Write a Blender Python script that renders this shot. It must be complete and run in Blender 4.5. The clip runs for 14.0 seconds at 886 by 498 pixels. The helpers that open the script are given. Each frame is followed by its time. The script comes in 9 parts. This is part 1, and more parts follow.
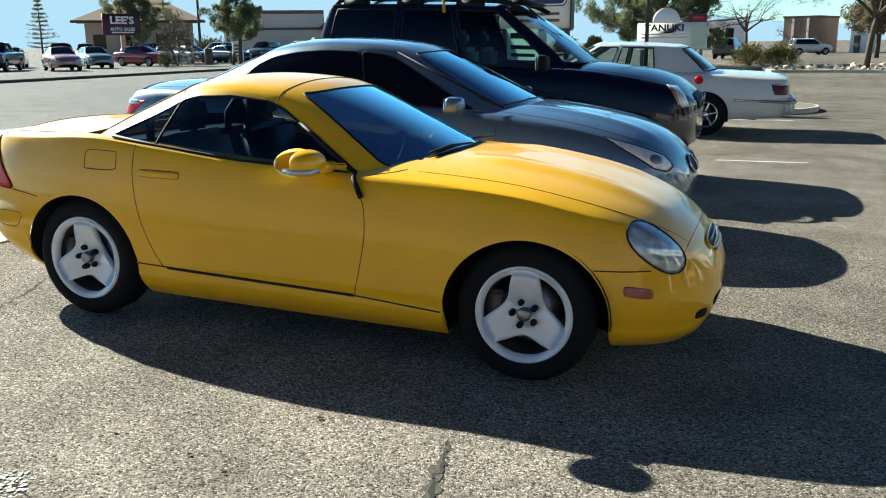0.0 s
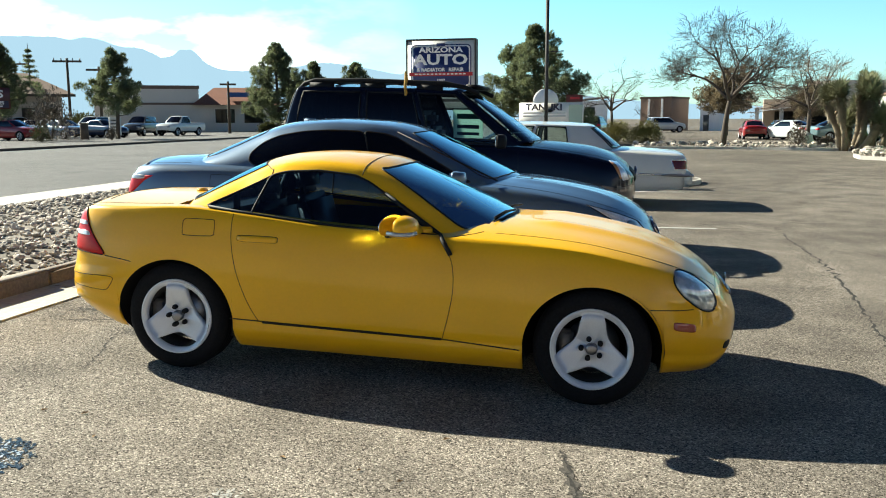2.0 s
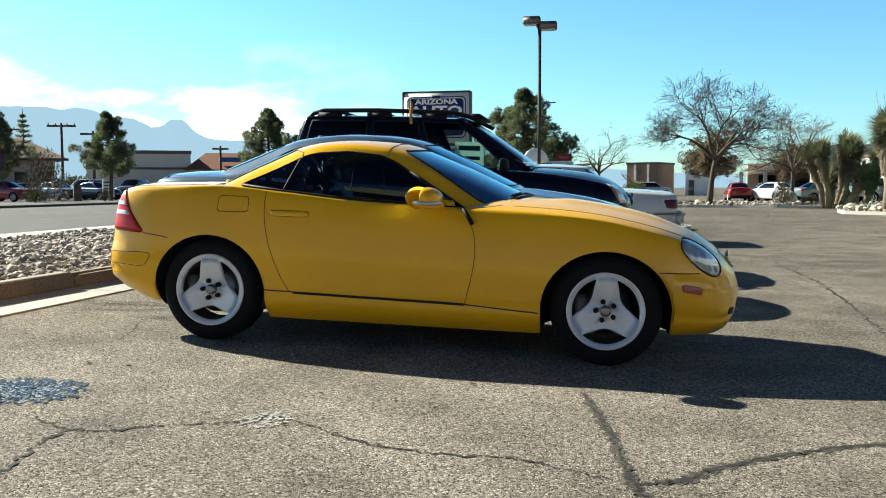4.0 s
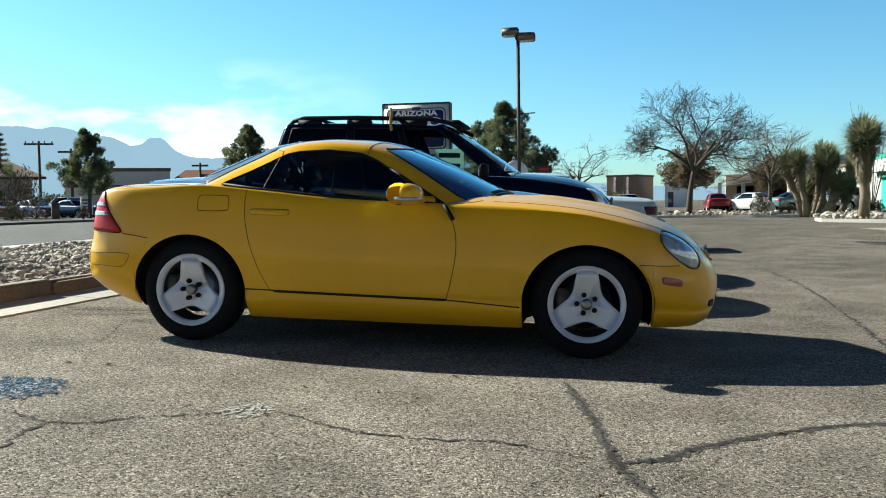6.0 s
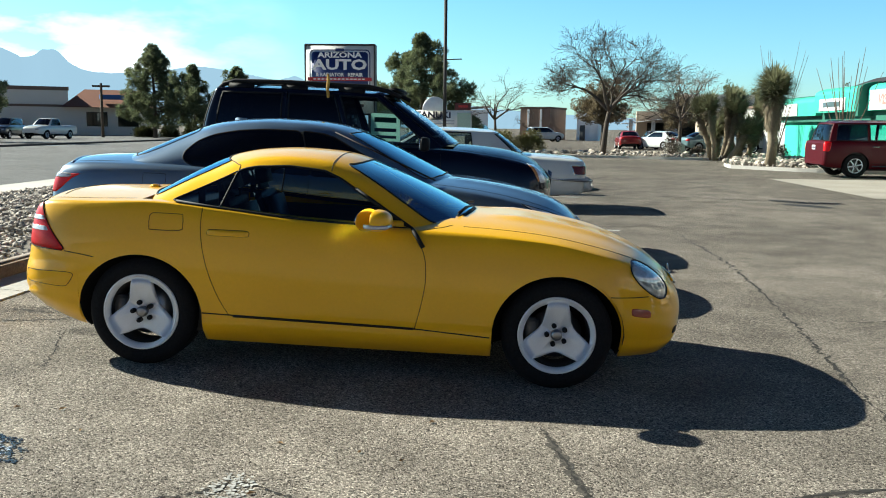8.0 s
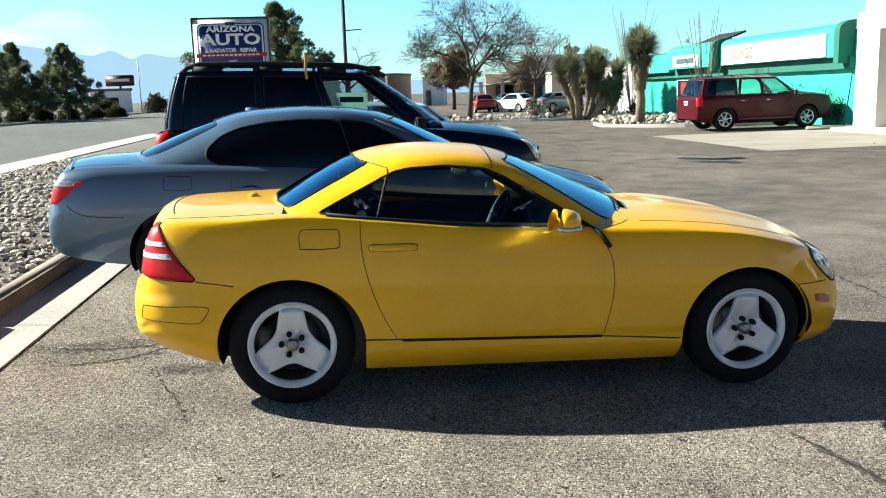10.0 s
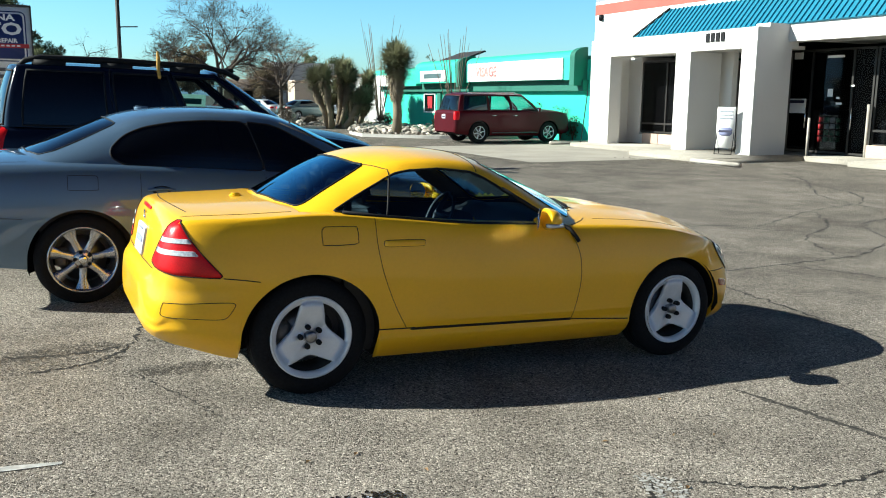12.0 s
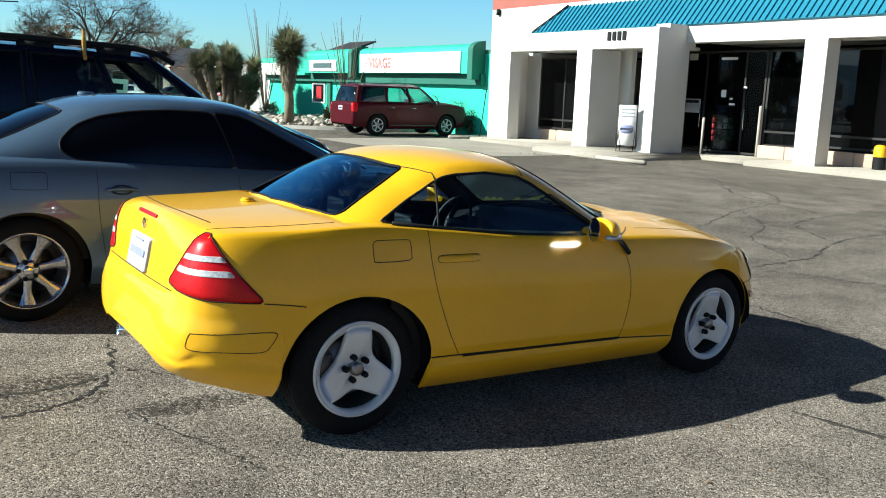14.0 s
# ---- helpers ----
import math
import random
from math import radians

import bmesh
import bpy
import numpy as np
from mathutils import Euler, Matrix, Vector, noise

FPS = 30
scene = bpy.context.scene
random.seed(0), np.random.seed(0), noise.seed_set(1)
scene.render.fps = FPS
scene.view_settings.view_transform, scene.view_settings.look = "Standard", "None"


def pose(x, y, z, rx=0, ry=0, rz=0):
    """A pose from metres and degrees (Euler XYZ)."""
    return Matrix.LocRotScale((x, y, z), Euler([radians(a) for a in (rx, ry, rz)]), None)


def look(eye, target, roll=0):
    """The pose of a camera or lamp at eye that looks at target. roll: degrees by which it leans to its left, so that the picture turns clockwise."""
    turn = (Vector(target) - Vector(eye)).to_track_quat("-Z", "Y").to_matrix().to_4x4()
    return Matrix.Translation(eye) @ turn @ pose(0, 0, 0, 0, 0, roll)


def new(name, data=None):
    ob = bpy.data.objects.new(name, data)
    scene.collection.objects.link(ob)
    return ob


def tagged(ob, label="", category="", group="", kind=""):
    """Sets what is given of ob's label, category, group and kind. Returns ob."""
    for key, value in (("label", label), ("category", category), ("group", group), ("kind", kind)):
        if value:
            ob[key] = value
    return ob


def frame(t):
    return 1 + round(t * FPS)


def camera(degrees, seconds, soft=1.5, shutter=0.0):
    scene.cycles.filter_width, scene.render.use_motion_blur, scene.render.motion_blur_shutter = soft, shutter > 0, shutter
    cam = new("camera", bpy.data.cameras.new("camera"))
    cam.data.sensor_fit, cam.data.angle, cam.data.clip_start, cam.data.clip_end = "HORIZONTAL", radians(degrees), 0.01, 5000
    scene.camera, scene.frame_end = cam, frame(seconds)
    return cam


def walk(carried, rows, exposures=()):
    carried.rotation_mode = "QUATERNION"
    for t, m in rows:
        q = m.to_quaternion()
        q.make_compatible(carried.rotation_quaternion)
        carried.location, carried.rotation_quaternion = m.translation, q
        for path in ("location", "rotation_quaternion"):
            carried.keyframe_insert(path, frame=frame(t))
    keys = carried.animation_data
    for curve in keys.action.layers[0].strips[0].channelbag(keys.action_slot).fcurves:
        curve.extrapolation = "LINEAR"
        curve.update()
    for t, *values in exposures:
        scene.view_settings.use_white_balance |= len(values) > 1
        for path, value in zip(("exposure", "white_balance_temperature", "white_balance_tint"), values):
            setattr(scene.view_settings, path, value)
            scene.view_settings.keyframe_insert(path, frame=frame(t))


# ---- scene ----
cam = camera(54.5, 14.0, soft=1.0)
scene.cycles.blur_glossy, scene.cycles.sample_clamp_indirect = 0.0, 0.0
# seconds, eye x y z, yaw, pitch, roll
PATH = [
    (0, 2.128, -4.308, 1.447, 20.02, -13.41, 0.61),
    (0.5, 1.678, -4.402, 1.443, 17.45, -11.97, 1.83),
    (1, 1.421, -4.636, 1.446, 16.14, -9.86, 2.29),
    (1.5, 1.295, -4.994, 1.473, 15.82, -8.66, 0.63),
    (2, 1.320, -5.310, 1.498, 11.41, -8.59, 0.20),
    (2.5, 1.200, -5.553, 1.443, 7.42, -8.49, -0.91),
    (3, 1.202, -5.624, 1.363, 9.50, -7.92, 0.08),
    (3.2, 1.195, -5.655, 1.267, 10.87, -5.49, 0.24),
    (5.3, 1.203, -5.731, 0.866, 9.70, -3.57, 0.66),
    (5.5, 1.197, -5.727, 0.872, 9.65, -3.61, 0.85),
    (6, 1.203, -5.729, 0.869, 9.35, -3.05, 0.82),
    (6.5, 1.206, -5.734, 0.876, 8.91, -3.34, 0.67),
    (7, 1.169, -5.702, 1.069, 10.12, -6.84, 0.01),
    (7.2, 1.164, -5.678, 1.207, 8.94, -7.31, -0.63),
    (9.3, -0.371, -5.239, 1.533, -2.62, -10.75, 0.54),
    (9.5, -0.570, -5.163, 1.545, -4.09, -11.18, -0.14),
    (9.8, -0.785, -5.065, 1.534, -8.10, -10.15, 1.74),
    (10, -0.942, -5.014, 1.582, -7.49, -10.32, 1.91),
    (10.5, -1.396, -5.034, 1.567, -16.68, -10.41, 1.37),
    (11, -1.765, -5.167, 1.572, -19.72, -9.15, -0.85),
    (11.5, -2.120, -5.125, 1.571, -25.38, -8.66, -0.47),
    (12, -2.445, -5.019, 1.605, -25.37, -9.98, -0.57),
    (12.5, -2.673, -4.966, 1.587, -26.67, -8.91, -0.07),
    (13, -2.835, -4.702, 1.579, -28.65, -9.94, -0.55),
    (13.5, -2.885, -4.340, 1.580, -31.76, -8.34, -0.61),
    (14, -2.960, -4.063, 1.599, -33.64, -10.34, -2.06),
]
walk(cam, [(t, pose(x, y, z, 90 + pitch, roll, yaw)) for t, x, y, z, yaw, pitch, roll in PATH], [(0, 1.56, 6450, 4), (0.6, 1.80, 6550, 4), (1.5, 1.70, 6820, 6), (2.0, 1.52, 6820, 6), (2.5, 1.30, 6820, 6), (3, 1.46, 6820, 7), (5.5, 1.08, 6450, 5), (7.2, 1.12, 6450, 5), (9.5, 1.51, 6450, 6), (11, 1.40, 6250, 6), (12.5, 1.12, 6150, 5), (14, 1.06, 6150, 6)])

# ---- light ----
SUN = Vector((-1.52, 0.62, 0.96)).normalized()  # towards the sun
world = bpy.data.worlds.new("sky")
scene.world = world
world.use_nodes = True
_n = world.node_tree
_sky = _n.nodes.new("ShaderNodeTexSky")
_sky.sky_type = "NISHITA"
_sky.sun_disc = False
_sky.sun_elevation = math.asin(SUN.z)
_sky.sun_rotation = math.atan2(SUN.x, SUN.y)
_sky.air_density, _sky.dust_density, _sky.ozone_density = 1.0, 0.4, 1.5
# thin bright clouds low over the horizon, and a clear desert blue above
_tc, _map, _cl, _ramp, _sep, _low, _mul, _cm = (_n.nodes.new(k) for k in ("ShaderNodeTexCoord", "ShaderNodeMapping", "ShaderNodeTexNoise", "ShaderNodeValToRGB", "ShaderNodeSeparateXYZ", "ShaderNodeMapRange", "ShaderNodeMath", "ShaderNodeMix"))
_map.inputs["Scale"].default_value = (2.6, 2.6, 7.0)
_cl.inputs["Scale"].default_value, _cl.inputs["Detail"].default_value, _cl.inputs["Roughness"].default_value = 1.6, 7, 0.55
_ramp.color_ramp.elements[0].position, _ramp.color_ramp.elements[1].position = 0.43, 0.58
_low.inputs[1].default_value, _low.inputs[2].default_value, _low.inputs[3].default_value, _low.inputs[4].default_value = 0.09, 0.165, 1.0, 0.0
_mul.operation = "MULTIPLY"
_cm.data_type = "RGBA"
_cm.inputs[7].default_value = (15.0, 15.6, 16.0, 1)
_tint = _n.nodes.new("ShaderNodeMix")
_tint.data_type, _tint.blend_type = "RGBA", "MULTIPLY"
_tint.inputs[0].default_value = 1.0
_grad = _n.nodes.new("ShaderNodeValToRGB")  # pale cyan low, deep blue overhead
_grad.color_ramp.elements[0].position, _grad.color_ramp.elements[0].color = 0.0, (0.74, 1.16, 1.42, 1)
_grad.color_ramp.elements[1].position, _grad.color_ramp.elements[1].color = 0.66, (0.085, 0.12, 0.22, 1)
_k = _grad.color_ramp.elements.new(0.22)
_k.color = (0.66, 1.20, 1.42, 1)
_k = _grad.color_ramp.elements.new(0.38)
_k.color = (0.52, 0.92, 1.15, 1)
_n.links.new(_grad.outputs[0], _tint.inputs[7])
_n.links.new(_tc.outputs["Generated"], _map.inputs["Vector"])
_n.links.new(_map.outputs[0], _cl.inputs["Vector"])
_n.links.new(_cl.outputs["Fac"], _ramp.inputs[0])
_n.links.new(_tc.outputs["Generated"], _sep.inputs[0])
_n.links.new(_sep.outputs["Z"], _low.inputs[0])
_n.links.new(_sep.outputs["Z"], _grad.inputs[0])
_n.links.new(_ramp.outputs[0], _mul.inputs[0])
_n.links.new(_low.outputs[0], _mul.inputs[1])
_west, _mul2 = _n.nodes.new("ShaderNodeMapRange"), _n.nodes.new("ShaderNodeMath")  # the clouds stand over the mountains only
_west.inputs[1].default_value, _west.inputs[2].default_value, _west.inputs[3].default_value, _west.inputs[4].default_value = -0.45, -0.22, 1.0, 0.0
_mul2.operation = "MULTIPLY"
_n.links.new(_sep.outputs["X"], _west.inputs[0])
_n.links.new(_mul.outputs[0], _mul2.inputs[0])
_n.links.new(_west.outputs[0], _mul2.inputs[1])
_n.links.new(_sky.outputs[0], _tint.inputs[6])
_n.links.new(_mul2.outputs[0], _cm.inputs[0])
_n.links.new(_tint.outputs[2], _cm.inputs[6])
_away, _deep, _dm = _n.nodes.new("ShaderNodeVectorMath"), _n.nodes.new("ShaderNodeMapRange"), _n.nodes.new("ShaderNodeMix")  # the sky deepens away from the sun's side
_away.operation = "DOT_PRODUCT"
_away.inputs[1].default_value = (0.45, -0.89, 0.0)
_deep.interpolation_type = "SMOOTHSTEP"
_deep.inputs[1].default_value, _deep.inputs[2].default_value, _deep.inputs[3].default_value, _deep.inputs[4].default_value = -0.25, 0.65, 0.0, 1.0
_dm.data_type, _dm.blend_type = "RGBA", "MULTIPLY"
_dm.inputs[7].default_value = (0.50, 0.42, 0.50, 1)
_n.links.new(_tc.outputs["Generated"], _away.inputs[0])
_n.links.new(_away.outputs["Value"], _deep.inputs[0])
_n.links.new(_deep.outputs[0], _dm.inputs[0])
_n.links.new(_cm.outputs[2], _dm.inputs[6])
_n.links.new(_dm.outputs[2], _n.nodes["Background"].inputs[0])
_n.nodes["Background"].inputs[1].default_value = 0.057
_sun = bpy.data.lights.new("sun", "SUN")
_sun.energy, _sun.angle, _sun.color = 5.0, radians(0.55), (0.98, 0.96, 0.85)
new("sun", _sun).matrix_world = look(SUN * 50, (0, 0, 0))


# ---- materials ----
def nodes_of(name):
    m = bpy.data.materials.new(name)
    m.use_nodes = True
    return m, m.node_tree.nodes, m.node_tree.links, m.node_tree.nodes["Principled BSDF"]


def rgba(c, k=1.0):
    return (min(c[0] * k, 1), min(c[1] * k, 1), min(c[2] * k, 1), 1)


def surface(name, base, rough=0.6, metal=0.0, grain=30.0, var=0.15, stain=1.2, stain_var=0.12, bump=0.0, coat=0.0, random_var=0.0, coords="Object"):
    """A plain surface with fine grain, broad stains and a little relief."""
    m, n, l, b = nodes_of(name)
    tc = n.new("ShaderNodeTexCoord")
    fine, broad = n.new("ShaderNodeTexNoise"), n.new("ShaderNodeTexNoise")
    fine.inputs["Scale"].default_value, fine.inputs["Detail"].default_value = grain, 5
    broad.inputs["Scale"].default_value, broad.inputs["Detail"].default_value = stain, 3
    l.new(tc.outputs[coords], fine.inputs["Vector"])
    l.new(tc.outputs[coords], broad.inputs["Vector"])
    r1, r2 = n.new("ShaderNodeValToRGB"), n.new("ShaderNodeValToRGB")
    for r, v, c in ((r1, var, base), (r2, stain_var, (1, 1, 1))):
        r.color_ramp.elements[0].position, r.color_ramp.elements[1].position = 0.3, 0.7
        r.color_ramp.elements[0].color, r.color_ramp.elements[1].color = rgba(c, 1 - v), rgba(c, 1 + v)
    l.new(fine.outputs["Fac"], r1.inputs[0])
    l.new(broad.outputs["Fac"], r2.inputs[0])
    mul = n.new("ShaderNodeMix")
    mul.data_type, mul.blend_type = "RGBA", "MULTIPLY"
    mul.inputs[0].default_value = 1.0
    l.new(r1.outputs[0], mul.inputs[6])
    l.new(r2.outputs[0], mul.inputs[7])
    out = mul.outputs[2]
    if random_var:
        info, hsv, mr = n.new("ShaderNodeObjectInfo"), n.new("ShaderNodeHueSaturation"), n.new("ShaderNodeMapRange")
        mr.inputs[3].default_value, mr.inputs[4].default_value = 1 - random_var, 1 + random_var
        l.new(info.outputs["Random"], mr.inputs[0])
        l.new(mr.outputs[0], hsv.inputs["Value"])
        l.new(out, hsv.inputs["Color"])
        out = hsv.outputs[0]
    l.new(out, b.inputs["Base Color"])
    b.inputs["Roughness"].default_value, b.inputs["Metallic"].default_value = rough, metal
    b.inputs["Coat Weight"].default_value, b.inputs["Coat Roughness"].default_value = coat, 0.03
    if bump:
        bp = n.new("ShaderNodeBump")
        bp.inputs["Strength"].default_value, bp.inputs["Distance"].default_value = bump, 0.01
        l.new(fine.outputs["Fac"], bp.inputs["Height"])
        l.new(bp.outputs[0], b.inputs["Normal"])
    return m


def paint(name, base, rough=0.35, metal=0.0, coat=1.0, dust=0.06, spec=0.15):
    """Car paint under clear coat, with faint dust."""
    m = surface(name, base, rough, metal, grain=900.0 if metal else 60.0, var=0.10 if metal else 0.02, stain=2.2, stain_var=dust, coat=coat)
    m.node_tree.nodes["Principled BSDF"].inputs["Specular IOR Level"].default_value = spec
    return m


def tinted(name, tint, gloss=0.03, clear=1.0, base=(0.01, 0.012, 0.014), ior=1.52, sheen=(0.80, 0.92, 1.0)):
    """Window glass: a tinted sheet that one can see through, with a reflecting face; clear 0 is glass as dark as can be."""
    m, n, l, b = nodes_of(name)
    n.remove(b)
    out = n["Material Output"]
    tr, gl, df, mx, lw, body = (n.new("ShaderNodeBsdfTransparent"), n.new("ShaderNodeBsdfGlossy"), n.new("ShaderNodeBsdfDiffuse"),
                                n.new("ShaderNodeMixShader"), n.new("ShaderNodeLayerWeight"), n.new("ShaderNodeMixShader"))
    tr.inputs[0].default_value = rgba(tint)
    gl.inputs[0].default_value, gl.inputs[1].default_value = rgba(sheen), gloss
    df.inputs[0].default_value = rgba(base)
    lw.inputs[0].default_value = 0.5
    pw, mr = n.new("ShaderNodeMath"), n.new("ShaderNodeMapRange")
    pw.operation = "POWER"
    pw.inputs[1].default_value = 4.5
    mr.inputs[3].default_value, mr.inputs[4].default_value = ((ior - 1) / (ior + 1)) ** 2, 1.0
    body.inputs[0].default_value = clear
    l.new(lw.outputs["Facing"], pw.inputs[0])
    l.new(pw.outputs[0], mr.inputs[0])
    l.new(df.outputs[0], body.inputs[1])
    l.new(tr.outputs[0], body.inputs[2])
    l.new(mr.outputs[0], mx.inputs[0])
    l.new(body.outputs[0], mx.inputs[1])
    l.new(gl.outputs[0], mx.inputs[2])
    l.new(mx.outputs[0], out.inputs[0])
    return m


def asphalt(name, dark, light, speck, scale=1.0, patch=0.25, lane_shade=0.0):
    m, n, l, b = nodes_of(name)
    tc = n.new("ShaderNodeTexCoord")
    vor, fine, broad, mid = n.new("ShaderNodeTexVoronoi"), n.new("ShaderNodeTexNoise"), n.new("ShaderNodeTexNoise"), n.new("ShaderNodeTexNoise")
    vor.inputs["Scale"].default_value = 125 * scale
    fine.inputs["Scale"].default_value, fine.inputs["Detail"].default_value = 230 * scale, 4
    mid.inputs["Scale"].default_value, mid.inputs["Detail"].default_value = 1.6, 6
    broad.inputs["Scale"].default_value, broad.inputs["Detail"].default_value = 0.22, 4
    for t in (fine, broad, mid):
        l.new(tc.outputs["Object"], t.inputs["Vector"])
    # crumbled stones: cells of uneven size and outline
    warp, amount, shift = n.new("ShaderNodeTexNoise"), n.new("ShaderNodeVectorMath"), n.new("ShaderNodeVectorMath")
    warp.inputs["Scale"].default_value, warp.inputs["Detail"].default_value = 90 * scale, 3
    amount.operation, shift.operation = "MULTIPLY_ADD", "ADD"
    amount.inputs[1].default_value, amount.inputs[2].default_value = (0.012, 0.012, 0.012), (-0.006, -0.006, -0.006)
    l.new(tc.outputs["Object"], warp.inputs["Vector"])
    l.new(warp.outputs["Color"], amount.inputs[0])
    l.new(tc.outputs["Object"], shift.inputs[0])
    l.new(amount.outputs[0], shift.inputs[1])
    l.new(shift.outputs[0], vor.inputs["Vector"])
    sep = n.new("ShaderNodeSeparateColor")
    l.new(vor.outputs["Color"], sep.inputs[0])
    ramp = n.new("ShaderNodeValToRGB")
    e = ramp.color_ramp.elements
    e[0].position, e[0].color = 0.0, rgba(dark)
    e[1].position, e[1].color = 1.0, rgba(speck)
    k = e.new(0.45)
    k.color = rgba(light)
    k = e.new(0.82)
    k.color = rgba(light, 1.35)
    l.new(sep.outputs[0], ramp.inputs[0])

    def mult(a, tex, lo, hi, p0, p1):
        r = n.new("ShaderNodeMapRange")
        r.inputs[1].default_value, r.inputs[2].default_value, r.inputs[3].default_value, r.inputs[4].default_value = p0, p1, lo, hi
        l.new(tex, r.inputs[0])
        h = n.new("ShaderNodeHueSaturation")
        l.new(a, h.inputs["Color"])
        l.new(r.outputs[0], h.inputs["Value"])
        return h.outputs[0]

    c = mult(ramp.outputs[0], fine.outputs["Fac"], 0.60, 1.40, 0.3, 0.7)
    c = mult(c, mid.outputs["Fac"], 1 - patch, 1 + patch, 0.3, 0.7)
    c = mult(c, broad.outputs["Fac"], 1 - patch * 0.7, 1 + patch * 0.7, 0.35, 0.65)
    if lane_shade:
        # the less worn aisle is darker; shade round the roadster is painted in too
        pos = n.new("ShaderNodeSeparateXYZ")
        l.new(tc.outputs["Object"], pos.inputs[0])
        c = mult(c, pos.outputs["X"], 1.0, lane_shade, -1.2, 2.6)
        c = mult(c, pos.outputs["Y"], 1.0, lane_shade, 5.0, 16.0)
    l.new(c, b.inputs["Base Color"])
    b.inputs["Roughness"].default_value = 0.85
    b.inputs["Specular IOR Level"].default_value = 0.06
    bp = n.new("ShaderNodeBump")
    bp.inputs["Strength"].default_value, bp.inputs["Distance"].default_value = 0.65, 0.008
    high = n.new("ShaderNodeMath")  # each stone stands a little proud
    high.operation = "MULTIPLY_ADD"
    high.inputs[1].default_value = -0.9
    l.new(vor.outputs["Distance"], high.inputs[0])
    l.new(fine.outputs["Fac"], high.inputs[2])
    l.new(high.outputs[0], bp.inputs["Height"])
    l.new(bp.outputs[0], b.inputs["Normal"])
    return m


def glow(name, colour, strength):
    m, n, l, b = nodes_of(name)
    b.inputs["Base Color"].default_value = rgba(colour)
    b.inputs["Emission Color"].default_value = rgba(colour)
    b.inputs["Emission Strength"].default_value = strength
    return m


YELLOW = paint("yellow paint", (0.89, 0.475, 0.016), 0.3, coat=0.6)
GREYBLUE = paint("grey blue metallic paint", (0.100, 0.168, 0.255), 0.38, 0.45, spec=0.3)
BLACKP = paint("black paint", (0.006, 0.009, 0.021), 0.2, 0.0, 0.35)
WHITEP = paint("white paint", (0.62, 0.64, 0.62), 0.35)
MAROON = paint("maroon paint", (0.060, 0.002, 0.006), 0.4, 0.0, 0.12)
REDP = paint("red paint", (0.28, 0.02, 0.02), 0.3)
PINKP = paint("faded pinkish paint", (0.36, 0.20, 0.21), 0.35, 0.3)
NAVYP = paint("dark blue paint", (0.02, 0.03, 0.07), 0.3, 0.3)
SILVER = paint("silver paint", (0.45, 0.47, 0.49), 0.3, 0.6)
GREYP = paint("dark grey paint", (0.05, 0.055, 0.065), 0.3, 0.4)
BLUEP = paint("teal grey paint", (0.12, 0.19, 0.20), 0.3, 0.3)
TYRE = surface("tyre rubber", (0.009, 0.009, 0.010), 0.85, grain=80, var=0.3, bump=0.2)
TYRE.node_tree.nodes["Principled BSDF"].inputs["Specular IOR Level"].default_value = 0.2
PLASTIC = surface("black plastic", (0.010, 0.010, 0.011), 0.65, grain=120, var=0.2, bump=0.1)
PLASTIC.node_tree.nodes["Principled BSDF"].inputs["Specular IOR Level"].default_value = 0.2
SEAM = surface("dark seam", (0.012, 0.010, 0.006), 0.9, var=0.1)
RIM = surface("silver painted alloy", (0.74, 0.77, 0.80), 0.36, 0.2, grain=200, var=0.04, stain=9, stain_var=0.12, coat=0.4)
RIMDARK = surface("bright alloy", (0.55, 0.55, 0.56), 0.25, 0.9, grain=200, var=0.06, coat=0.4)
STEEL = surface("brushed steel", (0.28, 0.28, 0.29), 0.35, 1.0, grain=250, var=0.15)
CHROME = surface("chrome", (0.75, 0.75, 0.76), 0.08, 1.0, grain=60, var=0.05)
GLASS = tinted("tinted car glass", (0.58, 0.70, 0.76), 0.01, 0.97, ior=1.65)
SCREENGLASS = tinted("reflecting screen glass", (0.34, 0.48, 0.56), 0.01, 0.97, ior=3.6, sheen=(0.42, 0.78, 1.0))
FRONTGLASS = tinted("windscreen glass that mirrors the sky", (0.34, 0.48, 0.56), 0.01, 0.97, ior=9.0, sheen=(0.60, 0.93, 1.0))
DARKGLASS = tinted("limousine dark glass", (0.06, 0.07, 0.08), 0.02, 0.25, (0.004, 0.005, 0.007))
CLEARGLASS = tinted("clear car glass", (0.62, 0.72, 0.72), 0.01, 0.97)
MIRROR = surface("mirror glass", (0.85, 0.85, 0.85), 0.064, 1.0, grain=5, var=0.0, stain_var=0.0)
REDLENS = surface("red lamp lens", (0.62, 0.004, 0.008), 0.32, grain=160, var=0.15, bump=0.04, coat=0.06)
REDLENS.node_tree.nodes["Principled BSDF"].inputs["Specular IOR Level"].default_value = 0.3
DARKRED = surface("dark red lamp lens", (0.10, 0.004, 0.006), 0.25, grain=120, var=0.3, bump=0.2)
CLEARLENS = surface("clear lamp lens", (0.50, 0.51, 0.51), 0.2, 0.4, grain=250, var=0.15, bump=0.15, coat=0.8)
ORANGELENS = surface("orange lamp lens", (0.36, 0.045, 0.015), 0.25, grain=250, var=0.2, bump=0.1, coat=0.6)
AMBERLENS = surface("amber lamp lens", (0.60, 0.24, 0.06), 0.25, grain=250, var=0.2, bump=0.1, coat=0.6)
LAMPGLASS = surface("bright clear lamp", (0.80, 0.83, 0.86), 0.15, 0.1, grain=90, var=0.3, stain=18, stain_var=0.25, coat=1.0)
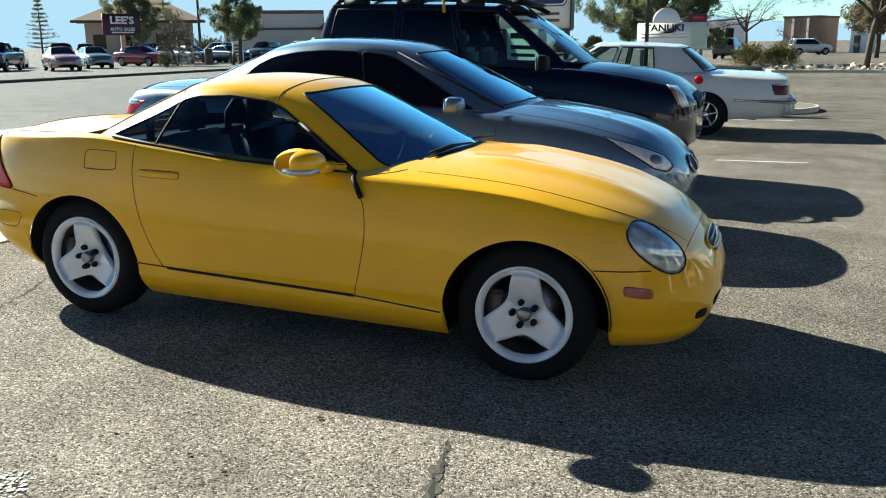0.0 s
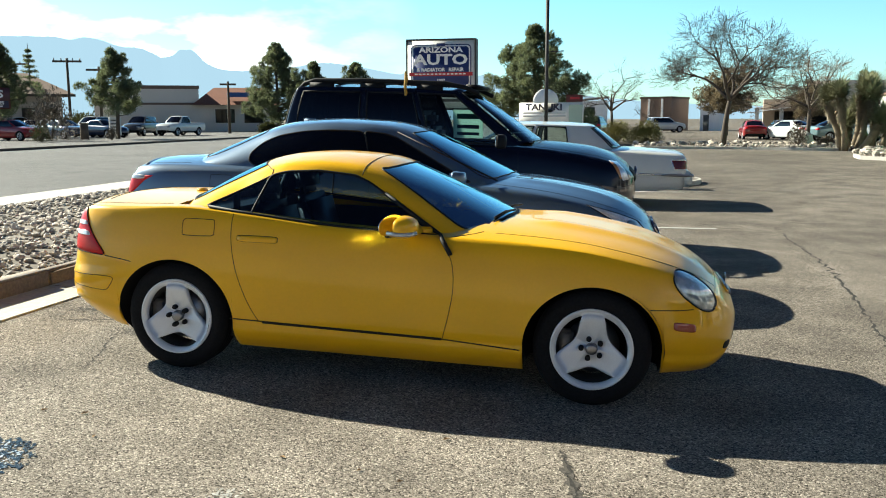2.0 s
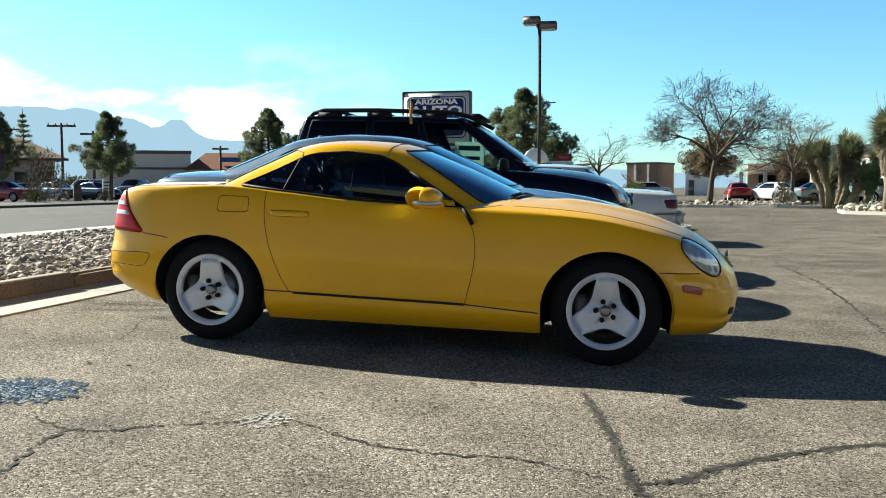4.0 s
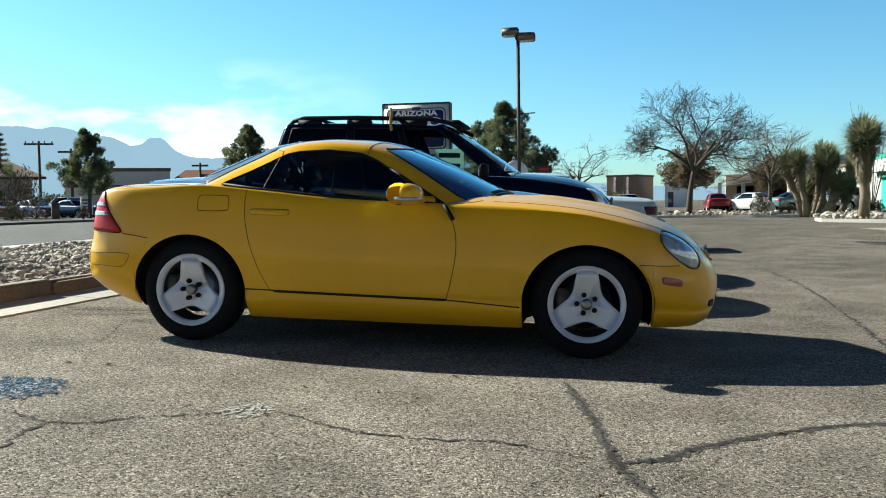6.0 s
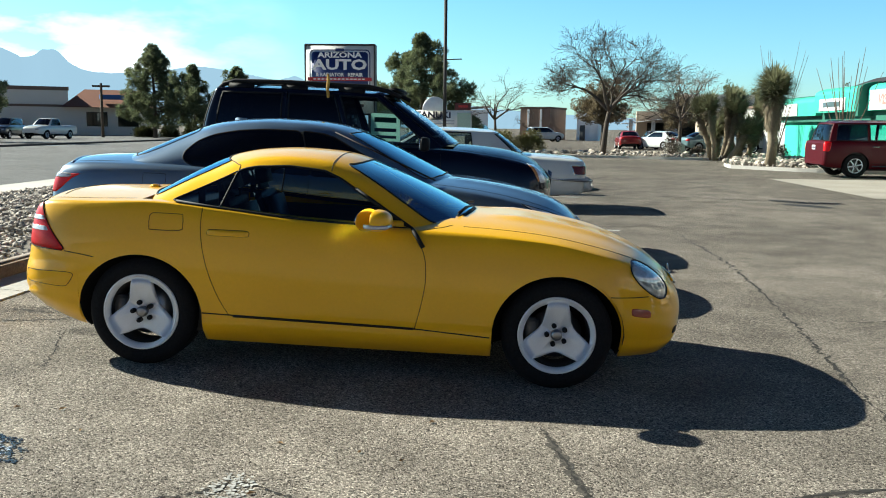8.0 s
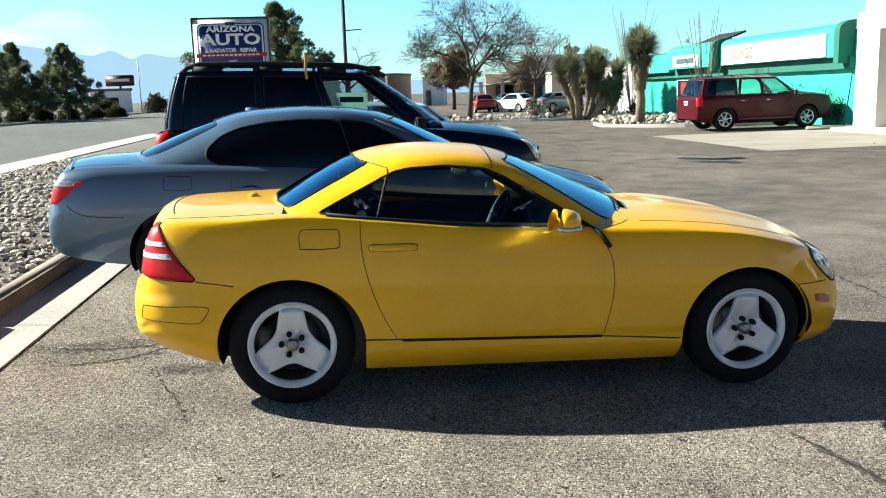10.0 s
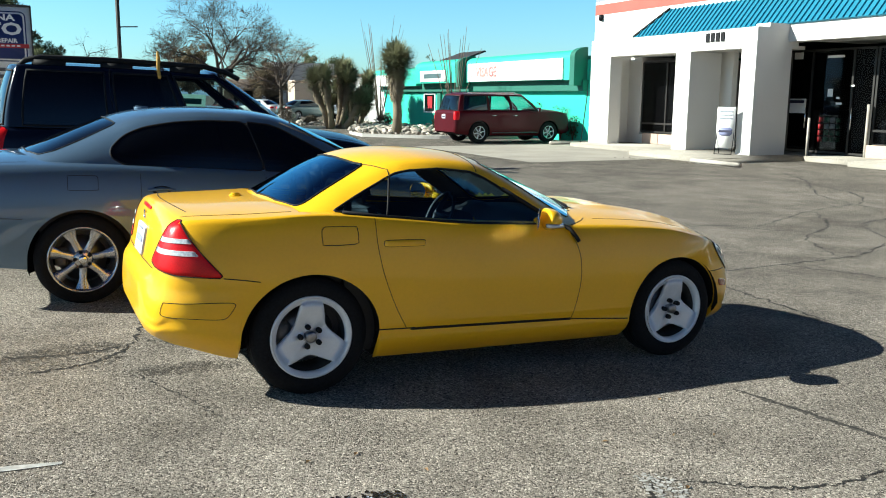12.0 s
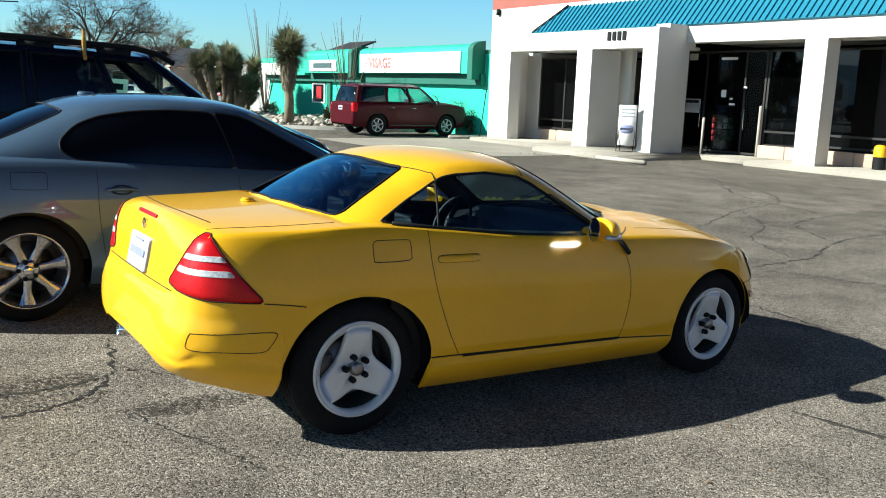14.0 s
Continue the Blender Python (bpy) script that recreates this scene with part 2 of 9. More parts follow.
HEADLENS = surface("headlamp lens", (0.44, 0.51, 0.54), 0.12, 0.35, grain=22, var=0.4, stain=14, stain_var=0.3, coat=1.0)
LEATHER = surface("black leather", (0.018, 0.018, 0.02), 0.5, grain=220, var=0.25, bump=0.25)
PLATE = surface("licence plate", (0.55, 0.55, 0.60), 0.4, grain=40, var=0.1)
INK = surface("dark ink", (0.03, 0.03, 0.06), 0.6, var=0.1)
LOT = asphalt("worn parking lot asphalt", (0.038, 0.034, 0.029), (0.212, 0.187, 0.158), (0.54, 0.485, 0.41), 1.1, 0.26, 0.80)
ROAD = asphalt("grey road asphalt", (0.085, 0.085, 0.085), (0.16, 0.16, 0.156), (0.30, 0.29, 0.28), 1.0, 0.12)
RUSTY = surface("rusty brown sheet steel", (0.16, 0.12, 0.09), 0.75, grain=40, var=0.2, stain=3.0, stain_var=0.35)
CONCRETE = surface("weathered concrete", (0.40, 0.365, 0.315), 0.85, grain=45, var=0.18, stain=2.0, stain_var=0.25, bump=0.35)
# the far kerb's shaded face is painted in as a near-black colour
SHADEKERB = surface("kerb concrete painted shade-dark", (0.07, 0.058, 0.048), 0.95, grain=30, var=0.3, stain=1.0, stain_var=0.3)
KERBTAN = surface("earth-stained tan concrete", (0.27, 0.215, 0.165), 0.9, grain=40, var=0.22, stain=1.6, stain_var=0.3, bump=0.4)
PALECON = surface("pale concrete", (0.50, 0.475, 0.43), 0.85, grain=30, var=0.12, stain=0.8, stain_var=0.18, bump=0.25)
EARTH = surface("dry earth", (0.17, 0.145, 0.115), 0.95, grain=18, var=0.3, stain=0.9, stain_var=0.25, bump=0.6)
TAR = surface("crack filled with dirt", (0.020, 0.018, 0.015), 0.95, grain=60, var=0.5)
LINE = surface("worn white line paint", (0.48, 0.47, 0.44), 0.8, grain=25, var=0.35, stain=5, stain_var=0.4)
DRIVECON = surface("worn tan concrete", (0.36, 0.325, 0.27), 0.88, grain=24, var=0.16, stain=0.7, stain_var=0.25, bump=0.3)
WALLWHITE = surface("white stucco", (0.62, 0.605, 0.575), 0.9, grain=60, var=0.06, stain=0.7, stain_var=0.07, bump=0.3)
WALLGREEN = surface("mint green stucco", (0.035, 0.50, 0.34), 0.85, grain=50, var=0.06, stain=0.6, stain_var=0.1, bump=0.3)
AWNGREEN = surface("green awning fabric", (0.03, 0.42, 0.30), 0.7, grain=60, var=0.08, stain=0.9, stain_var=0.12)
DARKGREEN = surface("dark green fascia", (0.012, 0.13, 0.09), 0.7, grain=40, var=0.12)
SIGNWHITE = surface("white sign panel", (0.88, 0.87, 0.84), 0.6, grain=20, var=0.05)
ROOFBLUE = surface("blue metal roofing", (0.025, 0.22, 0.33), 0.4, 0.2, grain=30, var=0.06, stain=0.7, stain_var=0.1)
STRIPERED = surface("faded red stripe", (0.33, 0.10, 0.075), 0.8, grain=40, var=0.1)
STRIPEBLUE = surface("faded violet stripe", (0.24, 0.26, 0.42), 0.8, grain=40, var=0.1)
DARKSHOP = tinted("dark shop glass", (0.14, 0.15, 0.16), 0.01, 0.8, (0.010, 0.010, 0.011), 1.36)
DOORSHOP = tinted("shop door glass", (0.58, 0.60, 0.61), 0.01, 0.97, (0.010, 0.010, 0.011), 1.33)
BRICKRED = surface("salmon brick", (0.52, 0.37, 0.29), 0.9, grain=30, var=0.2, bump=0.3, random_var=0.15)
TAN = surface("tan stucco", (0.52, 0.415, 0.325), 0.9, grain=25, var=0.08, stain=0.3, stain_var=0.1)
# cream wall colour, paled far beyond TAN to carry sunlight and haze
TANLIT = surface("cream stucco paled as if sunlit", (0.84, 0.76, 0.65), 0.9, grain=25, var=0.06, stain=0.3, stain_var=0.08)
TANROOF = surface("brown shingle roof", (0.23, 0.15, 0.11), 0.9, grain=15, var=0.25, stain=0.4, stain_var=0.15)
TILEROOF = surface("red tile roof", (0.30, 0.115, 0.065), 0.9, grain=12, var=0.3, stain=0.4, stain_var=0.15)
SIGNBLUE = surface("navy sign face", (0.016, 0.035, 0.15), 0.4, grain=20, var=0.1)
GREENPACK = surface("green printed pack", (0.03, 0.22, 0.12), 0.4, grain=30, var=0.2)
SIGNRED = surface("red sign face", (0.45, 0.02, 0.025), 0.45, grain=20, var=0.1)
SIGNMAROON = surface("maroon sign face", (0.10, 0.015, 0.014), 0.5, grain=20, var=0.12)
POLEGREY = surface("brown painted pole", (0.035, 0.031, 0.028), 0.6, grain=30, var=0.2)
# shade inside the wheel is painted in by this dark colour
BARRELSHADE = surface("wheel barrel darkened for shade", (0.045, 0.042, 0.040), 0.7, 0.3, grain=60, var=0.3)
FRAMEDARK = surface("dark bronze window frame", (0.022, 0.020, 0.018), 0.5, 0.2, grain=40, var=0.1)
LAMPMETAL = surface("bronze lamp housing", (0.16, 0.14, 0.12), 0.5, 0.4, grain=30, var=0.15)
WOOD = surface("dark timber", (0.09, 0.065, 0.045), 0.9, grain=22, var=0.3, bump=0.3)
BARK = surface("grey brown bark", (0.080, 0.062, 0.048), 0.95, grain=35, var=0.35, bump=0.6)
TWIG = surface("dry twigs", (0.15, 0.108, 0.08), 0.95, grain=30, var=0.3)
TWIGPALE = surface("pale dry twigs", (0.34, 0.24, 0.17), 0.95, grain=30, var=0.3)
PINE = surface("pine needles", (0.16, 0.185, 0.095), 0.8, grain=14, var=0.5, stain=1.5, stain_var=0.35)


def leafy(m, share=0.35):
    """Leaves let some of the light through."""
    n, l = m.node_tree.nodes, m.node_tree.links
    b = n["Principled BSDF"]
    src = b.inputs["Base Color"].links[0].from_socket
    tr, mx = n.new("ShaderNodeBsdfTranslucent"), n.new("ShaderNodeMixShader")
    mx.inputs[0].default_value = share
    l.new(src, tr.inputs[0])
    l.new(b.outputs[0], mx.inputs[1])
    l.new(tr.outputs[0], mx.inputs[2])
    l.new(mx.outputs[0], n["Material Output"].inputs[0])
    return m


leafy(PINE, 0.5)
YUCCA = surface("yucca leaves", (0.25, 0.255, 0.145), 0.7, grain=18, var=0.45, stain=2, stain_var=0.3)
leafy(YUCCA, 0.45)
DRYLEAF = surface("dead yucca leaves", (0.24, 0.19, 0.125), 0.9, grain=25, var=0.35, stain=4, stain_var=0.3)
DRYCROWN = leafy(surface("dry brown leaves", (0.21, 0.165, 0.10), 0.9, grain=15, var=0.45, stain=2, stain_var=0.3))
BUSH = surface("shrub leaves", (0.055, 0.06, 0.022), 0.85, grain=20, var=0.5, stain=3, stain_var=0.3)
DRYBUSH = surface("dry shrub", (0.13, 0.105, 0.075), 0.9, grain=20, var=0.4, stain=3, stain_var=0.3)
leafy(BUSH)
FABRIC = surface("yellow ribbon cloth", (0.55, 0.30, 0.05), 0.8, grain=60, var=0.3)
# distance haze painted as an even blue glow over near-black slopes
HAZEHILL = glow("hazy blue mountain", (0.25, 0.39, 0.50), 0.66)
HAZEHILL.node_tree.nodes["Principled BSDF"].inputs["Specular IOR Level"].default_value = 0.0
HAZEHILL.node_tree.nodes["Principled BSDF"].inputs["Base Color"].default_value = (0.004, 0.006, 0.008, 1)


# ---- mesh helpers ----
def part(name, bm, material, parent=None, label="", smooth=True):
    me = bpy.data.meshes.new(name)
    bm.normal_update()
    for f in bm.faces:
        f.smooth = smooth
    bm.to_mesh(me)
    bm.free()
    me.materials.append(material)
    ob = new(name, me)
    ob.parent = parent
    if label:
        ob["label"] = label
    return ob


def thing(name, m, label, category, group="", kind=""):
    ob = new(name)
    ob.empty_display_size = 0.2
    ob.matrix_world = m
    return tagged(ob, label, category, group, kind)


def box(bm, x0, x1, y0, y1, z0, z1, bevel=0.0):
    v = [bm.verts.new(p) for p in ((x0, y0, z0), (x1, y0, z0), (x1, y1, z0), (x0, y1, z0), (x0, y0, z1), (x1, y0, z1), (x1, y1, z1), (x0, y1, z1))]
    f = [bm.faces.new([v[i] for i in q]) for q in ((3, 2, 1, 0), (4, 5, 6, 7), (0, 1, 5, 4), (1, 2, 6, 5), (2, 3, 7, 6), (3, 0, 4, 7))]
    if bevel:
        bmesh.ops.bevel(bm, geom=list({e for q in f for e in q.edges}), offset=bevel, segments=2, affect="EDGES", clamp_overlap=True)
    return bm


def boxes(*rows, bevel=0.0):
    bm = bmesh.new()
    for r in rows:
        if bevel:
            b2 = box(bmesh.new(), *r, bevel=bevel)
            me = bpy.data.meshes.new("tmp")
            b2.to_mesh(me)
            b2.free()
            bm.from_mesh(me)
            bpy.data.meshes.remove(me)
        else:
            box(bm, *r)
    return bm


def tube(bm, pts, radius, sides=6, end=None, closed=False):
    """A tube along points; the radius runs to end, where given."""
    pts = [Vector(p) for p in pts]
    n, rings, ref = len(pts), [], None
    for i, p in enumerate(pts):
        a, c = (pts[i - 1], pts[(i + 1) % n]) if closed else (pts[max(i - 1, 0)], pts[min(i + 1, n - 1)])
        d = (c - a).normalized() if (c - a).length > 1e-9 else Vector((0, 0, 1))
        if ref is None:
            ref = d.orthogonal().normalized()
        ref = (ref - d * ref.dot(d)).normalized() if (ref - d * ref.dot(d)).length > 1e-6 else d.orthogonal().normalized()
        s = d.cross(ref)
        r = radius if end is None else radius + (end - radius) * i / max(n - 1, 1)
        rings.append([bm.verts.new(p + (ref * math.cos(k * math.tau / sides) + s * math.sin(k * math.tau / sides)) * r) for k in range(sides)])
    for i in range(n if closed else n - 1):
        a, b = rings[i], rings[(i + 1) % n]
        for k in range(sides):
            bm.faces.new((a[k], a[(k + 1) % sides], b[(k + 1) % sides], b[k]))
    if not closed:
        bm.faces.new(rings[0][::-1])
        bm.faces.new(rings[-1])
    return bm


def lathe(bm, profile, steps=48, axis="y", closed=False, at=(0, 0, 0)):
    """Turns (radius, offset) about the axis."""
    rings = []
    for k in range(steps):
        a = k * math.tau / steps
        ring = []
        for r, o in profile:
            c, s = r * math.cos(a), r * math.sin(a)
            p = (c, o, s) if axis == "y" else (c, s, o)
            ring.append(bm.verts.new((p[0] + at[0], p[1] + at[1], p[2] + at[2])))
        rings.append(ring)
    m = len(profile)
    for k in range(steps):
        a, b = rings[k], rings[(k + 1) % steps]
        for i in range(m if closed else m - 1):
            bm.faces.new((a[i], a[(i + 1) % m], b[(i + 1) % m], b[i]))
    return bm


def ribbon(bm, pts, width, lift, ground):
    """A flat strip along (x, y, width factor) on the ground."""
    prev, n = None, len(pts)
    for i, p in enumerate(pts):
        a, b = pts[max(i - 1, 0)], pts[min(i + 1, n - 1)]
        d = Vector((b[0] - a[0], b[1] - a[1], 0)).normalized()
        s = Vector((-d.y, d.x, 0)) * width * (p[2] if len(p) > 2 else 1) / 2
        cur = [bm.verts.new((p[0] + k * s.x, p[1] + k * s.y, ground(p[0] + k * s.x, p[1] + k * s.y) + lift)) for k in (1, -1)]
        if prev:
            bm.faces.new((prev[0], prev[1], cur[1], cur[0]))
        prev = cur
    return bm


def smooth_curve(points):
    """A function through (x, value) points, without overshoot."""
    xs, ys = np.array([p[0] for p in points], float), np.array([p[1] for p in points], float)
    h, d = np.diff(xs), np.diff(ys) / np.diff(xs)
    m = np.zeros(len(xs))
    m[0], m[-1] = d[0], d[-1]
    for i in range(1, len(xs) - 1):
        m[i] = 0 if d[i - 1] * d[i] <= 0 else (h[i - 1] + h[i]) * 3 / ((2 * h[i] + h[i - 1]) / d[i - 1] + (h[i] + 2 * h[i - 1]) / d[i])

    def f(x):
        if x <= xs[0]:
            return float(ys[0])
        if x >= xs[-1]:
            return float(ys[-1])
        i = int(np.searchsorted(xs, x) - 1)
        t = (x - xs[i]) / h[i]
        return float((2 * t**3 - 3 * t**2 + 1) * ys[i] + (t**3 - 2 * t**2 + t) * h[i] * m[i] + (-2 * t**3 + 3 * t**2) * ys[i + 1] + (t**3 - t**2) * h[i] * m[i + 1])

    return f


def catmull(pts, n):
    """n steps between each two of the points."""
    pts = [np.array(p, float) for p in pts]
    out = []
    for i in range(len(pts) - 1):
        p0, p1, p2, p3 = pts[max(i - 1, 0)], pts[i], pts[i + 1], pts[min(i + 2, len(pts) - 1)]
        for k in range(n):
            t = k / n
            out.append(0.5 * (2 * p1 + (p2 - p0) * t + (2 * p0 - 5 * p1 + 4 * p2 - p3) * t * t + (3 * p1 - p0 - 3 * p2 + p3) * t**3))
    out.append(pts[-1])
    return [tuple(p) for p in out]


def inside(poly, x, z):
    hit = False
    for i in range(len(poly)):
        (x1, z1), (x2, z2) = poly[i - 1], poly[i]
        if (z1 > z) != (z2 > z) and x < (x2 - x1) * (z - z1) / (z2 - z1) + x1:
            hit = not hit
    return hit


# ---- cars ----
from mathutils.bvhtree import BVHTree


class Shell:
    """A car's lower body: sections along x, from sill over the shoulder to the middle. Local: x forward, z up, ground at 0."""

    SIDE = staticmethod(smooth_curve([(0, -0.075), (0.10, -0.03), (0.30, -0.004), (0.48, 0.0), (0.70, -0.014), (0.86, -0.04), (0.95, -0.07), (1.0, -0.105)]))

    def __init__(self, spec, fine=1.0):
        self.s, self.fine = spec, fine
        self.hw, self.zb, self.zs, self.zc = (smooth_curve(spec[k]) for k in ("hw", "zb", "zs", "zc"))
        self.side = smooth_curve(spec["side"]) if "side" in spec else self.SIDE
        x0, x1, wb, r = spec["hw"][0][0], spec["hw"][-1][0], spec["wb"], spec["arch"]
        n = max(int((x1 - x0) / 0.035 * fine), 24)
        xs = set(np.round(x0 + (x1 - x0) * (0.5 - 0.5 * np.cos(np.linspace(0, np.pi, n)) * 0.55 - 0.5 * (1 - 2 * np.linspace(0, 1, n)) * 0.45), 4))
        for c in (-wb / 2, wb / 2):
            for a in np.linspace(0, np.pi, max(int(28 * fine), 8)):
                xs.add(round(c + (r - 2e-4) * math.cos(a), 5))
            xs |= {round(c - r - 2e-4, 5), round(c + r + 2e-4, 5)}
        xs |= set(spec.get("cuts", ()))
        self.xs = sorted(float(x) for x in xs)
        self.ns, self.nt = max(int(22 * fine), 7), max(int(14 * fine), 4)
        self.rows = [self.section(x) for x in self.xs]
        self.nj = len(self.rows[0][0])
        self.verts = [Vector(p) for r_ in self.rows for p in r_[0]]
        self.faces, self.where = [], []
        for i in range(len(self.xs) - 1):
            for j in range(self.nj - 1):
                a = i * self.nj + j
                self.faces.append((a, a + self.nj, a + self.nj + 1, a + 1))
                tag = self.rows[i][1][j]
                self.where.append((tag, (self.rows[i][2][j] + self.rows[i][2][j + 1]) / 2))
        for end, i in (("rear", 0), ("front", len(self.xs) - 1)):
            loop = [i * self.nj + j for j in range(self.nj)]
            h = self.nj // 2
            for j in range(h - 1):
                q = (loop[j], loop[self.nj - 1 - j], loop[self.nj - 2 - j], loop[j + 1])
                self.faces.append(q if end == "front" else q[::-1])
                self.where.append(("cap", 0.0))
        self.tree = BVHTree.FromPolygons(self.verts, self.faces)
        self.normals = [Vector() for _ in self.verts]
        for f in self.faces:
            a, b, c, d = (self.verts[k] for k in f)
            nn = (c - a).cross(d - b)
            for k in f:
                self.normals[k] += nn
        for k, nn in enumerate(self.normals):
            self.normals[k] = nn.normalized() if nn.length > 1e-12 else Vector((0, 0, 1))

    def bottom(self, x):
        b, r, hz = self.zb(x), self.s["arch"], self.s["hub"]
        for c in (-self.s["wb"] / 2, self.s["wb"] / 2):
            if abs(x - c) < r:
                return max(b, hz + math.sqrt(r * r - (x - c) ** 2) * self.s.get("archh", 1.0))
        return b

    def side_y(self, x, z):
        b, s = self.zb(x), self.zs(x)
        y = self.hw(x) + self.side((z - b) / (s - b)) * min(1, self.hw(x) / 0.5)
        for xa, xb, za, zt, amount in self.s.get("bulges", ()):
            k, u, v = (min(max(q, 0), 1) for q in ((x - xa) / (xb - xa), (z - za) / 0.16, (zt - z) / 0.06))
            y += amount * k * k * (3 - 2 * k) * u * u * (3 - 2 * u) * v * v * (3 - 2 * v)
        return max(y, 0.02)

    def top(self, x, w):
        y1 = self.side_y(x, self.zs(x))
        y = y1 * (1 - w)
        z = self.zs(x) + (self.zc(x) - self.zs(x)) * (1 - (1 - w) ** self.s.get("crown", 2.2))
        for yy, h, sg, xa, xb in self.s.get("ridges", ()):
            k = min(max((x - xa) / 0.2, 0), 1) * min(max((xb - x) / 0.3, 0), 1)
            z += h * k * math.exp(-(((y - yy) / sg) ** 2))
        return y, z

    def section(self, x):
        b, s = self.bottom(x), self.zs(x)
        pts, ps = [], []
        for k in range(self.ns + 1):
            z = b + (s - b) * k / self.ns
            pts.append((x, -self.side_y(x, z), z)), ps.append(z)
        for k in range(1, self.nt + 1):
            w = (k / self.nt) ** 1.15
            y, z = self.top(x, w)
            pts.append((x, -y, z)), ps.append(w)
        ps[self.ns] = 0.0
        half = pts[:-1]
        pts = pts + [(p[0], -p[1], p[2]) for p in half[::-1]]
        tags = ["side"] * self.ns + ["top"] * (2 * self.nt) + ["side"] * (self.ns + 1)
        return pts, tags, ps + ps[:-1][::-1]

    def project(self, p, d):
        hit = self.tree.ray_cast(Vector(p), Vector(d).normalized())
        return hit[0], hit[1]

    def on_side(self, x, z, out=0.0, right=True):
        """The place on the flank at (x, z), moved outwards."""
        k = -1 if right else 1
        hit, nn = self.project((x, 2 * k, z), (0, -k, 0))
        if hit is None:
            return Vector((x, k * self.side_y(x, z), z))
        nn = nn if nn.dot((0, k, 0)) > 0 else -nn
        return hit + nn * out

    def split(self, classify, materials, parent, labels):
        """Cuts the skin into panels of their own, which keep the whole skin's shading."""
        groups = {}
        for f, (tag, p) in zip(self.faces, self.where):
            c = sum((self.verts[k] for k in f), Vector()) / 4
            g = classify(c.x, c.y, c.z, tag, p)
            if g:
                groups.setdefault(g, []).append(f)
        made = {}
        for g, fs in groups.items():
            ids = sorted({k for f in fs for k in f})
            at = {k: i for i, k in enumerate(ids)}
            me = bpy.data.meshes.new(g)
            me.from_pydata([self.verts[k] for k in ids], [], [[at[k] for k in f] for f in fs])
            me.polygons.foreach_set("use_smooth", [True] * len(me.polygons))
            me.normals_split_custom_set_from_vertices([self.normals[k] for k in ids])
            name = g.split("/")[0]
            me.materials.append(materials.get(name, materials["body"]))
            ob = new(name, me)
            ob.parent = parent
            if labels.get(name):
                ob["label"] = labels[name]
            made[g] = ob
        return made


def patch(shell, name, centre, u, v, outline, direction, material, parent, out=0.006, dome=0.0, rings=6, steps=40, label="", thick=0.02):
    """A lens or plate that follows the skin: an outline (angle -> radius factor pair) in the plane u, v, laid on along the direction."""
    bm = bmesh.new()
    c, u, v, d = Vector(centre), Vector(u), Vector(v), Vector(direction).normalized()

    def put(p, lift):
        hit, nn = shell.project(p - d * 1.0, d)
        if hit is None:
            return None
        nn = nn if nn.dot(d) < 0 else -nn
        return hit - d * lift

    grid = []
    for r in range(rings + 1):
        k = r / rings
        row = []
        for s in range(steps):
            a, b = outline(s / steps)
            p = c + (u * a + v * b) * k
            q = put(p, out + dome * (1 - k * k))
            row.append(q)
        grid.append(row)
    back = [None if q is None else q + d * thick for q in grid[-1]]
    verts = [[None if q is None else bm.verts.new(q) for q in row] for row in grid[1:]] + [[None if q is None else bm.verts.new(q) for q in back]]
    mid = bm.verts.new(grid[0][0]) if grid[0][0] is not None else None
    for r in range(len(verts) - 1):
        for s in range(steps):
            q = (verts[r][s], verts[r + 1][s], verts[r + 1][(s + 1) % steps], verts[r][(s + 1) % steps])
            if all(q):
                bm.faces.new(q)
    if mid:
        for s in range(steps):
            if verts[0][s] and verts[0][(s + 1) % steps]:
                bm.faces.new((mid, verts[0][s], verts[0][(s + 1) % steps]))
    bmesh.ops.recalc_face_normals(bm, faces=bm.faces)
    edge = [q for q in grid[-1] if q is not None]
    return part(name, bm, material, parent, label), edge


def oval(a, b, power=2.0):
    def f(t):
        c, s = math.cos(t * math.tau), math.sin(t * math.tau)
        k = (abs(c) ** power + abs(s) ** power) ** (-1 / power)
        return a * c * k, b * s * k
    return f


def polygon(points):
    """An outline through corner points, even along its length."""
    n = len(points)
    ls = [math.dist(points[i], points[(i + 1) % n]) for i in range(n)]
    total = sum(ls)

    def f(t):
        d = (t % 1.0) * total
        for i in range(n):
            if d <= ls[i] or i == n - 1:
                k = d / ls[i]
                p, q = points[i], points[(i + 1) % n]
                return p[0] + (q[0] - p[0]) * k, p[1] + (q[1] - p[1]) * k
            d -= ls[i]
    return f


